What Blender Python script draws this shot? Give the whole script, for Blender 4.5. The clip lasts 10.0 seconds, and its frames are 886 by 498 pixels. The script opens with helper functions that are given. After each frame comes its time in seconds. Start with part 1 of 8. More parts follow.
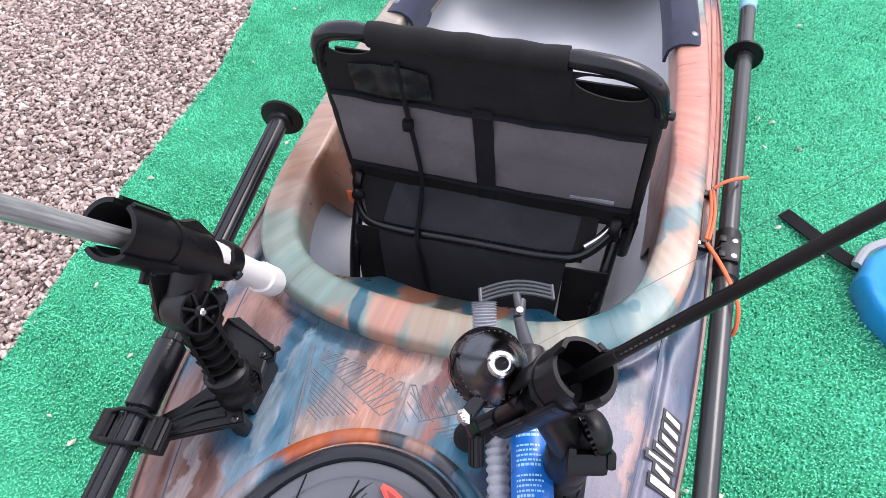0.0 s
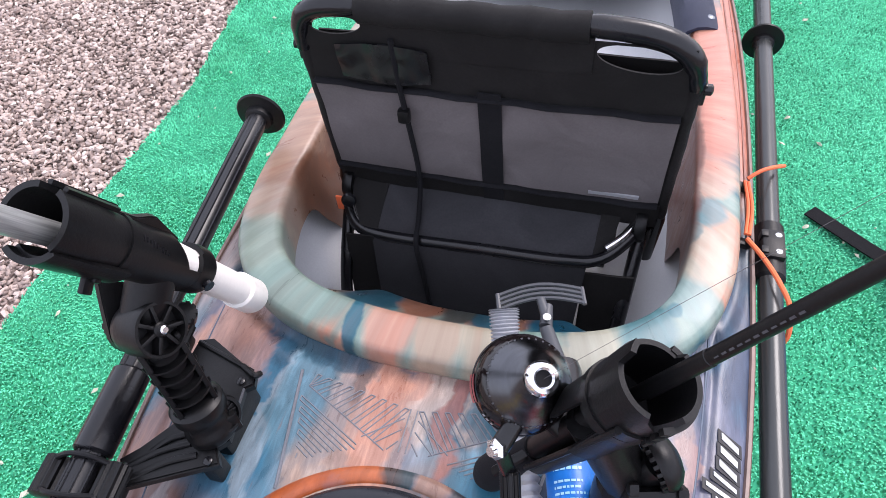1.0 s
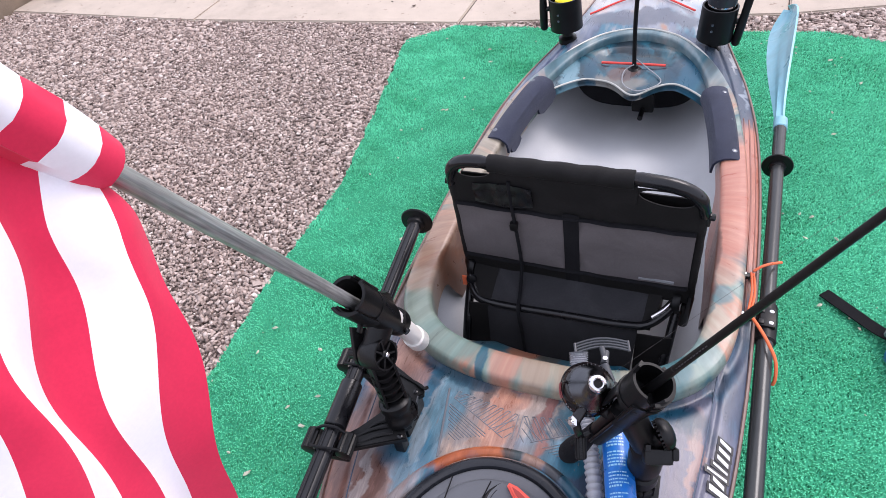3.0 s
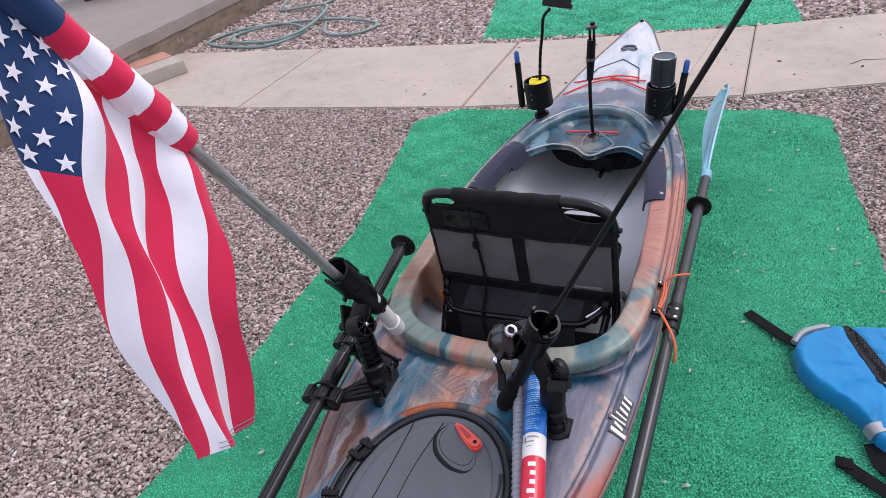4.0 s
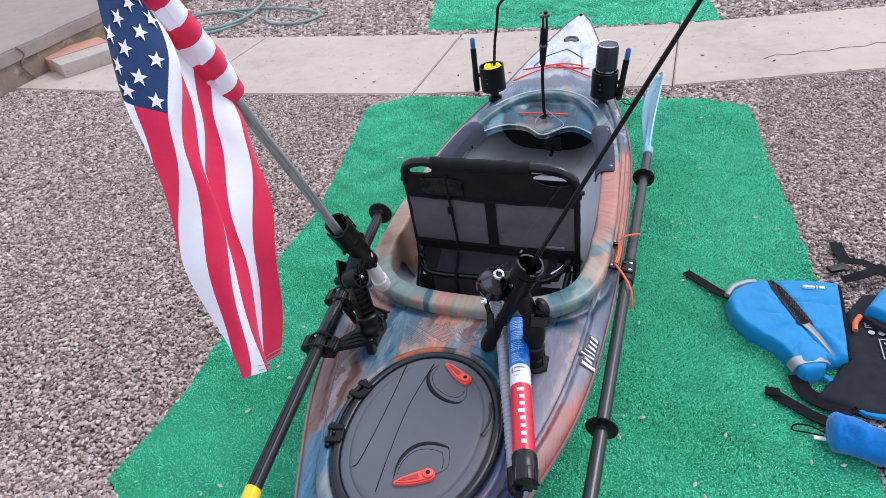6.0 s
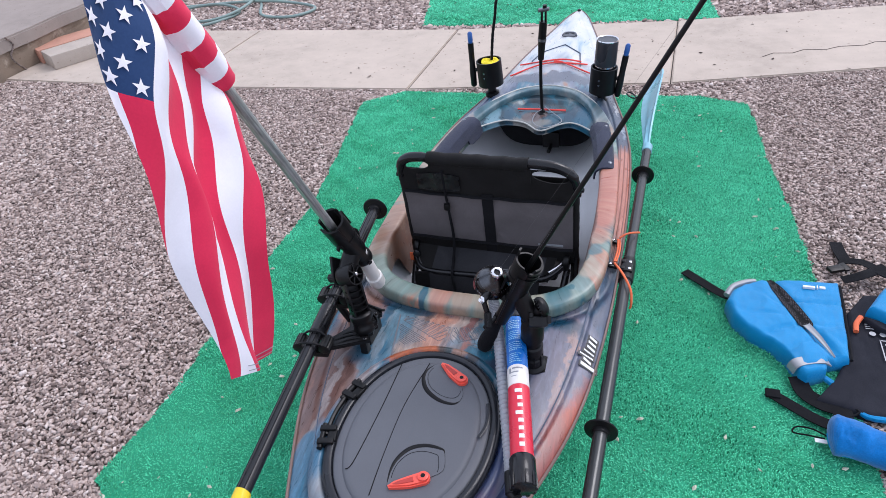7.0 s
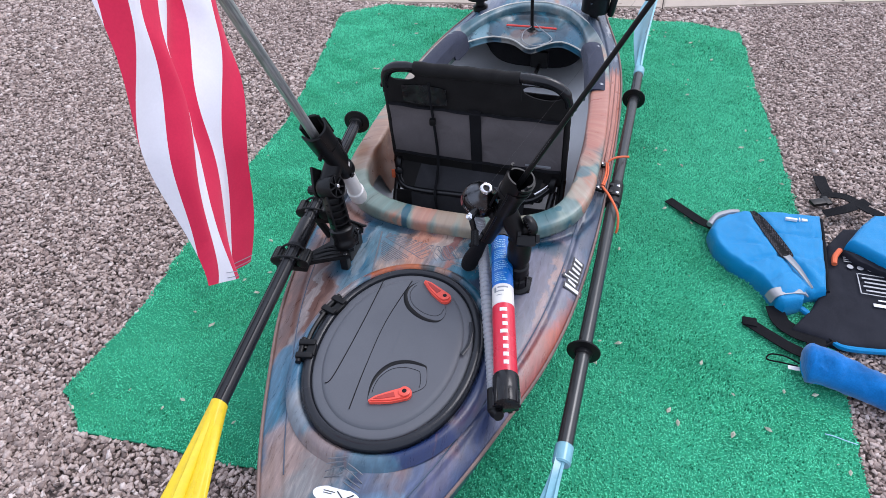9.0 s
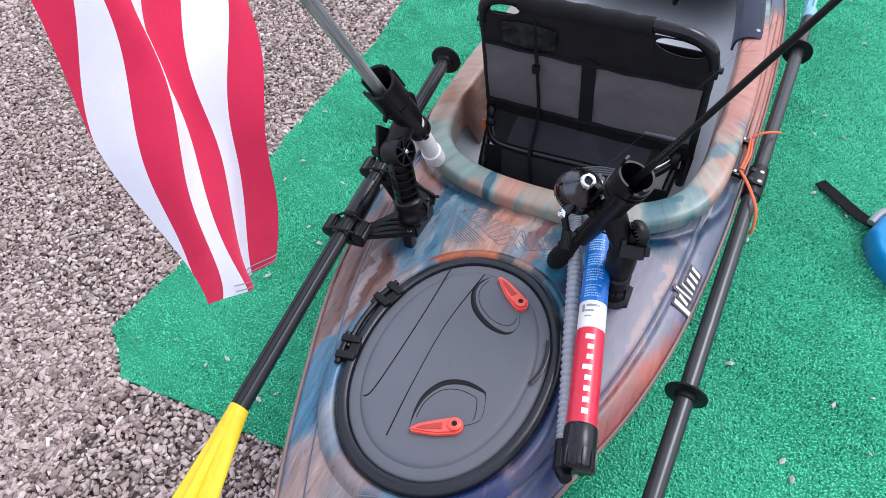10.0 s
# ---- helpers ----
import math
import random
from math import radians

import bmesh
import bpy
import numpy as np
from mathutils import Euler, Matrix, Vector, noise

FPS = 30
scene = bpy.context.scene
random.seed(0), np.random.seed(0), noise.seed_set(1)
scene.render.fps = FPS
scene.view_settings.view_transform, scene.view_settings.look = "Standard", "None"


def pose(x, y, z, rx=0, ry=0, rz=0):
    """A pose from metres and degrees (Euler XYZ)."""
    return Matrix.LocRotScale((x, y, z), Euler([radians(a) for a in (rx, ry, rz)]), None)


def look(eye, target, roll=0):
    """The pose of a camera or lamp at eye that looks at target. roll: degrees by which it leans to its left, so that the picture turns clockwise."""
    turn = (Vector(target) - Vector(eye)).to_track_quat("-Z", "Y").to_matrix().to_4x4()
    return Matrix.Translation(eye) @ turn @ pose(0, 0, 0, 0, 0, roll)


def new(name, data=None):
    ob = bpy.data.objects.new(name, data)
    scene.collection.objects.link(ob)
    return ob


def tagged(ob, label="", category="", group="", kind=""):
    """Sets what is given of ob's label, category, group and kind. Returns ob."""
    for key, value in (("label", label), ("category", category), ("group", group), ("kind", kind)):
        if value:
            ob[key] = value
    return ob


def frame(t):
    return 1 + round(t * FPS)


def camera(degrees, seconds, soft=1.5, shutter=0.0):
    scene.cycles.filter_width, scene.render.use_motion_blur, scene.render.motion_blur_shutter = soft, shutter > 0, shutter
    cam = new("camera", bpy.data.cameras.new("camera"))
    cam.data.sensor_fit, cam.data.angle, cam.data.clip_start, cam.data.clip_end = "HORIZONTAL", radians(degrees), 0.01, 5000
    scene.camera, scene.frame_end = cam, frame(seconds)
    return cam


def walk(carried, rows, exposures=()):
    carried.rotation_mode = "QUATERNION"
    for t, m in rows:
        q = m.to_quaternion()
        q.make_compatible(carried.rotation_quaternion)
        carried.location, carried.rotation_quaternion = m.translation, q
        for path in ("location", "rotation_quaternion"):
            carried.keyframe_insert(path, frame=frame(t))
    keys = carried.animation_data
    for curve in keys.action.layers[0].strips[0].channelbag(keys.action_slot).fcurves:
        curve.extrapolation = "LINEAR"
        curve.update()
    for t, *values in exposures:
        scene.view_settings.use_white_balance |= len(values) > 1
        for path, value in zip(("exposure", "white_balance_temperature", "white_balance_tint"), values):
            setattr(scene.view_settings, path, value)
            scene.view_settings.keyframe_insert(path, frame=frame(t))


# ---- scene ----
cam = camera(68.0, 10.0, soft=0.75)
PATH = [
    (0, (0.22, -0.015, 1.156), (-0.244, 1.137, -0.411), -5.7),
    (0.3, (0.214, 0.026, 1.126), (-0.281, 1.123, -0.472), -9.0),
    (0.5, (0.208, 0.037, 1.114), (-0.381, 1.062, -0.499), -12.5),
    (0.8, (0.198, 0.052, 1.08), (-0.386, 1.106, -0.517), -11.6),
    (1, (0.172, 0.03, 1.037), (-0.27, 1.256, -0.48), -5.8),
    (1.3, (0.138, -0.013, 1.021), (-0.306, 1.281, -0.437), -6.1),
    (1.5, (0.127, -0.026, 1.011), (-0.379, 1.21, -0.477), -7.2),
    (1.8, (0.137, -0.016, 1.019), (-0.425, 1.182, -0.48), -9.7),
    (2, (0.14, -0.008, 1.036), (-0.43, 1.186, -0.465), -11.3),
    (2.2, (0.148, -0.042, 1.052), (-0.5, 1.122, -0.44), -12.1),
    (2.5, (0.18, -0.102, 1.181), (-0.503, 1.054, -0.3), -12.5),
    (2.7, (0.205, -0.165, 1.304), (-0.439, 1.035, -0.16), -11.3),
    (3.8, (0.464, -0.557, 1.475), (-0.427, 0.898, 0.43), -10.3),
    (4, (0.537, -0.609, 1.488), (-0.277, 0.823, 0.354), -11.1),
    (4.5, (0.517, -0.7, 1.492), (-0.203, 0.761, 0.331), -10.3),
    (5, (0.477, -0.777, 1.494), (-0.117, 0.717, 0.305), -9.1),
    (5.5, (0.467, -0.806, 1.503), (-0.141, 0.693, 0.326), -8.4),
    (5.7, (0.473, -0.833, 1.52), (-0.146, 0.67, 0.355), -7.8),
    (6.8, (0.46, -0.802, 1.497), (-0.118, 0.707, 0.319), -6.6),
    (7, (0.454, -0.801, 1.495), (-0.136, 0.704, 0.318), -6.7),
    (7.5, (0.447, -0.799, 1.489), (-0.119, 0.693, 0.283), -6.2),
    (8, (0.444, -0.812, 1.467), (-0.093, 0.62, 0.177), -5.4),
    (8.5, (0.434, -0.814, 1.453), (-0.069, 0.59, 0.12), -3.8),
    (9, (0.413, -0.791, 1.438), (-0.066, 0.608, 0.091), -3.2),
    (9.3, (0.4, -0.71, 1.415), (-0.07, 0.643, 0.019), -2.6),
    (9.5, (0.401, -0.615, 1.393), (-0.182, 0.647, -0.045), -4.2),
    (9.7, (0.386, -0.536, 1.375), (-0.219, 0.645, -0.121), -4.2),
    (10, (0.34, -0.49, 1.358), (-0.347, 0.608, -0.165), -6.4),
]
BRIGHT = [(0, 1.24, 6480, 19.5), (2.2, 1.27, 6500, 19.5), (2.7, 1.12, 6500, 19.5), (3.8, 0.38, 6350, 20.5), (4.5, 0.43, 6250, 20), (5.0, 0.56, 6120, 16), (7.0, 0.58, 6080, 16), (9.2, 0.61, 6050, 16), (10, 0.80, 6080, 16)]
walk(cam, [(t, look(eye, target, roll)) for t, eye, target, roll in PATH], BRIGHT)

# ---- light: bright overcast, open shade ----
SUN_UP, SUN_TURN = 52.0, 35.0
world = bpy.data.worlds.new("sky")
scene.world = world
world.use_nodes = True
wn = world.node_tree.nodes
sky = wn.new("ShaderNodeTexSky")
sky.sky_type = "NISHITA"
sky.sun_disc = False
sky.sun_elevation = radians(SUN_UP)
sky.sun_rotation = radians(SUN_TURN)
sky.air_density, sky.dust_density, sky.ozone_density = 0.8, 4.0, 0.6
soft_sky = wn.new("ShaderNodeMix")
soft_sky.data_type = "RGBA"
soft_sky.inputs[0].default_value = 0.72
soft_sky.inputs[7].default_value = (7.0, 7.6, 8.6, 1)
world.node_tree.links.new(sky.outputs[0], soft_sky.inputs[6])
world.node_tree.links.new(soft_sky.outputs[2], wn["Background"].inputs[0])
wn["Background"].inputs[1].default_value = 0.12
sun = new("sun", bpy.data.lights.new("sun", "SUN"))
sun.data.energy, sun.data.angle, sun.data.color = 0.9, radians(25), (1.0, 0.98, 0.95)
sun_way = Vector((math.sin(radians(SUN_TURN)) * math.cos(radians(SUN_UP)), math.cos(radians(SUN_TURN)) * math.cos(radians(SUN_UP)), math.sin(radians(SUN_UP))))
sun.matrix_world = look(sun_way * 20, (0, 0, 0))


# ---- materials ----
def lin(r, g, b):
    """A linear colour from 0 to 255 display values."""
    return tuple(((c / 255) / 12.92 if c / 255 <= 0.04045 else ((c / 255 + 0.055) / 1.055) ** 2.4) for c in (r, g, b)) + (1,)


class Nodes:
    """A short hand for node trees."""

    def __init__(self, name):
        self.material = bpy.data.materials.new(name)
        self.material.use_nodes = True
        self.tree = self.material.node_tree
        self.shader = self.tree.nodes["Principled BSDF"]

    def add(self, kind):
        return self.tree.nodes.new("ShaderNode" + kind)

    def join(self, out, into):
        self.tree.links.new(out, into)

    def coords(self, scale=(1, 1, 1), turn=(0, 0, 0)):
        where = self.add("TexCoord")
        mapping = self.add("Mapping")
        mapping.inputs["Scale"].default_value = scale
        mapping.inputs["Rotation"].default_value = [radians(a) for a in turn]
        self.join(where.outputs["Object"], mapping.inputs["Vector"])
        return mapping.outputs["Vector"]

    def noise(self, scale, vector, detail=4, rough=0.55, warp=0.0):
        node = self.add("TexNoise")
        node.inputs["Scale"].default_value = scale
        node.inputs["Detail"].default_value = detail
        node.inputs["Roughness"].default_value = rough
        node.inputs["Distortion"].default_value = warp
        self.join(vector, node.inputs["Vector"])
        return node.outputs["Fac"]

    def ramp(self, fac, stops, mode="LINEAR"):
        node = self.add("ValToRGB")
        node.color_ramp.interpolation = mode
        while len(node.color_ramp.elements) < len(stops):
            node.color_ramp.elements.new(0.5)
        for element, (place, colour) in zip(node.color_ramp.elements, stops):
            element.position, element.color = place, colour
        self.join(fac, node.inputs["Fac"])
        return node.outputs["Color"]

    def mix(self, fac, a, b, blend="MIX"):
        node = self.add("Mix")
        node.data_type, node.blend_type = "RGBA", blend
        for value, slot in ((fac, 0), (a, 6), (b, 7)):
            if isinstance(value, (int, float, tuple)):
                node.inputs[slot].default_value = value
            else:
                self.join(value, node.inputs[slot])
        return node.outputs[2]

    def span(self, value, a, b, low=0.0, high=1.0):
        node = self.add("MapRange")
        for slot, number in zip(("From Min", "From Max", "To Min", "To Max"), (a, b, low, high)):
            node.inputs[slot].default_value = number
        self.join(value, node.inputs["Value"])
        return node.outputs["Result"]

    def math(self, kind, a, b):
        node = self.add("Math")
        node.operation = kind
        for value, slot in ((a, 0), (b, 1)):
            if isinstance(value, (int, float)):
                node.inputs[slot].default_value = value
            else:
                self.join(value, node.inputs[slot])
        return node.outputs[0]

    def bump(self, height, strength, distance):
        node = self.add("Bump")
        node.inputs["Strength"].default_value = strength
        node.inputs["Distance"].default_value = distance
        self.join(height, node.inputs["Height"])
        self.join(node.outputs["Normal"], self.shader.inputs["Normal"])

    def tone(self, colour, saturation, value):
        node = self.add("HueSaturation")
        node.inputs["Saturation"].default_value = saturation
        node.inputs["Value"].default_value = value
        self.join(colour, node.inputs["Color"])
        return node.outputs["Color"]

    def finish(self, colour, rough, metal=0.0, spec=None):
        for value, slot in ((colour, "Base Color"), (rough, "Roughness"), (metal, "Metallic")):
            if isinstance(value, (int, float, tuple)):
                self.shader.inputs[slot].default_value = value
            else:
                self.join(value, self.shader.inputs[slot])
        if spec is not None:
            self.shader.inputs["Specular IOR Level"].default_value = spec
        return self.material


def plain(name, colour, rough=0.5, metal=0.0, vary=0.25, grain=60.0, relief=0.0006, wear=6.0, stretch=(1, 1, 1), spec=None):
    """A surface with broad wear and fine grain around one colour."""
    n = Nodes(name)
    v = n.coords(stretch)
    broad, fine = n.noise(wear, v, 3, 0.6, 0.5), n.noise(grain, v, 5, 0.65)
    dark = tuple(c * (1 - vary) for c in colour[:3]) + (1,)
    light = tuple(min(1.0, c * (1 + vary) + 0.01 * vary) for c in colour[:3]) + (1,)
    both = n.math("ADD", n.math("MULTIPLY", broad, 0.6), n.math("MULTIPLY", fine, 0.4))
    shade = n.ramp(both, [(0.3, dark), (0.5, colour), (0.7, light)])
    n.bump(fine, 0.35, relief)
    return n.finish(shade, n.span(broad, 0.3, 0.7, max(0.03, rough - 0.08), min(1, rough + 0.1)), metal, spec)


def patches(n, colour, where, table, wide=0.09, long=0.16, outer=1.35, inner=0.65):
    """Soft-edged fields of colour in the moulded plastic. table: centre x, y, half width, half length, colour, strength."""
    split = n.add("SeparateXYZ")
    n.join(where, split.inputs[0])
    sway = n.noise(9.0, where, 4, 0.6, 0.8)
    sway2 = n.noise(6.0, n.coords((1.7, 0.8, 1.3)), 4, 0.6, 0.6)
    x = n.math("ADD", split.outputs[0], n.math("MULTIPLY", n.math("SUBTRACT", sway, 0.5), wide))
    y = n.math("ADD", split.outputs[1], n.math("MULTIPLY", n.math("SUBTRACT", sway2, 0.5), long))
    for cx, cy, rx, ry, tone, strength in table:
        a = n.math("DIVIDE", n.math("SUBTRACT", x, cx), rx)
        b = n.math("DIVIDE", n.math("SUBTRACT", y, cy), ry)
        far = n.math("ADD", n.math("MULTIPLY", a, a), n.math("MULTIPLY", b, b))
        colour = n.mix(n.span(far, outer, inner, 0.0, strength), colour, tone)
    return colour


def camo(name, seed, stretch, ramp, table=(), pale_bow=True, grain=0.5):
    """Blended roto-moulded plastic: steel blue, teal, cream and salmon run into one another in streaks."""
    n = Nodes(name)
    where = n.add("TexCoord").outputs["Object"]
    shift = n.add("Mapping")
    shift.inputs["Location"].default_value = (seed, seed * 0.37, seed * 0.71)
    shift.inputs["Scale"].default_value = stretch
    n.join(where, shift.inputs["Vector"])
    v = shift.outputs["Vector"]
    first = n.noise(3.2, v, 4, 0.55, 0.9)
    second = n.noise(7.5, v, 3, 0.5, 0.6)
    smear = n.noise(16.0, n.coords((4.5, 0.8, 2.0), (0, 0, 14)), 5, 0.7, 0.5)
    fine = n.noise(700.0, n.coords(), 2, 0.5)
    total = n.math("ADD", n.math("ADD", n.math("MULTIPLY", first, 0.72), n.math("MULTIPLY", second, 0.30)), n.math("MULTIPLY", n.math("SUBTRACT", smear, 0.5), 0.06))
    colour = n.ramp(total, ramp)
    if pale_bow:
        split = n.add("SeparateXYZ")
        n.join(where, split.inputs[0])
        bow = n.span(n.math("ADD", split.outputs[1], n.math("MULTIPLY", second, 0.6)), 2.15, 2.55, 0.0, 0.95)
        pale = n.ramp(second, [(0.30, lin(150, 182, 196)), (0.42, lin(206, 212, 214)), (0.6, lin(226, 224, 222))])
        colour = n.mix(bow, colour, pale)
        grain = n.span(split.outputs[1], 0.9, 1.5, grain, 0.08)
    colour = patches(n, colour, where, table)
    streak = n.ramp(smear, [(0.34, lin(66, 58, 56)), (0.5, lin(128, 128, 128)), (0.68, lin(196, 196, 194))])
    colour = n.mix(grain, colour, streak, "OVERLAY")
    rust = n.noise(5.0, n.coords((7.0, 0.9, 1.0), (0, 0, 9)), 5, 0.7, 0.8)
    colour = n.mix(n.math("MULTIPLY", n.span(rust, 0.62, 0.70, 0.0, 0.8), grain), colour, lin(136, 92, 78))
    dents = n.noise(22.0, n.coords((1.0, 0.7, 1.0), (3, 1, 2)), 2, 0.5, 0.3)
    n.bump(n.math("ADD", n.math("ADD", fine, n.math("MULTIPLY", smear, 0.5)), n.math("MULTIPLY", dents, 5.0)), 0.22, 0.0010)
    return n.finish(n.tone(colour, 1.10, 0.86), n.span(smear, 0.3, 0.7, 0.24, 0.40), 0.0)


STEEL, SLATE, TEAL, DEEP = lin(112, 122, 142), lin(78, 90, 112), lin(66, 118, 138), lin(40, 66, 88)
CREAM, SALMON, RUST, GREY = lin(192, 186, 172), lin(196, 124, 102), lin(160, 84, 64), lin(142, 146, 154)
BEIGE, SKY, PEACH = lin(164, 142, 130), lin(112, 154, 182), lin(206, 162, 142)
DECK_RAMP = [(0.36, SALMON), (0.41, BEIGE), (0.445, GREY), (0.49, STEEL), (0.53, SLATE), (0.565, TEAL), (0.60, GREY), (0.64, BEIGE), (0.70, CREAM)]
# dark fields by rim and hatch: the plastic's own blues with contact shade added
DECK_FIELDS = [(0.25, 0.16, 0.14, 0.36, lin(114, 114, 132), 0.94), (0.22, -0.12, 0.07, 0.14, lin(102, 106, 128), 0.8), (0.288, 0.36, 0.012, 0.09, PEACH, 0.5), (0.275, 0.21, 0.010, 0.05, PEACH, 0.35), (0.31, -0.02, 0.055, 0.20, lin(166, 92, 82), 0.92), (0.345, 0.10, 0.045, 0.15, lin(178, 98, 82), 0.9),
    (0.10, -0.33, 0.09, 0.09, lin(88, 98, 122), 0.7), (-0.10, -0.31, 0.08, 0.10, lin(158, 148, 142), 0.75), (-0.02, -0.37, 0.04, 0.06, TEAL, 0.6), (0.16, -0.20, 0.03, 0.10, lin(150, 92, 80), 0.5), (-0.20, -0.17, 0.045, 0.15, SKY, 0.8), (-0.25, 0.10, 0.08, 0.20, lin(142, 116, 108), 0.85), (-0.30, 0.22, 0.05, 0.15, lin(150, 104, 88), 0.75),
    (-0.165, 0.27, 0.035, 0.15, lin(110, 146, 164), 0.8), (-0.19, 0.41, 0.10, 0.05, DEEP, 0.8), (-0.12, 0.33, 0.03, 0.08, lin(176, 164, 154), 0.6), (-0.07, 0.34, 0.045, 0.10, lin(186, 150, 136), 0.8), (0.0, 0.37, 0.03, 0.05, lin(170, 128, 116), 0.6),
    (0.07, 0.32, 0.07, 0.09, TEAL, 0.75), (-0.07, 0.262, 0.09, 0.022, lin(146, 124, 116), 0.7), (0.04, 0.27, 0.05, 0.02, lin(112, 92, 84), 0.7), (0.15, 0.22, 0.06, 0.07, DEEP, 0.75), (0.21, 0.425, 0.11, 0.03, DEEP, 0.85),
    (0.355, 0.57, 0.035, 0.13, SLATE, 0.7), (-0.36, 0.85, 0.05, 0.42, BEIGE, 0.75), (0.36, 1.12, 0.06, 0.33, lin(204, 142, 122), 0.92), (0.31, 1.62, 0.09, 0.24, lin(78, 86, 100), 0.9), (0.0, 1.94, 0.22, 0.055, lin(98, 102, 112), 0.85), (0.24, 1.85, 0.05, 0.14, lin(82, 90, 102), 0.8), (0.285, 1.75, 0.010, 0.10, lin(190, 192, 192), 0.7), (0.33, 1.60, 0.012, 0.12, lin(170, 178, 186), 0.7),
    (0.205, -0.10, 0.030, 0.16, lin(48, 62, 98), 0.85), (0.225, 0.06, 0.022, 0.10, lin(66, 78, 104), 0.7), (0.15, -0.25, 0.05, 0.07, lin(62, 82, 122), 0.75), (0.09, -0.35, 0.07, 0.06, lin(108, 146, 176), 0.75), (-0.255, 0.14, 0.050, 0.17, lin(112, 84, 78), 0.8), (-0.245, 0.10, 0.010, 0.15, lin(176, 172, 172), 0.55), (-0.228, -0.10, 0.030, 0.10, lin(86, 136, 164), 0.85),
    (-0.19, -0.13, 0.016, 0.10, lin(60, 112, 136), 0.7), (-0.215, 0.20, 0.010, 0.10, lin(92, 66, 60), 0.6), (-0.14, -0.25, 0.05, 0.10, lin(178, 152, 144), 0.8), (-0.19, -0.30, 0.03, 0.08, lin(78, 120, 150), 0.75), (-0.13, 0.30, 0.014, 0.10, lin(40, 96, 116), 0.8), (0.055, 0.37, 0.022, 0.07, lin(34, 92, 112), 0.85), (0.12, 0.34, 0.03, 0.06, lin(60, 122, 142), 0.7), (-0.02, 0.33, 0.012, 0.10, lin(198, 156, 138), 0.7),
    (-0.205, 0.31, 0.050, 0.11, lin(72, 122, 148), 0.85), (-0.185, 0.30, 0.010, 0.10, lin(168, 176, 180), 0.6), (-0.235, 0.33, 0.012, 0.08, lin(176, 170, 166), 0.5), (0.0, 0.295, 0.06, 0.020, lin(150, 150, 152), 0.5), (-0.165, 0.36, 0.020, 0.08, lin(132, 166, 180), 0.8), (-0.085, 0.385, 0.016, 0.05, lin(70, 62, 64), 0.7), (-0.048, 0.33, 0.020, 0.11, lin(200, 150, 128), 0.75), (0.004, 0.37, 0.018, 0.06, lin(196, 178, 166), 0.8), (0.034, 0.35, 0.014, 0.09, lin(166, 104, 88), 0.7), (0.064, 0.36, 0.016, 0.06, lin(206, 182, 168), 0.7), (0.105, 0.365, 0.040, 0.060, lin(16, 96, 118), 0.94), (0.16, 0.38, 0.03, 0.05, lin(30, 98, 122), 0.85), (0.10, 0.285, 0.05, 0.035, lin(104, 160, 184), 0.75), (-0.115, 0.25, 0.03, 0.06, lin(190, 166, 152), 0.7),
    (-0.155, 0.335, 0.030, 0.085, lin(96, 130, 146), 0.8), (-0.105, 0.31, 0.018, 0.07, lin(142, 140, 142), 0.65), (0.075, 0.36, 0.020, 0.06, lin(40, 100, 120), 0.75), (0.20, 0.405, 0.09, 0.032, lin(30, 72, 94), 0.88), (-0.14, 0.405, 0.07, 0.022, lin(44, 78, 98), 0.75), (0.09, 0.265, 0.05, 0.03, lin(58, 116, 138), 0.75), (-0.285, 0.41, 0.045, 0.09, lin(182, 142, 126), 0.85), (-0.235, 0.385, 0.030, 0.045, lin(164, 124, 112), 0.75)]
MINT, PALE_MINT = lin(142, 166, 156), lin(164, 178, 164)
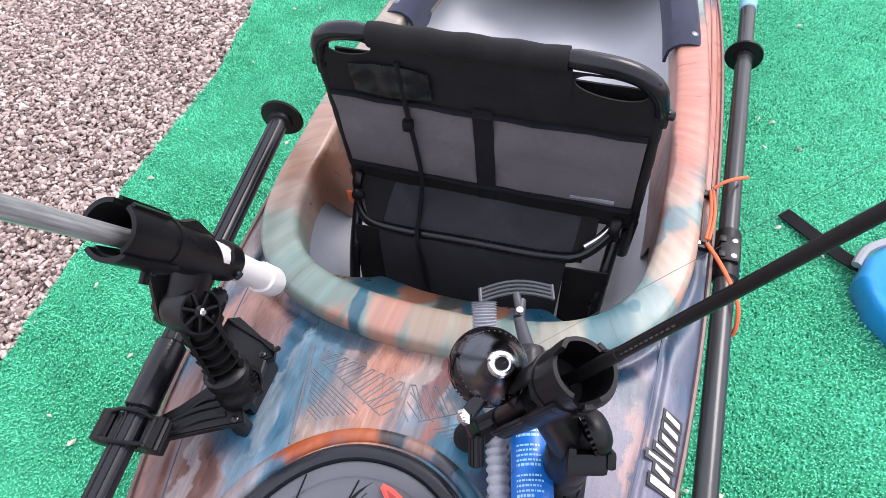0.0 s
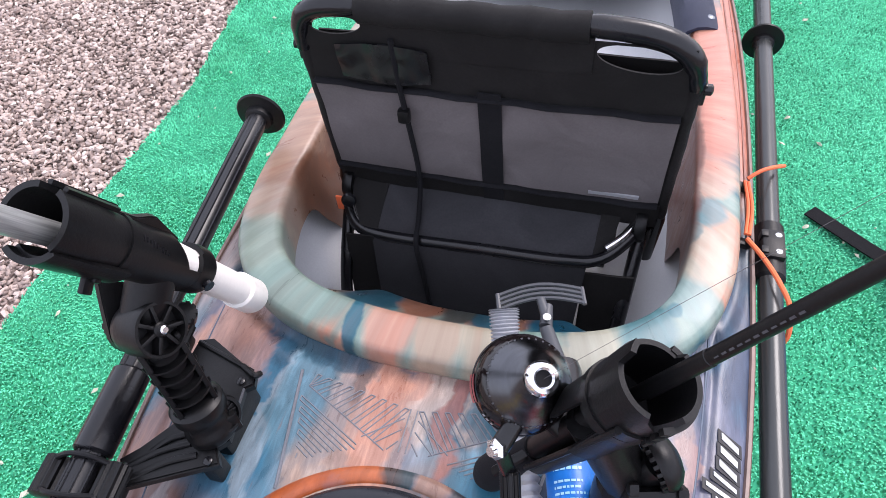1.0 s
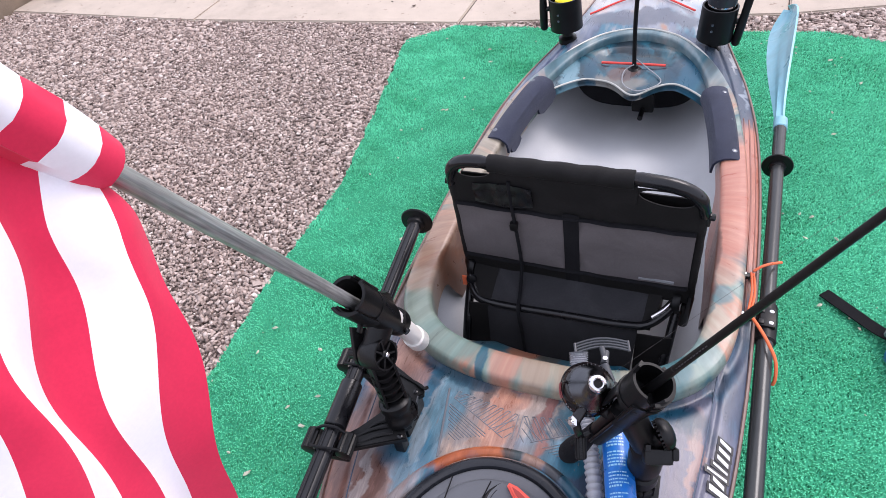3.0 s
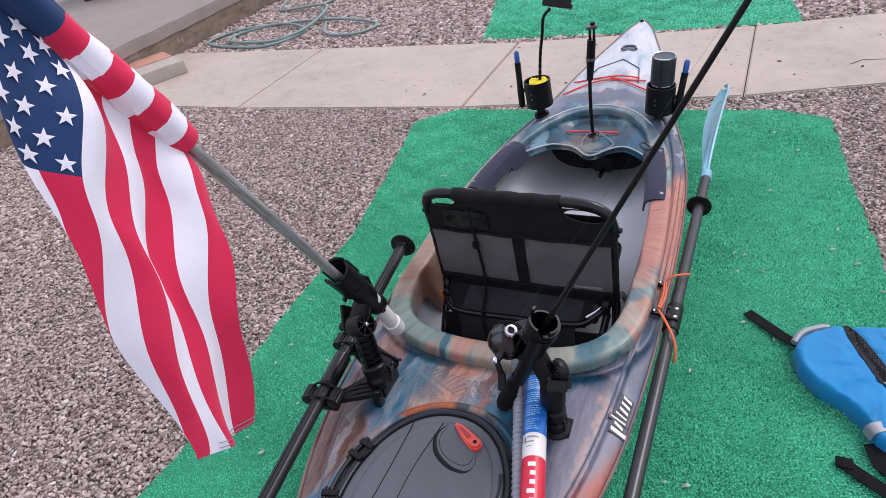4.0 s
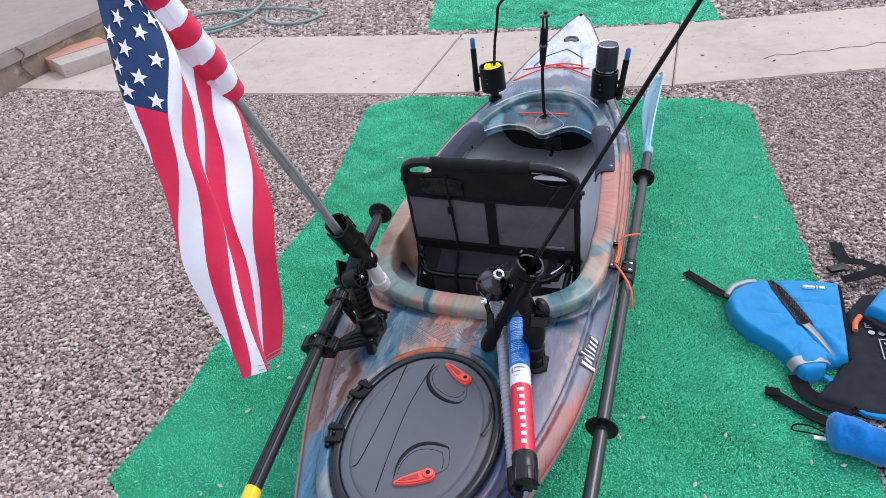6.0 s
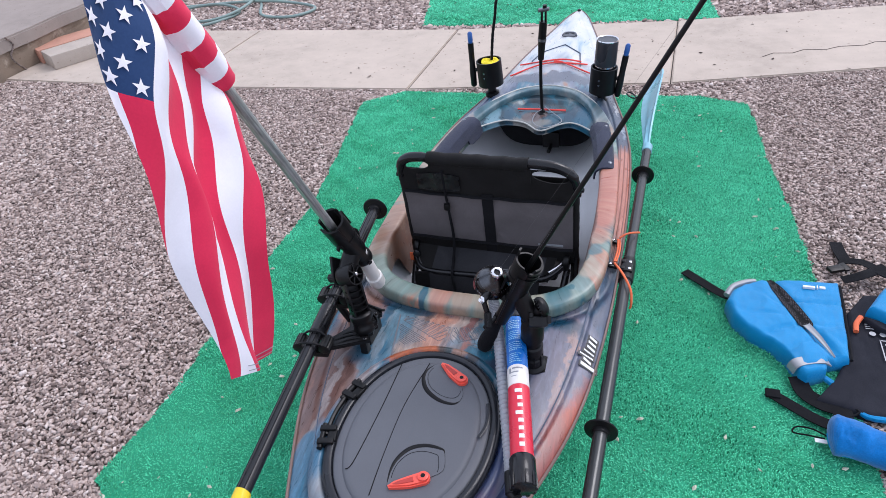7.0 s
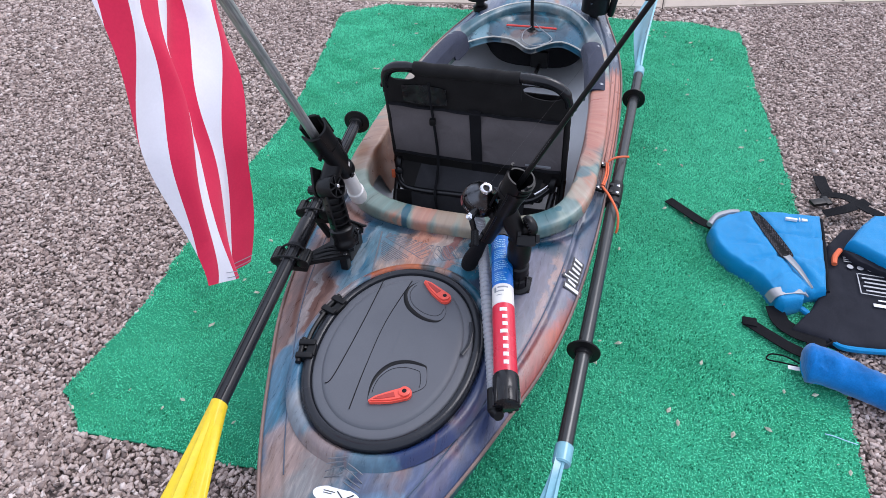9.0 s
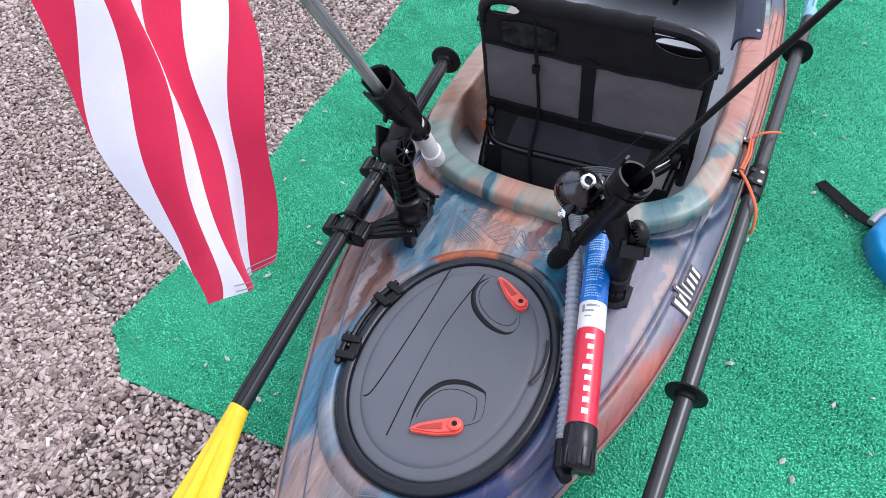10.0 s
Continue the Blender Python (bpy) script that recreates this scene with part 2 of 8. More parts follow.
RIM_FIELDS = [(-0.30, 0.74, 0.07, 0.13, lin(196, 160, 138), 0.9), (-0.30, 0.60, 0.05, 0.045, lin(206, 186, 166), 0.85), (-0.27, 0.53, 0.06, 0.05, PALE_MINT, 0.9), (-0.19, 0.465, 0.075, 0.06, MINT, 0.92), (-0.112, 0.44, 0.010, 0.06, lin(44, 108, 128), 0.9), (-0.065, 0.44, 0.032, 0.06, lin(208, 168, 148), 0.9), (-0.005, 0.44, 0.030, 0.06, lin(200, 178, 156), 0.85), (0.055, 0.44, 0.034, 0.06, lin(198, 186, 164), 0.85),
    (0.115, 0.445, 0.030, 0.05, MINT, 0.85), (0.175, 0.455, 0.030, 0.05, lin(196, 190, 170), 0.8), (0.235, 0.49, 0.030, 0.05, lin(92, 142, 150), 0.85), (0.275, 0.55, 0.030, 0.035, lin(158, 182, 178), 0.85), (0.295, 0.62, 0.035, 0.045, lin(206, 196, 180), 0.85), (0.30, 0.695, 0.030, 0.03, lin(104, 152, 160), 0.8), (0.305, 0.76, 0.035, 0.04, lin(206, 176, 156), 0.85), (0.31, 1.02, 0.06, 0.24, lin(214, 156, 136), 0.94),
    (-0.31, 1.05, 0.06, 0.20, lin(194, 178, 158), 0.85), (-0.31, 1.32, 0.06, 0.10, lin(190, 176, 158), 0.8), (0.262, 0.525, 0.010, 0.012, lin(56, 122, 138), 0.7), (0.285, 0.655, 0.012, 0.015, lin(84, 128, 138), 0.6), (0.29, 0.72, 0.010, 0.02, lin(110, 104, 100), 0.5),
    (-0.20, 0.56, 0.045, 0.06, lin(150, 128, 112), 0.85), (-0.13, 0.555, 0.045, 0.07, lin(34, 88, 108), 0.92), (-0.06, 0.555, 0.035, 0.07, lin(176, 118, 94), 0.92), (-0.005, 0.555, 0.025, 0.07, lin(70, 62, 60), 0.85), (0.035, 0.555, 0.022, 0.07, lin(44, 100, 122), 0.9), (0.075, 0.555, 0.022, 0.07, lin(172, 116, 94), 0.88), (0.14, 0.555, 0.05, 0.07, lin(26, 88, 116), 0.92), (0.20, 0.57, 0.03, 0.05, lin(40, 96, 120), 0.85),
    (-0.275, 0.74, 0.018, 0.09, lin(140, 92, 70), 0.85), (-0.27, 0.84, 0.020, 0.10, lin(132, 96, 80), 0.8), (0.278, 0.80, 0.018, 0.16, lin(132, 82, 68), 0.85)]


def camo_ring():
    """The same plastic on the cockpit rim, its streaks lying across the rim."""
    n = Nodes("rim_plastic")
    where = n.add("TexCoord").outputs["Object"]
    split = n.add("SeparateXYZ")
    n.join(where, split.inputs[0])
    turn = n.math("ARCTAN2", n.math("SUBTRACT", split.outputs[1], 0.95), split.outputs[0])
    joined = n.add("CombineXYZ")
    n.join(turn, joined.inputs[0])
    n.join(n.math("MULTIPLY", split.outputs[2], 0.9), joined.inputs[1])
    n.join(n.math("MULTIPLY", split.outputs[0], 0.5), joined.inputs[2])
    v = joined.outputs[0]
    first, second, smear = n.noise(4.2, v, 3, 0.5, 0.2), n.noise(9.0, v, 3, 0.55, 0.1), n.noise(26.0, v, 4, 0.6)
    total = n.math("ADD", n.math("MULTIPLY", first, 0.6), n.math("MULTIPLY", second, 0.4))
    mint, pale, cream = lin(138, 164, 156), lin(162, 180, 170), lin(200, 184, 162)
    peach, teal = lin(210, 166, 142), lin(70, 128, 140)
    colour = n.ramp(total, [(0.33, peach), (0.39, cream), (0.43, teal), (0.47, mint), (0.52, pale), (0.56, mint), (0.59, peach), (0.64, cream), (0.68, teal)])
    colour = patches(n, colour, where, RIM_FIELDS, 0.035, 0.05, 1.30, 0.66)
    front = n.span(split.outputs[1], 1.4, 1.55)
    colour = n.mix(n.math("MULTIPLY", front, 0.8), colour, n.ramp(second, [(0.38, lin(52, 104, 122)), (0.5, lin(86, 128, 146)), (0.62, lin(160, 176, 180))]))
    colour = n.mix(0.42, colour, n.ramp(smear, [(0.32, lin(84, 74, 70)), (0.5, lin(128, 128, 128)), (0.68, lin(176, 176, 174))]), "OVERLAY")
    n.bump(n.math("ADD", n.noise(500.0, n.coords(), 2), smear), 0.2, 0.0006)
    return n.finish(n.tone(colour, 1.06, 0.70), n.span(smear, 0.3, 0.7, 0.26, 0.42))


def pebble(name, stops, rough=0.85):
    """Crushed stone: each one takes its own colour."""
    n = Nodes(name)
    own = n.add("NewGeometry").outputs["Random Per Island"]
    v = n.coords()
    shade = n.ramp(own, stops)
    grain = n.noise(220.0, v, 4, 0.7)
    shade = n.mix(0.35, shade, n.ramp(grain, [(0.3, (0.15, 0.13, 0.12, 1)), (0.7, (0.75, 0.72, 0.7, 1))]), "OVERLAY")
    patch = n.noise(1.3, v, 3, 0.6)
    shade = n.mix(n.span(patch, 0.35, 0.65, 0.0, 0.14), shade, lin(170, 146, 136), "MIX")
    n.bump(grain, 0.5, 0.002)
    return n.finish(shade, rough, 0.0, 0.3)


def earth():
    n = Nodes("gravel_bed")
    v = n.coords()
    cell = n.add("TexVoronoi")
    cell.inputs["Scale"].default_value = 62.0
    n.join(v, cell.inputs["Vector"])
    broad = n.noise(0.8, v, 4, 0.6)
    sides = n.add("SeparateColor")
    n.join(cell.outputs["Color"], sides.inputs[0])
    tone = n.ramp(sides.outputs[0], [(0.0, lin(108, 96, 91)), (0.4, lin(148, 133, 126)), (0.75, lin(178, 163, 155)), (1.0, lin(206, 194, 187))])
    shade = n.mix(n.span(cell.outputs["Distance"], 0.0, 0.7, 0.0, 0.6), tone, lin(64, 54, 49))
    shade = n.mix(n.span(broad, 0.35, 0.7, 0.0, 0.15), shade, lin(146, 122, 112))
    n.bump(n.math("SUBTRACT", 1.0, cell.outputs["Distance"]), 0.8, 0.008)
    return n.finish(shade, 0.92, 0.0, 0.25)


def turf(name, base, tip):
    """Short plastic pile: each tuft a little lighter or darker."""
    n = Nodes(name)
    own = n.add("NewGeometry").outputs["Random Per Island"]
    v = n.coords()
    patch, streak = n.noise(2.2, v, 4, 0.6, 0.4), n.noise(80.0, v, 2, 0.5, 1.4)
    shade = n.ramp(n.math("ADD", n.math("MULTIPLY", own, 0.5), n.math("MULTIPLY", streak, 0.5)), [(0.22, base), (0.5, tip), (0.85, tuple(min(1, c * 1.25 + 0.02) for c in tip[:3]) + (1,))])
    shade = n.mix(n.span(patch, 0.35, 0.7, 0.0, 0.25), shade, lin(104, 206, 164))
    dusty = n.noise(3.1, n.coords((1.0, 1.0, 1.0), (4, 7, 0)), 5, 0.65, 0.6)
    shade = n.mix(n.span(dusty, 0.5, 0.72, 0.0, 0.4), shade, lin(62, 150, 100))
    # shading of the mat's wrinkles, mixed into the colour as darker bands
    ripple_shade = n.noise(11.0, n.coords((1.0, 2.2, 1.0), (0, 0, 25)), 4, 0.6, 0.7)
    shade = n.mix(n.span(ripple_shade, 0.5, 0.7, 0.0, 0.35), shade, base)
    n.shader.inputs["Sheen Weight"].default_value = 0.16
    n.shader.inputs["Sheen Tint"].default_value = lin(170, 226, 200)
    return n.finish(shade, 0.75, 0.0, 0.12)


def concrete(name, colour, stained=False):
    n = Nodes(name)
    v = n.coords()
    broad, mid, fine = n.noise(0.9, v, 5, 0.6, 0.3), n.noise(9.0, v, 5, 0.65), n.noise(240.0, v, 4, 0.7)
    total = n.math("ADD", n.math("MULTIPLY", broad, 0.5), n.math("ADD", n.math("MULTIPLY", mid, 0.3), n.math("MULTIPLY", fine, 0.2)))
    shade = n.ramp(total, [(0.34, tuple(c * 0.72 for c in colour[:3]) + (1,)), (0.5, colour), (0.66, tuple(min(1, c * 1.16) for c in colour[:3]) + (1,))])
    spot = n.noise(38.0, v, 2, 0.5)
    shade = n.mix(n.span(spot, 0.68, 0.74, 0.0, 0.55), shade, lin(112, 92, 80))
    if stained:
        blot = n.noise(3.4, n.coords((1.0, 1.0, 2.4), (5, 0, 0)), 6, 0.7, 0.8)
        shade = n.mix(n.span(blot, 0.48, 0.66, 0.0, 0.8), shade, lin(92, 76, 64))
        pale = n.noise(6.0, n.coords((1.0, 1.0, 1.0), (0, 40, 0)), 5, 0.7)
        shade = n.mix(n.span(pale, 0.58, 0.68, 0.0, 0.6), shade, lin(180, 168, 154))
    n.bump(n.math("ADD", mid, fine), 0.35, 0.012 if stained else 0.003)
    return n.finish(shade, 0.88, 0.0, 0.3)


def weave(name, colour, scale=260.0, rough=0.8, vary=0.25, sheen=0.12, spec=0.25, lumps=3.0):
    """Woven cloth with a fine thread pattern and soft creases."""
    n = Nodes(name)
    v = n.coords()
    wave = n.add("TexWave")
    wave.inputs["Scale"].default_value = scale
    wave.inputs["Distortion"].default_value = 1.0
    n.join(v, wave.inputs["Vector"])
    broad, fine = n.noise(9.0, v, 4, 0.6, 0.6), n.noise(300.0, v, 3, 0.6)
    dark, light = tuple(c * (1 - vary) for c in colour[:3]) + (1,), tuple(min(1, c * (1 + vary) + 0.004) for c in colour[:3]) + (1,)
    shade = n.ramp(n.math("ADD", n.math("MULTIPLY", broad, 0.7), n.math("MULTIPLY", fine, 0.3)), [(0.3, dark), (0.5, colour), (0.7, light)])
    n.bump(n.math("ADD", n.math("MULTIPLY", wave.outputs["Fac"], 0.5 if scale < 600 else 0.0), n.math("MULTIPLY", broad, lumps)), 0.3, 0.0015)
    material = n.finish(shade, rough, 0.0, spec)
    n.shader.inputs["Sheen Weight"].default_value = sheen
    return material


def net(name):
    """Open net of black cords over a dark grey pocket."""
    n = Nodes(name)
    cell = n.add("TexVoronoi")
    cell.feature = "DISTANCE_TO_EDGE"
    cell.inputs["Scale"].default_value = 170.0
    cell.inputs["Randomness"].default_value = 0.25
    n.join(n.coords(), cell.inputs["Vector"])
    gap = cell.outputs["Distance"]
    n.bump(n.span(gap, 0.1, 0.25, 1.0, 0.0), 0.8, 0.003)
    return n.finish(n.ramp(gap, [(0.10, lin(14, 14, 17)), (0.24, lin(84, 80, 84))]), 0.75, 0.0, 0.15)


def brushed_round(name, colour, rough):
    """Metal turned on a lathe: its highlights stretch out from the axis."""
    n = Nodes(name)
    v = n.coords((1, 1, 6))
    fine = n.noise(60.0, v, 3, 0.6)
    tangent = n.add("Tangent")
    tangent.direction_type, tangent.axis = "RADIAL", "Z"
    n.join(tangent.outputs[0], n.shader.inputs["Tangent"])
    n.shader.inputs["Anisotropic"].default_value = 0.96
    n.bump(fine, 0.04, 0.0002)
    dark = tuple(c * 0.8 for c in colour[:3]) + (1,)
    return n.finish(n.ramp(fine, [(0.35, dark), (0.65, colour)]), rough, 1.0)


def scuffed_pole(name):
    """Round metal tube: fine scratches along it, dull scuffed patches."""
    n = Nodes(name)
    long_way = n.coords((60.0, 60.0, 1.6))
    streak, blot = n.noise(4.0, long_way, 4, 0.65), n.noise(14.0, n.coords((2.0, 2.0, 0.5)), 4, 0.65, 0.4)
    shade = n.ramp(streak, [(0.34, lin(140, 142, 141)), (0.5, lin(174, 176, 174)), (0.66, lin(206, 207, 204))])
    shade = n.mix(n.span(blot, 0.5, 0.66, 0.0, 0.7), shade, lin(118, 118, 114))
    n.bump(streak, 0.25, 0.0008)
    return n.finish(shade, n.span(blot, 0.35, 0.65, 0.28, 0.5), 0.6)


def wood(name, dark, light):
    n = Nodes(name)
    v = n.coords((1, 1, 7))
    ring, fine = n.noise(6.0, v, 5, 0.6, 1.6), n.noise(90.0, v, 4, 0.7)
    shade = n.ramp(n.math("ADD", n.math("MULTIPLY", ring, 0.75), n.math("MULTIPLY", fine, 0.25)), [(0.3, dark), (0.6, light)])
    n.bump(fine, 0.2, 0.001)
    return n.finish(shade, 0.45)


M_DECK = camo("deck_plastic", 3.1, (1.5, 0.55, 1.0), DECK_RAMP, DECK_FIELDS)
M_HULL = camo("hull_plastic", 7.4, (1.0, 0.6, 2.0), DECK_RAMP, DECK_FIELDS)
COLLAR_FIELDS = [(-0.13, 0.235, 0.06, 0.05, lin(178, 98, 62), 0.92), (-0.055, 0.272, 0.045, 0.03, lin(186, 108, 72), 0.92), (-0.008, 0.275, 0.022, 0.03, lin(60, 66, 66), 0.9), (0.040, 0.270, 0.026, 0.03, lin(160, 128, 112), 0.9), (0.085, 0.255, 0.022, 0.03, lin(62, 60, 58), 0.85), (0.13, 0.22, 0.04, 0.05, lin(24, 78, 98), 0.92), (0.19, 0.12, 0.05, 0.08, lin(40, 84, 108), 0.85), (0.20, -0.05, 0.06, 0.12, lin(46, 58, 92), 0.9),
    (0.13, -0.20, 0.08, 0.07, lin(40, 52, 96), 0.92), (0.02, -0.26, 0.06, 0.04, lin(84, 116, 134), 0.85), (-0.07, -0.24, 0.05, 0.05, lin(148, 132, 128), 0.85), (-0.15, -0.16, 0.05, 0.07, lin(140, 150, 158), 0.85), (-0.20, -0.04, 0.05, 0.10, lin(84, 128, 156), 0.9), (-0.20, 0.12, 0.05, 0.09, lin(150, 138, 136), 0.85)]
M_COLLAR = camo("collar_plastic", 9.2, (1.5, 0.8, 1.0), DECK_RAMP, COLLAR_FIELDS, False, 0.35)
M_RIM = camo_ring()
M_CONSOLE = camo("console_plastic", 5.3, (1.5, 0.9, 1.0), [(0.36, lin(20, 36, 46)), (0.44, lin(34, 74, 90)), (0.50, lin(46, 96, 112)), (0.54, lin(26, 48, 60)), (0.60, lin(64, 104, 116)), (0.66, lin(128, 132, 130))], [(0.02, 1.70, 0.07, 0.05, lin(58, 62, 62), 0.7), (-0.04, 1.55, 0.08, 0.045, lin(136, 130, 122), 0.75), (0.15, 1.62, 0.05, 0.10, lin(24, 62, 82), 0.8), (-0.02, 1.62, 0.05, 0.04, lin(112, 84, 74), 0.7), (0.0, 1.46, 0.13, 0.025, lin(150, 144, 134), 0.7), (-0.18, 1.55, 0.025, 0.12, lin(132, 170, 182), 0.7), (-0.12, 1.58, 0.02, 0.12, lin(30, 72, 92), 0.8), (-0.04, 1.70, 0.09, 0.04, lin(34, 70, 84), 0.7), (0.17, 1.58, 0.03, 0.12, lin(40, 96, 120), 0.7)], False, 0.08)
M_LIP = plain("console_lip_plastic", lin(184, 184, 176), 0.35, vary=0.2, grain=60)
M_SEAM = plain("seam_plastic", lin(124, 102, 94), 0.45, vary=0.35, grain=40, wear=5)
M_LINER = plain("inner_hull_plastic", lin(196, 197, 199), 0.5, vary=0.12, grain=300, wear=3)
M_BLACK = plain("black_plastic", lin(15, 15, 16), 0.36, vary=0.35, grain=350, wear=14, spec=0.26)
M_GLOSS = plain("glossy_black_plastic", lin(18, 18, 21), 0.22, vary=0.25, grain=200, wear=9, spec=0.4)
M_VINYL = plain("glossy_vinyl", lin(22, 22, 24), 0.24, vary=0.3, grain=90, wear=20, spec=0.5)
M_HATCH = plain("hatch_plastic", lin(90, 92, 97), 0.5, spec=0.3, vary=0.12, grain=500, wear=5, relief=0.0004)
M_HATCH_RING = plain("hatch_rim_plastic", lin(30, 32, 37), 0.26, vary=0.2, grain=300, wear=8, spec=0.35)
M_GASKET = plain("rubber", lin(16, 16, 18), 0.4, vary=0.3, grain=200, spec=0.2)
M_RED = plain("red_latch_plastic", lin(226, 84, 68), 0.4, vary=0.15, grain=160, wear=20)
M_SHAFT = plain("paddle_shaft", lin(60, 62, 62), 0.26, 0.35, vary=0.2, grain=120, wear=4, stretch=(1, 0.2, 1))
M_SHAFT_DARK = plain("dark_paddle_shaft", lin(22, 22, 25), 0.3, 0.0, vary=0.25, grain=120, wear=4, stretch=(1, 0.2, 1), spec=0.4)
M_YELLOW = plain("yellow_paddle_plastic", lin(228, 196, 28), 0.4, vary=0.15, grain=80, wear=10)
M_BLADE = plain("pale_blue_paddle_plastic", lin(126, 178, 192), 0.3, vary=0.2, grain=30, wear=7)
M_POLE = scuffed_pole("scuffed_pole_metal")
M_CHROME = plain("chrome", lin(220, 220, 222), 0.12, 1.0, vary=0.05, grain=80)
M_WHITE = plain("white_pvc", lin(226, 222, 216), 0.38, vary=0.06, grain=200, wear=9)
M_NAVY = weave("navy_foam_pad", lin(40, 45, 63), 500, 0.75)
M_BLACK_CLOTH = weave("black_webbing", lin(22, 22, 25), 420, 0.85, sheen=0.02, spec=0.12)
M_SEAT_CLOTH = weave("black_seat_cloth", lin(26, 25, 25), 500, 0.72, sheen=0.02, spec=0.16, lumps=12.0)
M_GREY_MESH = weave("grey_mesh_cloth", lin(96, 91, 92), 600, 0.85, 0.16, lumps=14.0, sheen=0.02, spec=0.12)
M_PAD_CLOTH = weave("dark_seat_pad", lin(50, 50, 53), 500, 0.8, sheen=0.02, spec=0.15, lumps=9.0)
M_ORANGE = plain("orange_cord", lin(234, 112, 68), 0.7, vary=0.3, grain=900)
M_RED_CORD = plain("red_cord", lin(226, 74, 66), 0.7, vary=0.3, grain=900)
M_FLAG_RED = weave("flag_red", lin(220, 42, 80), 700, 0.75, 0.1)
M_FLAG_WHITE = weave("flag_white", lin(240, 238, 244), 700, 0.75, 0.06)
M_FLAG_BLUE = weave("flag_blue", lin(34, 62, 104), 700, 0.75, 0.15)
M_VEST = weave("blue_vest_nylon", lin(2, 134, 192), 520, 0.42, 0.10, lumps=14.0)
M_VEST_DARK = weave("vest_lining", lin(38, 39, 46), 520, 0.8, sheen=0.02, spec=0.12)
M_FLEECE = weave("blue_fleece", lin(16, 104, 172), 130, 0.95, 0.45, 0.3, 0.05)
M_SILVER = plain("silver_reflective_tape", lin(148, 150, 154), 0.4, 0.2, vary=0.12, grain=300)
M_PRINT_WHITE = plain("white_print", lin(224, 224, 224), 0.5, vary=0.05, grain=200)
M_PUMP_BLUE = plain("pump_blue_sleeve", lin(24, 108, 190), 0.28, vary=0.25, grain=60, wear=16)
M_PUMP_PALE = plain("pump_pale_print", lin(150, 200, 226), 0.3, vary=0.1, grain=60)
M_PUMP_RED = plain("pump_red_sleeve", lin(208, 40, 62), 0.32, vary=0.1, grain=60, wear=16)
M_HOSE_GREY = plain("grey_ribbed_hose", lin(150, 152, 157), 0.45, vary=0.15, grain=120)
M_GARDEN_HOSE = plain("green_garden_hose", lin(126, 146, 140), 0.5, vary=0.2, grain=120)
M_YELLOW_CLOTH = weave("yellow_cloth", lin(236, 210, 40), 300, 0.8)
M_STEEL = plain("brushed_steel", lin(120, 124, 130), 0.3, 0.9, vary=0.1, grain=200)
M_BLUE_PLASTIC = plain("blue_plastic", lin(44, 92, 160), 0.4, vary=0.15)
M_REEL = plain("reel_lacquer", lin(20, 15, 16), 0.10, 0.0, vary=0.3, grain=120)
M_DULL_RED = plain("dull_red_print", lin(150, 62, 66), 0.4, vary=0.25)
M_CONE = brushed_round("brushed_cone_metal", lin(92, 93, 96), 0.20)
M_STONE = pebble("crushed_stone", [(0.0, lin(104, 91, 86)), (0.15, lin(140, 124, 117)), (0.45, lin(174, 157, 148)), (0.75, lin(196, 179, 170)), (0.93, lin(207, 192, 184)), (1.0, lin(224, 212, 205))])
M_BED = earth()
M_TURF = turf("turf_pile", lin(24, 120, 86), lin(88, 206, 160))
M_TURF_BACK = plain("turf_backing", lin(56, 160, 122), 0.8, vary=0.2, grain=150, wear=6, spec=0.1)
M_PATH = concrete("path_concrete", lin(184, 170, 156))
M_PATIO = concrete("patio_concrete", lin(148, 137, 129))
M_PATIO_EDGE = concrete("patio_edge_concrete", lin(138, 122, 106), True)
M_PAVER_RED = concrete("red_paver", lin(186, 138, 118))
M_PAVER = concrete("grey_paver", lin(178, 166, 154))
M_WOOD = wood("stained_wood", lin(42, 19, 16), lin(88, 40, 30))
M_MAT = plain("door_mat", lin(62, 68, 70), 0.95, vary=0.3, grain=300, relief=0.003)
M_LEAF = plain("dry_leaf", lin(188, 188, 168), 0.8, vary=0.3)
M_SLATE = plain("slate_plastic", lin(66, 80, 98), 0.45, vary=0.2)
M_CREASE = plain("dark_pink_plastic", lin(150, 104, 92), 0.5, vary=0.2)
M_LINE = plain("fishing_line", lin(92, 90, 90), 0.3, vary=0.1)
M_STICKER = plain("white_sticker", lin(226, 228, 228), 0.35, vary=0.04)
M_INK = plain("black_ink", lin(24, 24, 28), 0.4, vary=0.1)

M_TREAD = plain("tread_line_plastic", lin(104, 106, 112), 0.5, vary=0.3)
M_HANDLE = plain("grey_handle_plastic", lin(64, 66, 70), 0.4, vary=0.2)
M_SCRAP = plain("dark_dry_leaf", lin(62, 48, 40), 0.85, vary=0.4)
M_MUG = plain("mug_coating", lin(58, 61, 66), 0.3, 0.4, vary=0.15)
M_JOINT = plain("dirt_in_joint", lin(66, 56, 50), 0.95, vary=0.3)
M_MESH_POCKET = net("black_net")


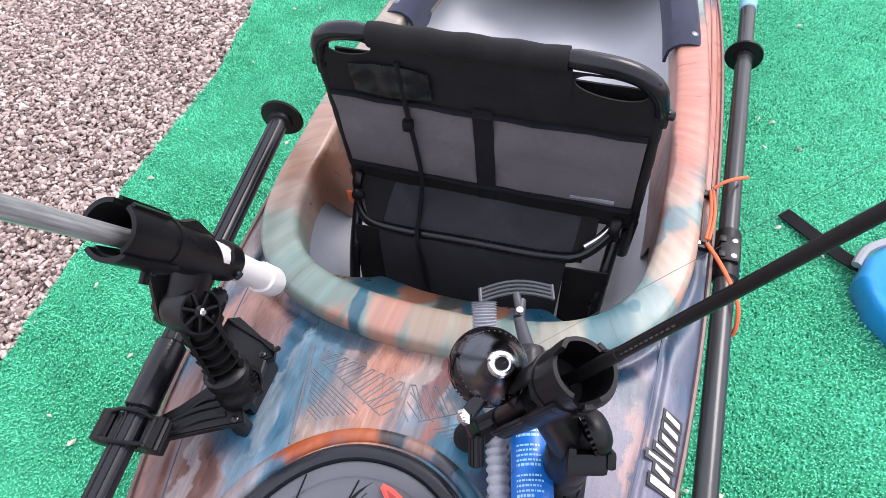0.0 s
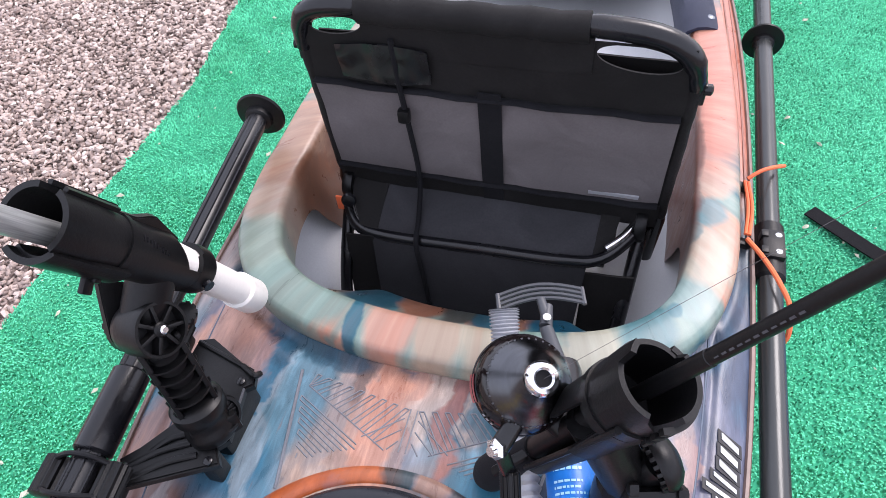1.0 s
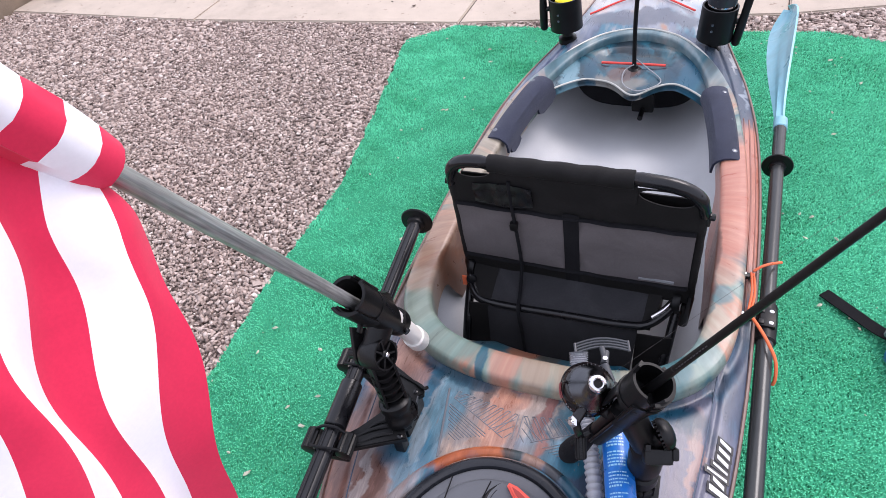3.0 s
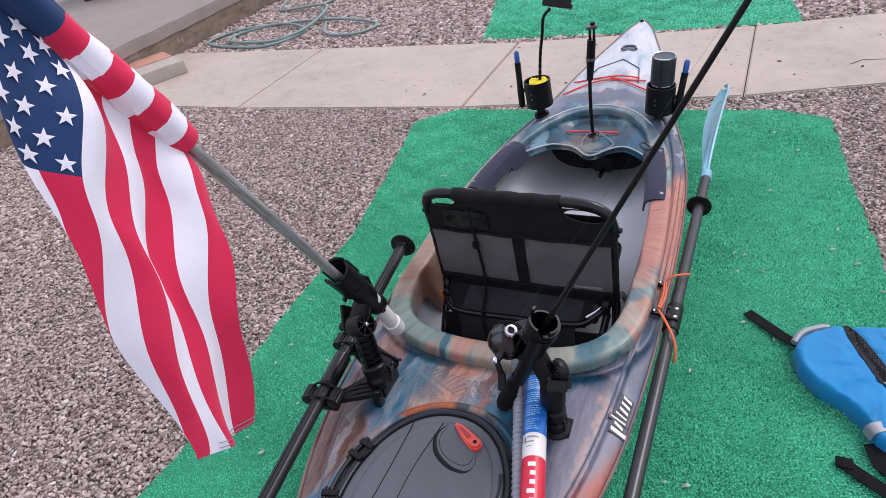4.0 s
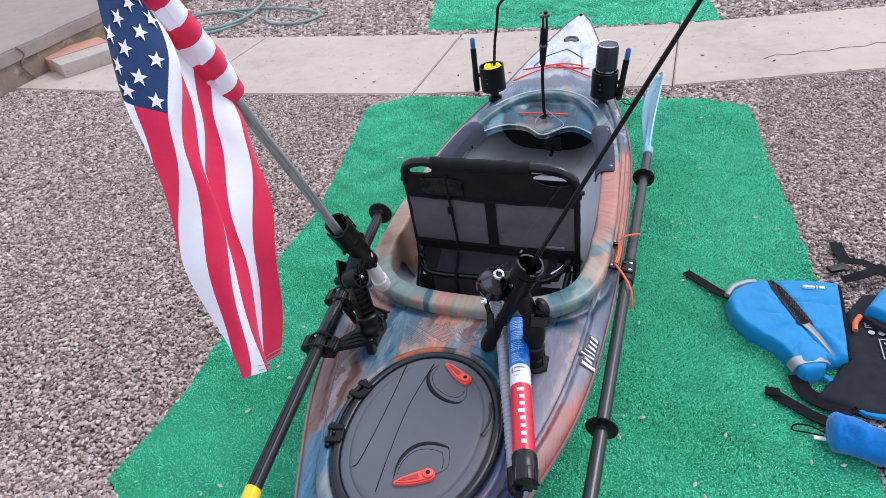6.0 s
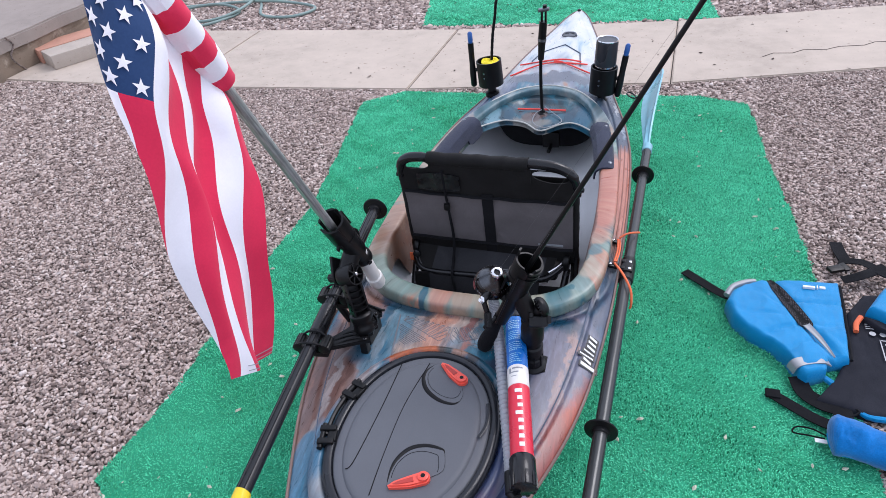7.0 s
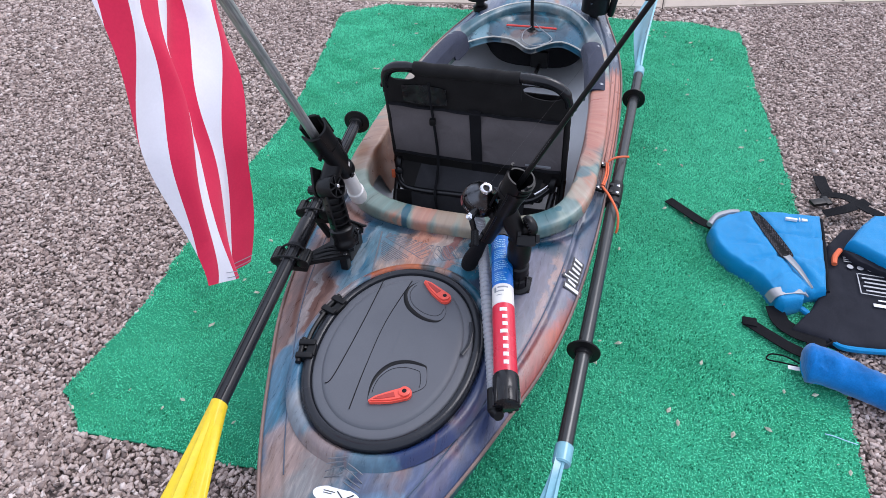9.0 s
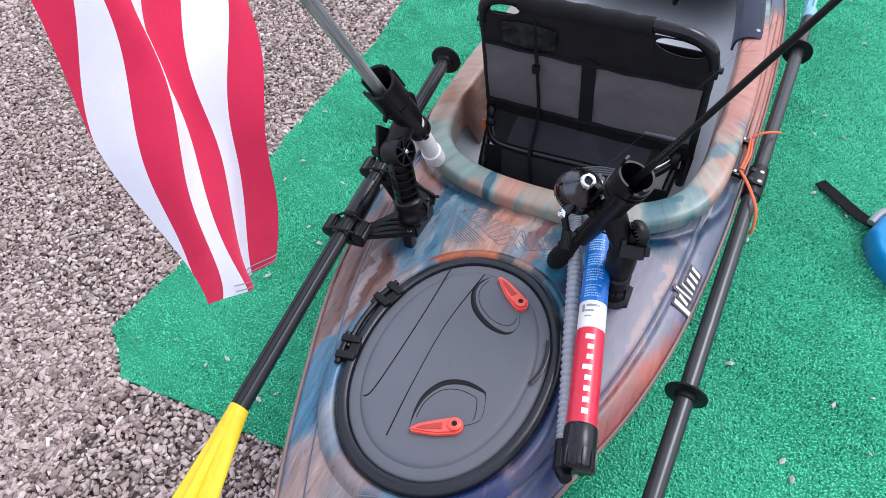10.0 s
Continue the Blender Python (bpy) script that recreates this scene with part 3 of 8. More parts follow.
# ---- building blocks: a shape is a pair (points, faces) ----
def part(name, shape, material, parent=None, label="", smooth=40.0, slots=None):
    """Links a shape as one mesh object, under a thing if one is given. slots: material numbers face by face, where material is a list."""
    points, faces = shape
    data = bpy.data.meshes.new(name)
    data.from_pydata([tuple(p) for p in points], [], faces)
    for one in material if isinstance(material, (list, tuple)) else [material]:
        data.materials.append(one)
    if slots is not None:
        data.polygons.foreach_set("material_index", slots)
    if smooth:
        data.polygons.foreach_set("use_smooth", [True] * len(data.polygons))
        data.set_sharp_from_angle(angle=radians(smooth))
    data.update()
    ob = new(name, data)
    if parent is not None:
        ob.parent = parent
    if label:
        ob["label"] = label
    return ob


def thing(name, label, category, m=None, group="", kind=""):
    """An empty at a thing's base, which carries its parts."""
    ob = new(name)
    ob.empty_display_size = 0.05
    if m is not None:
        ob.matrix_basis = m
    return tagged(ob, label, category, group, kind)


def merged(*shapes):
    points, faces = [], []
    for p, f in shapes:
        base = len(points)
        points += [tuple(q) for q in p]
        faces += [[i + base for i in face] for face in f]
    return points, faces


def moved(shape, m):
    return [tuple(m @ Vector(p)) for p in shape[0]], shape[1]


def from_bm(bm):
    bm.verts.index_update()
    shape = [tuple(v.co) for v in bm.verts], [[v.index for v in f.verts] for f in bm.faces]
    bm.free()
    return shape


def block(size, centre=(0, 0, 0), bevel=0.0, steps=2, taper=1.0):
    """A box with rounded edges; taper: how much narrower its top is."""
    bm = bmesh.new()
    bmesh.ops.create_cube(bm, size=1.0)
    for v in bm.verts:
        k = taper if v.co.z > 0 else 1.0
        v.co = Vector((v.co.x * size[0] * k, v.co.y * size[1] * k, v.co.z * size[2])) + Vector(centre)
    if bevel:
        bmesh.ops.bevel(bm, geom=list(bm.edges), offset=bevel, segments=steps, affect="EDGES", profile=0.6)
    return from_bm(bm)


def lathe(rings, sides=24, closed=True):
    """Turned round z. rings: pairs (radius, z) from bottom to top."""
    points, faces = [], []
    for r, z in rings:
        for k in range(sides):
            a = 2 * math.pi * k / sides
            points.append((r * math.cos(a), r * math.sin(a), z))
    for i in range(len(rings) - 1):
        for k in range(sides):
            n = (k + 1) % sides
            faces.append([i * sides + k, i * sides + n, (i + 1) * sides + n, (i + 1) * sides + k])
    if closed:
        faces.append(list(range(sides))[::-1])
        faces.append([(len(rings) - 1) * sides + k for k in range(sides)])
    return points, faces


def aim(a, b):
    """The pose that carries z onto the way from a to b, at a."""
    return Matrix.Translation(a) @ (Vector(b) - Vector(a)).to_track_quat("Z", "Y").to_matrix().to_4x4()


def rod(a, b, r, r2=None, sides=16, bevel=0.0):
    """A round bar from a to b."""
    h = (Vector(b) - Vector(a)).length
    r2 = r if r2 is None else r2
    rings = [(r, 0), (r2, h)]
    if bevel:
        rings = [(r - bevel, 0), (r, bevel), (r2, h - bevel), (r2 - bevel, h)]
    return moved(lathe(rings, sides), aim(a, b))


def glide(points, steps=8, closed=False):
    """A smooth line through the points."""
    p = [Vector(q) for q in points]
    n = len(p)
    out = []
    for i in range(n if closed else n - 1):
        a, b, c, d = (p[(i - 1) % n], p[i], p[(i + 1) % n], p[(i + 2) % n]) if closed else (p[max(i - 1, 0)], p[i], p[i + 1], p[min(i + 2, n - 1)])
        for k in range(steps):
            t = k / steps
            out.append(0.5 * ((2 * b) + (c - a) * t + (2 * a - 5 * b + 4 * c - d) * t * t + (3 * b - a - 3 * c + d) * t ** 3))
    if not closed:
        out.append(p[-1])
    return out


def tube(points, r, sides=10, closed=False, radii=None, flat=1.0):
    """A tube along a line. flat: its height over its width."""
    p = [Vector(q) for q in points]
    n = len(p)
    verts, faces = [], []
    side = None
    for i in range(n):
        way = (p[(i + 1) % n] - p[i - 1]) if closed else (p[min(i + 1, n - 1)] - p[max(i - 1, 0)])
        way.normalize()
        if side is None:
            side = way.cross(Vector((0, 0, 1)) if abs(way.z) < 0.9 else Vector((1, 0, 0))).normalized()
        side = (side - way * side.dot(way)).normalized()
        up = side.cross(way)
        size = radii[i] if radii else r
        for k in range(sides):
            a = 2 * math.pi * k / sides
            verts.append(p[i] + side * (size * math.cos(a)) + up * (size * flat * math.sin(a)))
    for i in range(n if closed else n - 1):
        j = (i + 1) % n
        for k in range(sides):
            m = (k + 1) % sides
            faces.append([i * sides + k, i * sides + m, j * sides + m, j * sides + k])
    if not closed:
        faces.append(list(range(sides))[::-1])
        faces.append([(n - 1) * sides + k for k in range(sides)])
    return verts, faces


def ribbon(points, width, thick, across=(0, 0, 1)):
    """A flat strap along a line; across: the way its broad face looks."""
    p = [Vector(q) for q in points]
    verts, faces = [], []
    for i, q in enumerate(p):
        way = (p[min(i + 1, len(p) - 1)] - p[max(i - 1, 0)]).normalized()
        up = Vector(across)
        side = way.cross(up).normalized()
        up = side.cross(way)
        for a, b in ((-1, -1), (1, -1), (1, 1), (-1, 1)):
            verts.append(q + side * (a * width / 2) + up * (b * thick / 2))
    for i in range(len(p) - 1):
        for k in range(4):
            m = (k + 1) % 4
            faces.append([i * 4 + k, i * 4 + m, i * 4 + 4 + m, i * 4 + 4 + k])
    last = 4 * (len(p) - 1)
    faces += [[3, 2, 1, 0], [last, last + 1, last + 2, last + 3]]
    return verts, faces


def slab(outline, low, high, bevel=0.0):
    """A flat plate with this outline, its upper edge rounded."""
    bm = bmesh.new()
    face = bm.faces.new([bm.verts.new((x, y, low)) for x, y in outline])
    bm.normal_update()
    if face.normal.z < 0:
        bmesh.ops.reverse_faces(bm, faces=[face])
    made = bmesh.ops.extrude_face_region(bm, geom=[face])
    tops = [v for v in made["geom"] if isinstance(v, bmesh.types.BMVert)]
    for v in tops:
        v.co.z = high
    bmesh.ops.reverse_faces(bm, faces=[f for f in bm.faces if all(abs(v.co.z - low) < 1e-6 for v in f.verts)])
    if bevel:
        rim = [e for e in bm.edges if all(abs(v.co.z - high) < 1e-6 for v in e.verts)]
        bmesh.ops.bevel(bm, geom=rim, offset=bevel, segments=2, affect="EDGES")
    bmesh.ops.recalc_face_normals(bm, faces=bm.faces)
    return from_bm(bm)


def between(x, table):
    """Smooth look-up in a short table of (x, value)."""
    if x <= table[0][0]:
        return table[0][1]
    for i in range(len(table) - 1):
        (a, fa), (b, fb) = table[i], table[i + 1]
        if x <= b:
            before, after = table[max(i - 1, 0)], table[min(i + 2, len(table) - 1)]
            t = (x - a) / (b - a)
            ma = (fb - before[1]) / (b - before[0]) * (b - a)
            mb = (after[1] - fa) / (after[0] - a) * (b - a)
            return (2 * t ** 3 - 3 * t * t + 1) * fa + (t ** 3 - 2 * t * t + t) * ma + (3 * t * t - 2 * t ** 3) * fb + (t ** 3 - t * t) * mb
    return table[-1][1]


def sheet(rows):
    """A grid of points as a surface."""
    w = len(rows[0])
    points = [p for row in rows for p in row]
    faces = [[i * w + k, i * w + k + 1, (i + 1) * w + k + 1, (i + 1) * w + k] for i in range(len(rows) - 1) for k in range(w - 1)]
    return points, faces


def thick(shape, depth):
    """The same surface with a back, depth behind its front."""
    bm = bmesh.new()
    verts = [bm.verts.new(p) for p in shape[0]]
    for f in shape[1]:
        bm.faces.new([verts[i] for i in f])
    bmesh.ops.recalc_face_normals(bm, faces=bm.faces)
    bmesh.ops.solidify(bm, geom=list(bm.faces), thickness=depth)
    return from_bm(bm)


# ---- the ground ----
RUG = [(-0.80, -0.185), (-0.93, -0.095), (-0.905, 0.22), (-0.965, 0.74), (-0.96, 1.28), (-1.055, 1.79), (-1.175, 2.37), (-0.975, 2.545), (-0.3, 2.56), (0.63, 2.615), (0.86, 2.535), (0.90, 2.05), (0.963, 1.56), (0.99, 1.24), (1.04, 0.61), (1.06, 0.19), (1.075, -0.13), (0.3, -0.16), (-0.32, -0.165)]
FAR_RUG = [(-1.265, 3.69), (-1.5, 4.7), (-1.745, 5.9), (0.45, 5.75), (0.51, 5.42), (0.75, 3.88), (-0.2, 3.76)]
NEAR_EDGE = [(-4.0, 2.485), (-2.53, 2.475), (-0.97, 2.565), (0.48, 2.765), (2.1, 3.2), (3.8, 3.65)]
FAR_EDGE = [(-4.0, 3.5), (-2.525, 3.555), (-0.965, 3.6), (0.49, 3.8), (2.25, 4.24), (4.0, 4.7)]


def inside(x, y, outline):
    """Which of the points (arrays) lie inside the outline."""
    hit = np.zeros(len(x), bool)
    for (x1, y1), (x2, y2) in zip(outline, outline[1:] + outline[:1]):
        if y1 != y2:
            hit ^= ((y1 > y) != (y2 > y)) & (x < (x2 - x1) * (y - y1) / (y2 - y1) + x1)
    return hit


def fast_mesh(name, points, quads, material, smooth=False):
    data = bpy.data.meshes.new(name)
    count, corners = len(quads), quads.shape[1]
    data.vertices.add(len(points))
    data.vertices.foreach_set("co", points.astype(np.float32).ravel())
    data.loops.add(count * corners)
    data.loops.foreach_set("vertex_index", quads.astype(np.int32).ravel())
    data.polygons.add(count)
    data.polygons.foreach_set("loop_start", np.arange(0, count * corners, corners, dtype=np.int32))
    data.polygons.foreach_set("use_smooth", np.full(count, smooth))
    data.materials.append(material)
    data.update(calc_edges=True)
    return new(name, data)


def build_ground():
    outline = [(-400, -400), (400, -400), (400, 400), (-400, 400)]
    ground = part("ground", ([(x, y, -0.012) for x, y in outline], [[0, 1, 2, 3]]), M_BED, smooth=0)
    tagged(ground, "pale brown gravel ground running off to the horizon", "ground", kind="structure")


def build_gravel():
    """Crushed stone, thick near the mat and thinner far off."""
    rng = np.random.default_rng(4)
    path = NEAR_EDGE + FAR_EDGE[::-1]
    places = []
    for x0, x1, y0, y1, pitch in ((-2.3, -0.78, -0.75, 2.6, 0.0089), (-4.05, -2.3, 0.2, 2.6, 0.0122), (0.8, 1.95, -0.3, 3.5, 0.0078), (-1.3, 1.3, -0.75, -0.1, 0.0098), (-1.3, 0.9, 2.4, 2.9, 0.0125), (-4.0, 2.4, 3.4, 6.6, 0.021)):
        xs, ys = np.meshgrid(np.arange(x0, x1, pitch), np.arange(y0, y1, pitch))
        x, y = xs.ravel() + rng.normal(0, pitch * 0.4, xs.size), ys.ravel() + rng.normal(0, pitch * 0.4, xs.size)
        clear = ~inside(x, y, RUG) & ~inside(x, y, FAR_RUG) & ~inside(x, y, path) & (x > -3.98)
        places.append(np.stack([x[clear], y[clear], np.full(clear.sum(), pitch)], 1))
    places = np.concatenate(places)
    count = len(places)
    cube = np.array([(x, y, z) for z in (-1, 1) for y in (-1, 1) for x in (-1, 1)], float)
    quads = np.array([(4, 5, 7, 6), (0, 1, 5, 4), (2, 6, 7, 3), (0, 4, 6, 2), (1, 3, 7, 5)])
    size = places[:, 2:3] * rng.uniform(0.32, 0.72, (count, 3)) * np.array([1.40, 0.95, 0.66]) * rng.lognormal(0, 0.22, (count, 1))
    shape = cube[None] * size[:, None] * rng.uniform(0.55, 1.05, (count, 8, 1)) * rng.uniform(0.75, 1.2, (count, 8, 3))
    a, b = rng.uniform(0, 6.283, count), rng.normal(0, 0.5, count)
    ca, sa, cb, sb = np.cos(a)[:, None], np.sin(a)[:, None], np.cos(b)[:, None], np.sin(b)[:, None]
    x, y, z = shape[:, :, 0], shape[:, :, 1] * cb - shape[:, :, 2] * sb, shape[:, :, 1] * sb + shape[:, :, 2] * cb
    x, y = x * ca - y * sa, x * sa + y * ca
    lift = rng.uniform(-0.006, 0.005, (count, 1))
    points = np.stack([x + places[:, :1], y + places[:, 1:2], z + lift], 2).reshape(-1, 3)
    faces = (quads[None] + 8 * np.arange(count)[:, None, None]).reshape(-1, 4)
    gravel = fast_mesh("gravel", points, faces, M_STONE)
    gravel.data.polygons.foreach_set("use_smooth", np.repeat(rng.random(count) < 0.78, 5))
    tagged(gravel, "crushed pinkish grey gravel spread round the mats", "gravel", kind="stuff")


def build_turf(name, outline, pitch, label, seed, back=0.004):
    """A mat of plastic turf: backing and a pile of short bent tufts."""
    rng = np.random.default_rng(seed)
    edge = []
    for (x1, y1), (x2, y2) in zip(outline, outline[1:] + outline[:1]):
        n = max(2, int(math.hypot(x2 - x1, y2 - y1) / 0.03))
        edge += [(x1 + (x2 - x1) * k / n + rng.normal(0, 0.004), y1 + (y2 - y1) * k / n + rng.normal(0, 0.004)) for k in range(n)]
    mat = thing(name, label, "turf mat", kind="structure")
    part("backing", slab(edge, -0.004, back), M_TURF_BACK, mat, smooth=0)
    xs, ys = [p[0] for p in edge], [p[1] for p in edge]
    gx, gy = np.meshgrid(np.arange(min(xs), max(xs), pitch), np.arange(min(ys), max(ys), pitch))
    x, y = gx.ravel() + rng.uniform(-0.5, 0.5, gx.size) * pitch, gy.ravel() + rng.uniform(-0.5, 0.5, gx.size) * pitch
    keep = inside(x, y, edge)
    x, y = x[keep], y[keep]
    count = len(x)
    drift = 0.5 + 0.8 * np.sin(x * 3.1 + 1.7 * np.sin(y * 2.3)) + 0.9 * np.sin(x * 17 + 2 * np.sin(y * 21)) + 0.9 * np.sin(y * 29 + 2 * np.sin(x * 19 + y * 7))
    a, tall, lean, wide = drift + rng.normal(0, 1.0, count), rng.uniform(0.004, 0.0075, count), rng.uniform(0.6, 1.4, count) * pitch, rng.uniform(0.26, 0.42, count) * pitch
    ux, uy = np.cos(a), np.sin(a)
    wave = 0.002 * np.sin(x * 9 + 2 * np.sin(y * 3)) + 0.002 * np.sin(y * 13 + x * 4) + 0.0015 * np.sin(y * 170 + 3 * np.sin(x * 31) + 2 * np.sin(y * 23 + x * 50))
    points = np.zeros((count, 5, 3))
    for k, (along, side, high) in enumerate(((0, -1, 0), (0, 1, 0), (0.45, 0.9, 0.75), (0.45, -0.9, 0.75), (1.2, 0, 0.8))):
        points[:, k, 0] = x + ux * along * lean - uy * side * wide
        points[:, k, 1] = y + uy * along * lean + ux * side * wide
        points[:, k, 2] = back + wave.clip(0) * (high > 0) + tall * high
    base = 5 * np.arange(count)[:, None]
    faces = np.concatenate([np.array([0, 1, 2]) + base, np.array([0, 2, 3]) + base, np.array([3, 2, 4]) + base])
    pile = fast_mesh("pile", points.reshape(-1, 3), faces, M_TURF)
    pile.parent = mat
    tagged(pile, kind="stuff")


def build_path():
    path = thing("pavement", "pale concrete garden path of jointed slabs", "path", kind="structure")
    for (a, c), (b, d) in zip(zip(NEAR_EDGE, FAR_EDGE), zip(NEAR_EDGE[1:], FAR_EDGE[1:])):
        gap = 0.003
        outline = [(a[0] + gap, a[1]), (b[0] - gap, b[1]), (d[0] - gap, d[1]), (c[0] + gap, c[1])]
        part("slab", slab(outline, -0.06, 0.012, 0.006), M_PATH, path)
    part("joint_bed", slab([(x, y + 0.01) for x, y in NEAR_EDGE] + [(x, y - 0.01) for x, y in FAR_EDGE[::-1]], -0.06, 0.004), M_JOINT, path)
    crack = [(0.96, 3.17, 0.0128), (1.02, 3.23, 0.0128), (1.12, 3.235, 0.0128), (1.18, 3.29, 0.0128), (1.30, 3.30, 0.0128), (1.37, 3.35, 0.0128), (1.50, 3.375, 0.0128), (1.56, 3.43, 0.0128), (1.72, 3.45, 0.0128), (1.9, 3.52, 0.0128)]
    part("crack", ribbon([Vector(p) for p in crack], 0.006, 0.001), M_JOINT, path, "thin dark crack")


def build_patio():
    patio = thing("patio", "raised concrete patio slab with a stained cracked edge", "patio", kind="structure")
    rng = random.Random(8)
    front = [(-3.99 + rng.uniform(-0.012, 0.012), -1.0 + k * 0.12) for k in range(72)]
    part("patio_slab", slab([(-12.0, -1.0)] + front + [(-12.0, front[-1][1])], 0.17, 0.26, 0.012), M_PATIO, patio)
    part("patio_side", slab([(-12.0, -0.98)] + [(x - 0.012, y) for x, y in front] + [(-12.0, front[-1][1] - 0.02)], -0.1, 0.168), M_PATIO_EDGE, patio)
    crack = [(-3.985, 2.62, 0.262), (-3.985, 2.66, 0.2), (-3.985, 2.6, 0.12), (-3.985, 2.68, 0.0)]
    part("crack", tube(glide(crack, 4), 0.006, 6), M_BED, patio, "dark crack down the edge")


def build_yard():
    for name, x, y, turn, material, label in (("red_paver", -3.915, 3.03, -28, M_PAVER_RED, "worn red concrete paver laid as a step"), ("grey_paver", -3.70, 2.93, -28, M_PAVER, "worn grey concrete paver laid as a step")):
        ob = part(name, block((0.22, 0.46, 0.10), (0, 0, 0.05), 0.008), material)
        ob.matrix_basis = pose(x, y, 0.012, 0, 0, turn)
        tagged(ob, label, "paver", "step pavers")
    mat = part("door_mat", block((0.62, 1.0, 0.012), (0, 0, 0.006), 0.005), M_MAT)
    mat.matrix_basis = pose(-4.62, 4.82, 0.26, 0, 0, -8)
    tagged(mat, "dark grey ribbed door mat on the patio", "door mat")
    loop = glide([(-3.6, 6.6, 0.02), (-3.56, 6.15, 0.02), (-3.1, 5.2, 0.02), (-3.24, 4.73, 0.022), (-2.9, 4.2, 0.02), (-2.7, 3.88, 0.02), (-2.41, 3.86, 0.02), (-2.34, 4.1, 0.02), (-2.8, 4.2, 0.04), (-3.38, 4.18, 0.02), (-3.75, 4.02, 0.02), (-3.83, 3.72, 0.02), (-3.43, 3.6, 0.02), (-3.1, 3.64, 0.02), (-2.98, 3.98, 0.02), (-3.3, 4.12, 0.04), (-3.65, 3.95, 0.02), (-3.55, 3.7, 0.035), (-3.1, 3.72, 0.03), (-2.95, 4.05, 0.05), (-3.15, 4.6, 0.05), (-3.67, 4.6, 0.02), (-3.8, 5.15, 0.02), (-3.3, 5.05, 0.04), (-3.05, 5.4, 0.02), (-3.25, 5.9, 0.02)], 10)
    hose = part("garden_hose", tube(loop, 0.0115, 10), M_GARDEN_HOSE)
    tagged(hose, "grey green garden hose coiled loosely on the gravel", "hose")
    cabinet = thing("cabinet", "dark red stained wooden cabinet standing on the patio", "cabinet", pose(-5.75, 4.95, 0.26, 0, 0, 38))
    part("body", block((1.05, 0.5, 0.9), (0, 0, 0.53), 0.012), M_WOOD, cabinet)
    part("plinth", block((1.09, 0.54, 0.09), (0, 0, 0.045), 0.014), M_WOOD, cabinet)
    part("top", block((1.11, 0.56, 0.035), (0, 0, 0.9975), 0.01), M_WOOD, cabinet)
    for side in (-1, 1):
        part("door", merged(block((0.48, 0.02, 0.78), (side * 0.255, -0.262, 0.53), 0.006), block((0.34, 0.012, 0.62), (side * 0.255, -0.276, 0.53), 0.006)), M_WOOD, cabinet)
        part("knob", moved(lathe([(0.008, 0), (0.008, 0.012), (0.014, 0.018), (0.012, 0.026)], 14), pose(side * 0.04, -0.272, 0.55, 90)), M_STEEL, cabinet, "small metal knob")
    for x, y, turn in ((0.62, 1.86, 20), (0.74, 0.98, 50), (0.55, 1.32, 160), (0.70, 0.42, 80), (-0.55, 0.55, 10), (-0.62, 1.05, 70), (-0.5, 1.5, 120), (0.72, 2.2, 60), (-0.7, 2.2, 15), (-0.75, 1.8, 40), (0.82, 1.5, 15), (0.85, 1.62, 90), (-0.66, 0.2, 55), (-0.60, 0.36, 5), (0.62, 2.36, 35)):
        leaf = part("dry_leaf", merged(([(0, 0, 0.012), (0.008, 0.006, 0.016), (0.022, 0.003, 0.013), (0.03, 0, 0.017), (0.022, -0.004, 0.012), (0.008, -0.005, 0.014)], [[0, 5, 4, 3, 2, 1]])), M_LEAF, smooth=0)
        leaf.matrix_basis = pose(x, y, 0.0, 0, 0, turn) @ Matrix.Diagonal((0.55 + 0.4 * ((turn * 7) % 10) / 10, 0.8, 1, 1))
        tagged(leaf, "small dry pale leaf lying on the green mat", "leaf", "dry leaves")


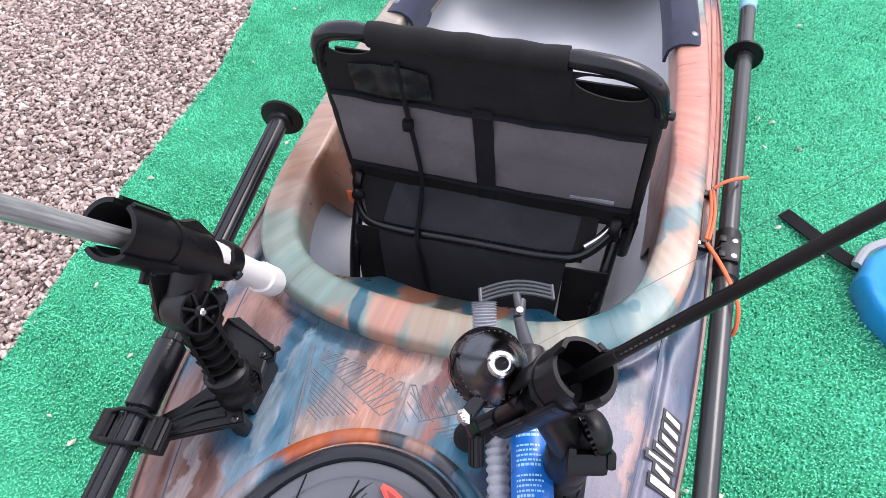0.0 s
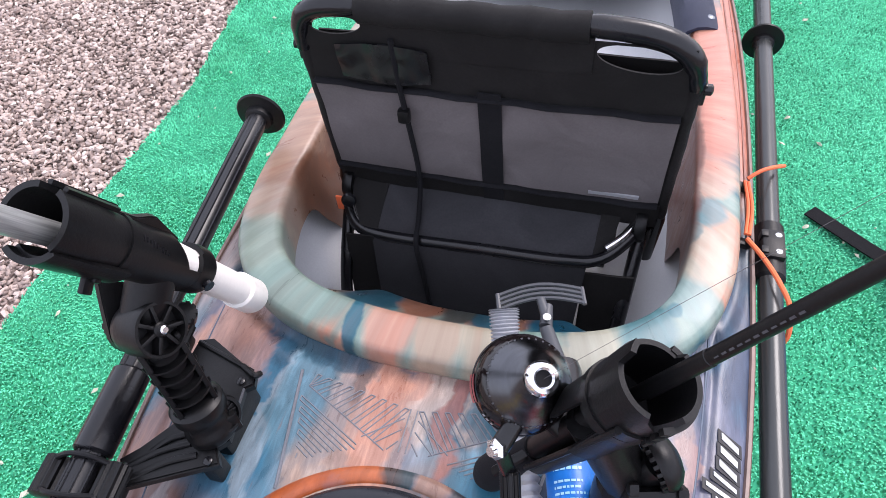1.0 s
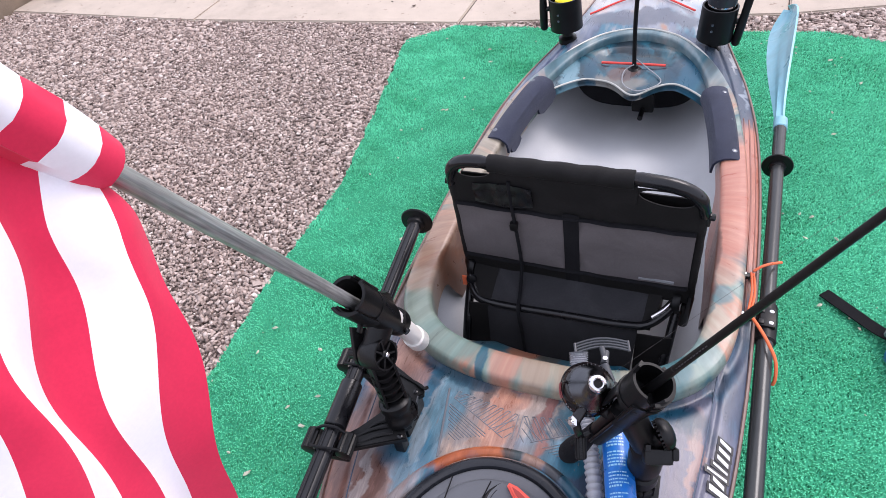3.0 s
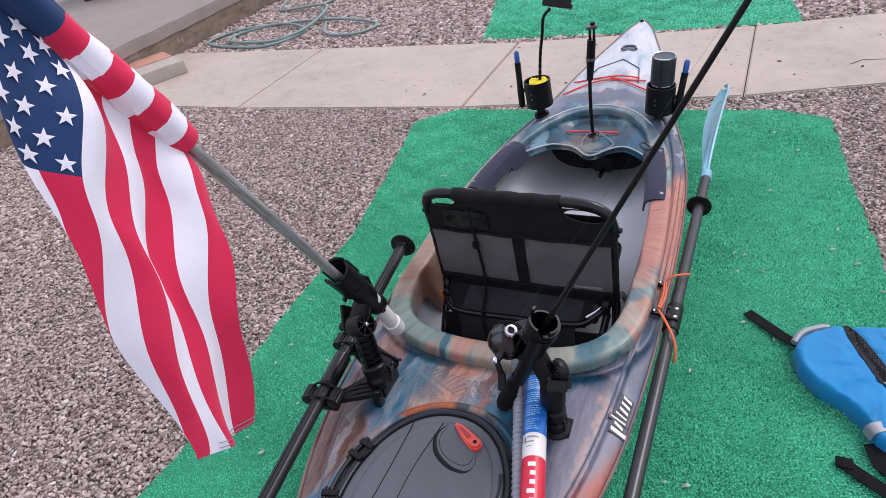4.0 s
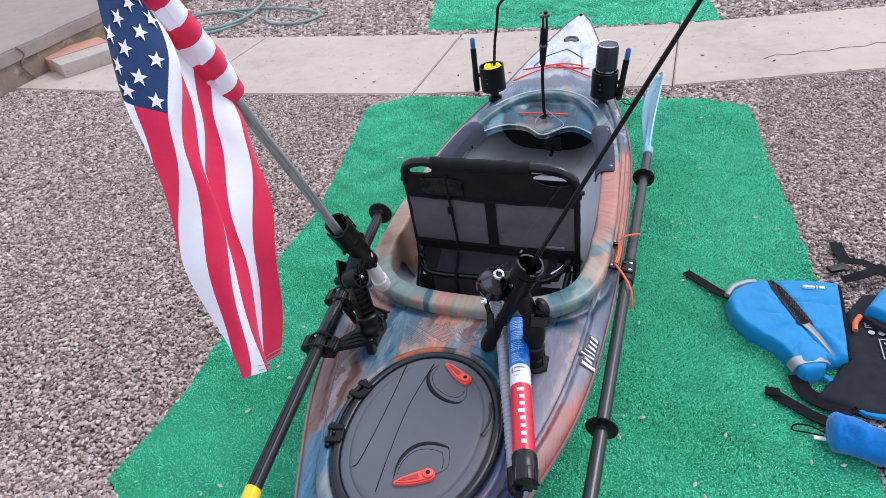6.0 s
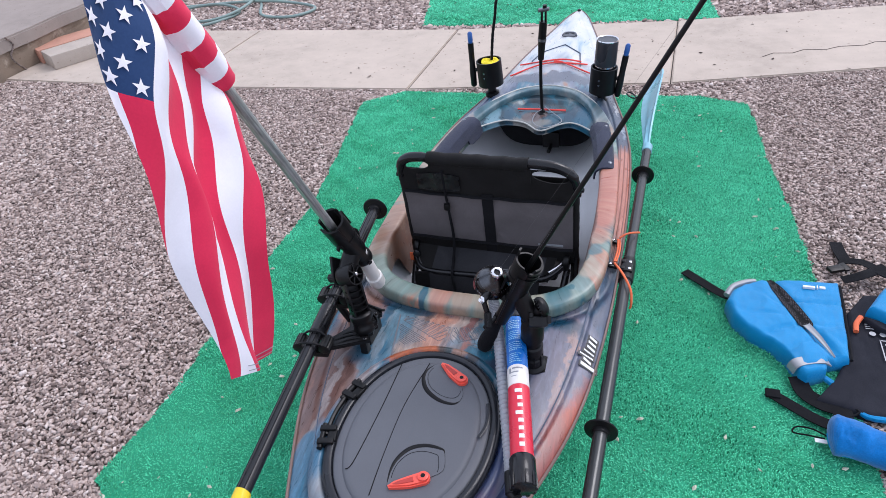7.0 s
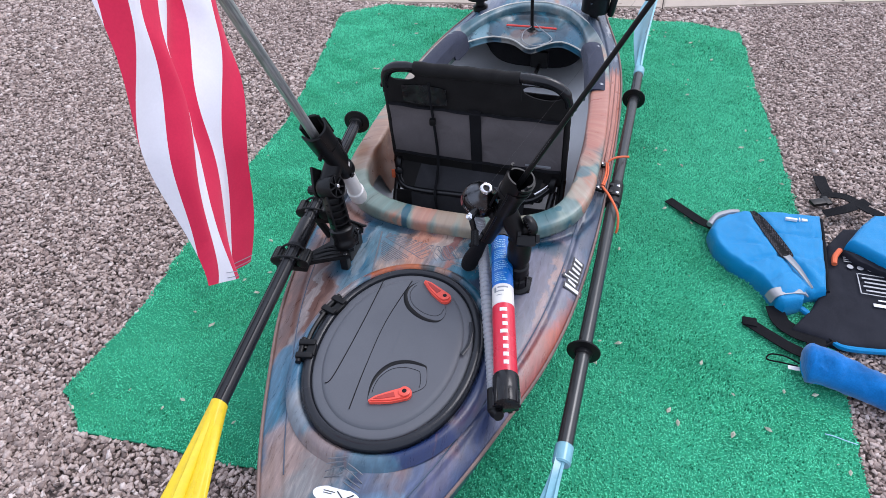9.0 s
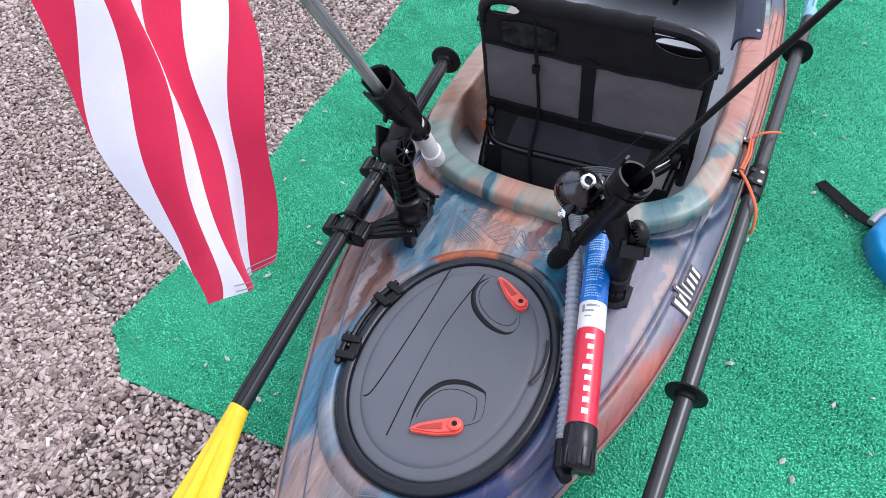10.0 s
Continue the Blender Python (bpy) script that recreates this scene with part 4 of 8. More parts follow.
def build_litter():
    """Small dark leaf scraps blown over the far mat and the path."""
    rng = random.Random(12)
    scraps = []
    while len(scraps) < 170:
        x, y = rng.uniform(-1.6, 2.2), rng.uniform(2.7, 5.7)
        on_mat = inside(np.array([x]), np.array([y]), FAR_RUG)[0]
        on_path = inside(np.array([x]), np.array([y]), NEAR_EDGE + FAR_EDGE[::-1])[0]
        if not on_mat and not (on_path and rng.random() < 0.25):
            continue
        z = 0.014 if on_mat else 0.0128
        r, a = rng.uniform(0.007, 0.016), rng.uniform(0, 6.28)
        ring = [(x + r * k * math.cos(a + t), y + r * k * math.sin(a + t), z + rng.uniform(0, 0.006)) for t, k in ((0, 1), (1.2, 0.5), (2.6, 0.6), (3.2, 1), (4.2, 0.45), (5.3, 0.55))]
        scraps.append((ring, [[0, 1, 2, 3, 4, 5]]))
    small = []
    while len(small) < 130:
        x, y = rng.uniform(-1.15, 1.07), rng.uniform(-0.15, 2.58)
        rim_gap = min(abs(x + 1.0), abs(x - 0.98), abs(y - 2.5))
        if not inside(np.array([x]), np.array([y]), RUG)[0] or (abs(x) < 0.42 and y < 2.4) or (rim_gap > 0.22 and rng.random() < 0.45):
            continue
        r, a = 0.003 + 0.009 * rng.random() ** 1.6, rng.uniform(0, 6.28)
        ring = [(x + r * k * math.cos(a + t), y + r * k * math.sin(a + t), 0.0125 + rng.uniform(0, 0.002)) for t, k in ((0, 1), (1.2, 0.5), (2.6, 0.6), (3.2, 1), (4.2, 0.5), (5.3, 0.6))]
        ring.append((x + rng.uniform(-0.2, 0.2) * r, y + rng.uniform(-0.2, 0.2) * r, 0.0140 + r * 0.5))
        small.append((ring, [[k, (k + 1) % 6, 6] for k in range(6)]))
    crumbs = part("pale_litter", merged(*small), M_LEAF, smooth=0)
    tagged(crumbs, "tiny pale crumbs and grit strewn over the green mat", "litter", kind="stuff")
    litter = part("leaf_litter", merged(*scraps), M_SCRAP, smooth=0)
    tagged(litter, "small dark dry leaf scraps strewn over mat and path", "leaf litter", kind="stuff")


# ---- the kayak ----
KAYAK = pose(0.02, 0, 0, 0, 0, 1.0)
BEAM = [(-0.57, 0.0), (-0.54, 0.040), (-0.45, 0.092), (-0.36, 0.136), (-0.29, 0.170), (-0.20, 0.209), (-0.10, 0.247), (0.045, 0.298), (0.155, 0.326), (0.26, 0.344), (0.40, 0.359), (0.6, 0.371), (1.0, 0.378), (1.35, 0.364), (1.6, 0.328), (1.86, 0.266), (2.3, 0.183), (2.77, 0.065), (2.87, 0.024), (2.9, 0.0)]
SHEER = [(-0.57, 0.318), (-0.3, 0.314), (0.2, 0.312), (0.7, 0.312), (1.3, 0.312), (2.0, 0.318), (2.6, 0.336), (2.9, 0.355)]
CROWN = [(-0.57, 0.325), (-0.3, 0.338), (0.0, 0.348), (0.35, 0.352), (0.6, 0.348), (1.2, 0.348), (1.6, 0.355), (2.0, 0.366), (2.5, 0.372), (2.9, 0.368)]
RIM_LINE = [(0, 0.43), (0.10, 0.435), (0.205, 0.462), (0.275, 0.52), (0.308, 0.61), (0.316, 0.74), (0.318, 0.9), (0.310, 1.1), (0.296, 1.26), (0.272, 1.42), (0.238, 1.56), (0.19, 1.69), (0.12, 1.79), (0.05, 1.833)]

RIM_STEPS = 14


def deck_z(x, y):
    """Height of the deck, in the kayak's own frame."""
    w = max(between(y, BEAM), 0.001)
    s, c = between(y, SHEER), between(y, CROWN)
    q = min(abs(x) / w, 1.0)
    z = s + (c - s) * (1 - q ** 3.2) ** 0.8
    if y > 1.9:
        ridge = min(1.0, (y - 1.9) / 0.5)
        z = z * (1 - ridge) + (s + (c - s) * (1 - q ** 1.3)) * ridge
    groove = math.exp(-((abs(x) - (w - 0.045)) / 0.006) ** 2)
    return z - 0.004 * groove


def rim_curve():
    half = [Vector((x, y, 0)) for x, y in RIM_LINE]
    loop = half + [Vector((0, 1.842, 0))] + [Vector((-x, y, 0)) for x, y in RIM_LINE[:0:-1]]
    return glide(loop, RIM_STEPS, closed=True)


def rim_sides(line):
    """Each point of the closed line with its outward way."""
    out = []
    for i, p in enumerate(line):
        way = (line[(i + 1) % len(line)] - line[i - 1]).normalized()
        out.append((p, Vector((way.y, -way.x, 0))))
    return out


def build_kayak():
    kayak = thing("kayak", "sit-in fishing kayak in blended teal, salmon and grey plastic", "kayak", KAYAK)
    ys = [-0.57 + 3.47 * k / 90 for k in range(91)]
    # outer hull, from the seam down to the keel
    rows = []
    for y in ys:
        w, s = between(y, BEAM), between(y, SHEER)
        keel = 0.012 + 0.2 * max(0, (y - 2.3) / 0.6) ** 2 + 0.2 * max(0, (-0.25 - y) / 0.32) ** 2
        row = []
        for k in range(25):
            a = math.pi * k / 24
            c, d = math.cos(a), math.sin(a)
            tuck = 1 - 0.22 * min(1.0, abs(d) * 2.2)
            row.append((w * tuck * math.copysign(abs(c) ** 0.55, c), y, s - (s - keel) * abs(d) ** 0.7))
        rows.append(row)
    part("hull", sheet(rows), M_HULL, kayak)
    # a thin pale seam lip round the sheer
    edge = [(between(y, BEAM) + 0.003, y, between(y, SHEER) + 0.001) for y in ys] + [(-between(y, BEAM) - 0.003, y, between(y, SHEER) + 0.001) for y in ys[::-1]]
    part("seam_lip", tube(edge, 0.0036, 6, closed=True), M_SEAM, kayak, "pale moulded seam round the hull")
    # deck, from the seam in to the rim
    rim = rim_sides(rim_curve())
    n = len(rim)
    rows = [[] for _ in range(61)]
    reach = [(0, -0.57), (1, -0.40), (2, -0.02), (3, 0.33), (4, 0.58), (5, 0.77), (6, 0.93), (7, 1.12), (8, 1.28), (9, 1.45), (10, 1.66), (11, 1.98), (12, 2.42), (13, 2.76), (14, 2.9)]
    for i in range(n + 1):
        p, out = rim[i % n]
        inner = p + out * 0.012
        k = (i % n) / RIM_STEPS
        ye = between(k if k <= 14 else 28 - k, reach)
        end = Vector((math.copysign(between(ye, BEAM), 1 if k <= 14 else -1), ye, 0))
        for k in range(61):
            t = k / 60
            q = inner.lerp(end, t ** 0.9)
            w = between(q.y, BEAM)
            q.x = max(-w, min(w, q.x))
            gap = (q - inner).length
            valley = 0.011 * math.exp(-((gap - 0.030) / 0.017) ** 2) * max(0.0, min(1.0, (0.95 - q.y) / 0.3))
            rows[k].append((q.x, q.y, deck_z(q.x, q.y) - valley))
    part("deck", sheet(rows), M_DECK, kayak, smooth=60)
    # the raised rim round the cockpit
    section = [(0.019, -0.035), (0.020, -0.014), (0.0315, -0.012), (0.0332, -0.006), (0.0332, 0.008), (0.0322, 0.0150), (0.0290, 0.0200), (0.0240, 0.0222), (0.012, 0.0236), (-0.004, 0.0244), (-0.0175, 0.0240), (-0.0255, 0.0215), (-0.0285, 0.014), (-0.0292, 0.002), (-0.029, -0.011), (-0.029, -0.025), (-0.029, -0.04), (-0.029, -0.055), (-0.029, -0.068), (-0.029, -0.08)]
    rows = []
    for i in range(n + 1):
        p, out = rim[i % n]
        front = min(1, max(0, (p.y - 1.45) / 0.3))
        near = 0.685 if p.x < 0 else 0.715
        skirt = between(p.y - near, [(-0.06, 0.056), (-0.02, 0.060), (0.0, 0.074), (0.02, 0.115), (0.05, 0.165), (0.09, 0.240), (0.14, 0.285), (0.2, 0.290)])
        ahead = min(1, max(0, (p.y - 0.98) / 0.14))
        skirt = skirt * (1 - ahead) + 0.05 * ahead
        stern = min(1, max(0, (0.515 - p.y) / 0.07))
        stern = stern * stern * (3 - 2 * stern)
        skirt = skirt * (1 - stern) + 0.104 * stern
        lift = 0.352 - 0.006 * front
        row = []
        for a, b in section:
            q = p + out * (a * (1 - 0.45 * front))
            if b < -0.01 and a < 0:
                b *= skirt / 0.08
                q = q - out * (0.04 * max(0, -b - 0.02) + 1.0 * stern * max(0, -b - 0.008))
            dent = 0.0022 * noise.noise((q.x * 11, q.y * 11, 2.0)) if b > 0 else 0.0
            row.append((q.x, q.y, lift + dent + b * (1 - 0.35 * front)))
        rows.append(row)
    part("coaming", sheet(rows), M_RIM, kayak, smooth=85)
    # console ahead of the cockpit, with its curled front lip
    rows = []
    for i in range(41):
        x = -0.262 + 0.524 * i / 40
        q = abs(x) / 0.262
        lip = 1.558 - 0.074 * math.exp(-((x - 0.02) / 0.055) ** 2) - 0.07 * (max(0, q - 0.48) / 0.32) ** 1.5
        back = between(q * 0.262, [(0, 1.835), (0.06, 1.822), (0.12, 1.775), (0.19, 1.67), (0.235, 1.55), (0.265, 1.43)])
        lip = min(lip, back - 0.004)
        row = []
        for k in range(-3, 25):
            if k < 0:
                y, z = lip + 0.004 * (k + 3) * (1 if k < -1 else 0.5), 0.316 + 0.006 * (k + 3)
            else:
                t = k / 24
                y = lip + (back - lip) * t
                z = 0.334 + 0.012 * q * q + 0.006 * math.sin(math.pi * t)
                tray = max(0, 1 - ((x / 0.115) ** 4 + ((y - 1.70) / 0.06) ** 4))
                z -= 0.014 * min(1, tray * 3)
            row.append((x, y, z))
        rows.append(row)
    part("console", sheet(rows), M_CONSOLE, kayak, smooth=50)
    part("console_lip", tube([(row[2][0], row[2][1] - 0.001, row[3][2]) for row in rows], 0.0030, 8), M_LIP, kayak, "pale curled lip of the console")
    # pale tube paints the highlight that runs along the rim's front crest
    crest = [p + out * 0.016 + Vector((0, 0, 0.361)) for p, out in rim if p.y > 1.52]
    part("crest_highlight", tube(crest, 0.0036, 8), M_LIP, kayak, "pale line painting the highlight on the rim's front crest")
    # inner hull
    rows = []
    for k in range(41):
        y = 0.42 + 2.08 * k / 40
        w, s = between(y, BEAM) * 0.95 - 0.004, between(y, SHEER)
        t = max(0.0, min(1.0, (y - 1.0) / 0.45))
        low = 0.03 + 0.145 * t * t * (3 - 2 * t)
        fall = max(0.0, min(1.0, (y - 1.28) / 0.42))
        low -= 0.045 * fall * fall * (3 - 2 * fall)
        row = []
        for j in range(21):
            a = math.pi * j / 20
            c, d = math.cos(a), math.sin(a)
            tuck = 1 - 0.22 * min(1.0, abs(d) * 2.2)
            row.append((w * tuck * math.copysign(abs(c) ** 0.55, c), y, s - 0.006 - (s - low) * abs(d) ** 0.7))
        rows.append(row)
    part("inner_hull", sheet(rows), M_LINER, kayak, "pale grey inside of the hull")
    back = [[(-0.28 + 0.56 * i / 12, 0.405 + 0.05 * j / 4, 0.03 + 0.265 * j / 4) for i in range(13)] for j in range(5)]
    part("bulkhead", sheet(back), M_LINER, kayak, "pale grey rear wall of the cockpit")
    # dark sheet added ahead of the foot well, standing in for shade there
    front = [[((-0.25 + 0.50 * i / 8) * (0.8 + 0.2 * j / 3), 1.78, 0.10 + 0.225 * j / 3) for i in range(9)] for j in range(4)]
    part("foot_well_shade", thick(sheet(front), 0.02), M_PAD_CLOTH, kayak, "dark sheet added for the shade under the console")
    return kayak


def build_hatch(kayak):
    """The oval stern hatch with its latches and hinges."""
    def oval(a, b, n=96, p=2.1):
        out = []
        for k in range(n):
            t = 2 * math.pi * k / n
            c, s = math.cos(t), math.sin(t)
            out.append((a * math.copysign(abs(c) ** (2 / p), c), b * math.copysign(abs(s) ** (2 / p), s) + 0.009))
        return out
    a0, b0 = 0.170, 0.230
    def rings(table):
        rows = []
        for grow, z in table:
            rows.append([(x, y, z) for x, y in oval(a0 + grow, b0 + grow) + oval(a0 + grow, b0 + grow)[:1]])
        return sheet(rows)
    part("hatch_seat", rings([(0.046, 0.339), (0.040, 0.347), (0.033, 0.354), (0.025, 0.3565), (0.018, 0.354), (0.013, 0.346), (-0.02, 0.342)]), M_COLLAR, kayak, "raised blended plastic collar round the hatch")
    cover = part("hatch_cover", rings([(-0.009, 0.350), (-0.0105, 0.3575), (-0.014, 0.3595), (-0.026, 0.3605), (-0.030, 0.3605), (-0.0325, 0.3635), (-0.036, 0.3655), (-0.045, 0.3662), (-0.07, 0.3665), (-0.12, 0.367), (-0.16, 0.3675), (-0.1699, 0.3676)]), M_HATCH, kayak, "dark grey oval hatch cover", smooth=50)
    part("cover_rim", rings([(0.010, 0.343), (0.0125, 0.350), (0.0115, 0.358), (0.006, 0.3635), (-0.002, 0.3645), (-0.007, 0.362), (-0.0095, 0.355)]), M_HATCH_RING, cover, "glossy black rim")
    for line in ([(-0.105, -0.115), (-0.095, -0.09), (-0.088, 0.06), (-0.087, 0.19)], [(-0.035, -0.16), (-0.04, -0.06), (-0.04, 0.07), (-0.022, 0.2)]):
        part("groove", tube([(x, y, 0.3668) for x, y in [(p.x, p.y) for p in glide([(a, b, 0) for a, b in line], 8)]], 0.0011, 6), M_GASKET, cover)
    part("moulded_ridge", tube(glide([(0.142, 0.02, 0.3664), (0.150, 0.05, 0.3664), (0.148, 0.085, 0.3664), (0.140, 0.11, 0.3664)], 6), 0.004, 8, flat=0.25), M_HATCH_RING, cover)
    for px, py, ex, ey, arc in ((0.060, -0.103, -0.004, -0.138, [(-0.007, -0.134), (-0.012, -0.100), (-0.008, -0.068), (0.010, -0.039), (0.040, -0.025), (0.072, -0.026), (0.083, -0.034), (0.092, -0.073), (0.072, -0.095)]), (0.068, 0.160, -0.002, 0.208, [(-0.004, 0.202), (-0.020, 0.180), (-0.022, 0.152), (-0.004, 0.120), (0.030, 0.098), (0.061, 0.093), (0.076, 0.102), (0.080, 0.122), (0.074, 0.140)])):
        way = Vector((ex - px, ey - py, 0)).normalized()
        edge = glide([(x, y, 0.3672) for x, y in arc], 6)
        mid = Vector((px, py, 0.3672)).lerp(Vector((ex, ey, 0.3672)), 0.5)
        bowl = [[tuple(p.lerp(mid, t / 6) + Vector((0, 0, 0.0004))) for t in range(7)] for p in edge]
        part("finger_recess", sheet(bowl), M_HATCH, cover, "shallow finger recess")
        # black crescent draws the recess wall's shade onto the flat cover
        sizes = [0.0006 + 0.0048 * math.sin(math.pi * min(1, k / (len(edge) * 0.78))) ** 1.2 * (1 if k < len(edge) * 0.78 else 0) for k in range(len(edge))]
        part("recess_shade", tube(edge, 0.003, 8, radii=sizes, flat=0.35), M_GASKET, cover, "black crescent for the shaded wall of the finger recess")
        inner = [p.lerp(mid, 0.16) + Vector((0, 0, 0.0006)) for p in edge[4:-6]]
        part("recess_line", tube(inner, 0.0007, 6), M_HATCH_RING, cover)
        latch = part("latch", moved(merged(slab([(0.014 * math.cos(t), 0.014 * math.sin(t)) for t in [math.pi / 2 + math.pi * k / 10 for k in range(11)]] + [(0.03, -0.0115), (0.058, -0.008), (0.072, -0.002), (0.070, 0.004), (0.055, 0.008), (0.03, 0.0135)], 0, 0.010, 0.003), lathe([(0.011, 0.008), (0.011, 0.013), (0.0085, 0.014)], 20)), Matrix.Translation((px, py, 0.3672)) @ Matrix.Rotation(math.atan2(way.y, way.x), 4, "Z")), M_RED, cover, "red turning latch")
        part("pivot_hole", moved(lathe([(0.0045, 0), (0.0045, 0.0012)], 16), Matrix.Translation((px, py, 0.3808))), M_GASKET, latch)
        # flat patch in darker red gives the hollow its shade by colour
        part("latch_hollow", moved(slab([(0.02, -0.005), (0.05, -0.003), (0.062, 0.0), (0.05, 0.004), (0.02, 0.006)], 0.0, 0.0008), Matrix.Translation((px, py, 0.3775)) @ Matrix.Rotation(math.atan2(way.y, way.x), 4, "Z")), plain_dark_red(), latch)
    part("hinge_bar", tube(glide([(-0.184, -0.04, 0.360), (-0.1885, 0.005, 0.360), (-0.1875, 0.04, 0.360), (-0.182, 0.08, 0.360)], 6), 0.0055, 8), M_BLACK, cover, "black bar between the hinges")
    for x, y, turn in ((-0.179, -0.043, 12), (-0.170, 0.088, -18)):
        part("hinge", moved(merged(block((0.03, 0.012, 0.016), (0, -0.014, 0), 0.003), block((0.03, 0.012, 0.016), (0, 0.014, 0), 0.003), block((0.016, 0.026, 0.012), (0.009, 0, -0.001), 0.003), rod((-0.009, -0.026, 0), (-0.009, 0.026, 0), 0.005, sides=12)), pose(x, y, 0.361, 0, 0, turn) @ Matrix.Scale(1.22, 4)), M_BLACK, cover, "black plastic hinge")


def plain_dark_red():
    found = bpy.data.materials.get("red_latch_shade")
    return found or plain("red_latch_shade", lin(170, 50, 42), 0.5)


def build_kayak_details(kayak):
    """Pads, cords, treads, print and fittings on the kayak."""
    # foam pads over the rim
    for side in (-1, 1):
        rows = []
        for k in range(15):
            y = 1.15 + 0.335 * k / 14
            x = between(y, [(1.1, 0.310), (1.26, 0.296), (1.42, 0.272), (1.56, 0.238)])
            round_off = 0.006 * (abs(k - 7) / 7) ** 6
            row = []
            for a, b in ((0.012, 0.010), (0.013, 0.020), (0.007, 0.0295 - round_off), (-0.006, 0.0330 - round_off), (-0.020, 0.0330 - round_off), (-0.033, 0.027 - round_off), (-0.039, 0.014), (-0.0415, 0.002), (-0.0425, -0.010)):
                row.append((side * (x + a), y + a * 0.25, 0.350 + b))
            rows.append(row)
        pad = part("thigh_pad", thick(sheet(rows), -0.006), M_NAVY, kayak, "navy foam thigh pad on the rim")
        if side < 0:
            # two tongues of the pad folded down inside the rim
            for y0, y1, drop in ((1.365, 1.480, 0.034), (1.155, 1.225, 0.022)):
                tab = []
                for k in range(9):
                    y = y0 + (y1 - y0) * k / 8
                    x = -between(y, [(1.1, 0.310), (1.26, 0.296), (1.42, 0.272), (1.56, 0.238)]) + 0.0435
                    hang = drop * min(1.0, (k + 3) / 5, (11 - k) / 5)
                    tab.append([(x + 0.004 * j / 4, y, 0.344 - hang * j / 4) for j in range(5)])
                part("pad_flap", thick(sheet(tab), 0.006), M_NAVY, pad, "dark flap of the pad inside the cockpit")
        for y in (1.18, 1.315, 1.45):
            x = between(y, [(1.1, 0.310), (1.26, 0.296), (1.42, 0.272), (1.56, 0.238)])
            part("pad_button", moved(lathe([(0.0075, 0), (0.0075, 0.003), (0.004, 0.005)], 12), pose(side * (x + 0.003), y, 0.3815, 0, side * 12, 0)), M_STEEL, pad, "small metal button")
    # eyelets for the side cord
    for y in (0.700, 0.814):
        eye = part("eyelet", moved(merged(block((0.026, 0.014, 0.010), (0, 0, 0.005), 0.003), block((0.010, 0.012, 0.014), (0.010, 0, 0.007), 0.003)), pose(0.357, y, deck_z(0.357, y) - 0.001, 0, 12, 0)), M_BLACK, kayak, "black pad eye")
        part("screw", moved(lathe([(0.0042, 0), (0.0042, 0.0014), (0.002, 0.002)], 10), pose(0.352, y, deck_z(0.352, y) + 0.010)), M_CHROME, eye)
    # non-slip tread: fine moulded lines in a herring-bone
    def free(x, y):
        return (abs(x) / 0.224) ** 2.1 + (abs(y - 0.009) / 0.283) ** 2.1 > 1.0 and y < 0.388
    def tread(x0, y0, x1, y1):
        pts = [(x0 + (x1 - x0) * k / 14, y0 + (y1 - y0) * k / 14) for k in range(15)]
        pts = [(x, y) for x, y in pts if free(x, y)]
        if len(pts) > 3:
            part("tread_line", tube([(x, y, deck_z(x, y) + 0.0001) for x, y in pts], 0.0009, 5), M_TREAD, kayak)
    mid = -0.009
    def lerp(a, b, t):
        return (a[0] + (b[0] - a[0]) * t, a[1] + (b[1] - a[1]) * t)
    for side in (-1, 1):
        def put(a, b):
            tread(mid + side * a[0], a[1], mid + side * b[0], b[1])
        top0, top1 = (0.006, 0.343), (0.136, 0.366)
        low0, low1 = (0.012, 0.286), (0.132, 0.348)
        put(low0, low1)
        put((0.004, 0.344), (0.004, 0.288))
        for k in range(9):
            t, w = k / 9, 0.38 / 9
            a, b = lerp(top0, top1, t), lerp(low0, low1, min(1, t + 0.20))
            a2, b2 = lerp(top0, top1, min(1, t + w)), lerp(low0, low1, min(1, t + 0.20 + w))
            put(a, b), put(a2, b2), put(a, a2)
        for k in range(3):
            put((0.008, 0.332 - 0.014 * k), (0.018 + 0.016 * (2 - k), 0.332 - 0.014 * k - 0.012 - 0.010 * (2 - k)))
        for k in range(9):
            a, b = (0.136 - 0.0045 * k, 0.334 - 0.0135 * k), (0.052 - 0.004 * k, 0.290 - 0.0145 * k)
            put(a, b)
            put((a[0], a[1] - 0.0055), (b[0], b[1] - 0.0055))
            put(a, (a[0], a[1] - 0.0055))
    for side in (-1, 1):
        part("deck_groove", tube([(side * (0.157 - 0.026 * k / 6), 0.366 - 0.141 * k / 6, deck_z(side * 0.14, 0.366 - 0.141 * k / 6) + 0.0003) for k in range(7)], 0.0020, 6), M_TREAD, kayak, "groove beside the tread")
    for k in range(12):
        y = -0.245 - 0.009 * k
        for x0, x1, d in ((-0.036, -0.003, 0.012), (0.003, 0.036, -0.012)):
            if -0.297 < y < -0.262:
                part("tread_line", tube([(x, yy, max(deck_z(x, yy), between(-yy, [(0.25, 0.3575), (0.267, 0.357), (0.276, 0.351), (0.285, 0.338)])) + 0.0003) for x, yy in ((x0, y), ((x0 + x1) / 2, y + d / 2), (x1, y + d))], 0.0012, 5), M_TREAD, kayak)
    # deck crease lines
    for side in (-1, 1):
        line = [(side * (between(y, BEAM) - 0.052), y) for y in [-0.3 + 0.95 * k / 24 for k in range(25)]]
        part("crease", tube([(x, y, deck_z(x, y) - 0.0006) for x, y in line], 0.0016, 6), M_SLATE, kayak, "dark crease along the deck edge")
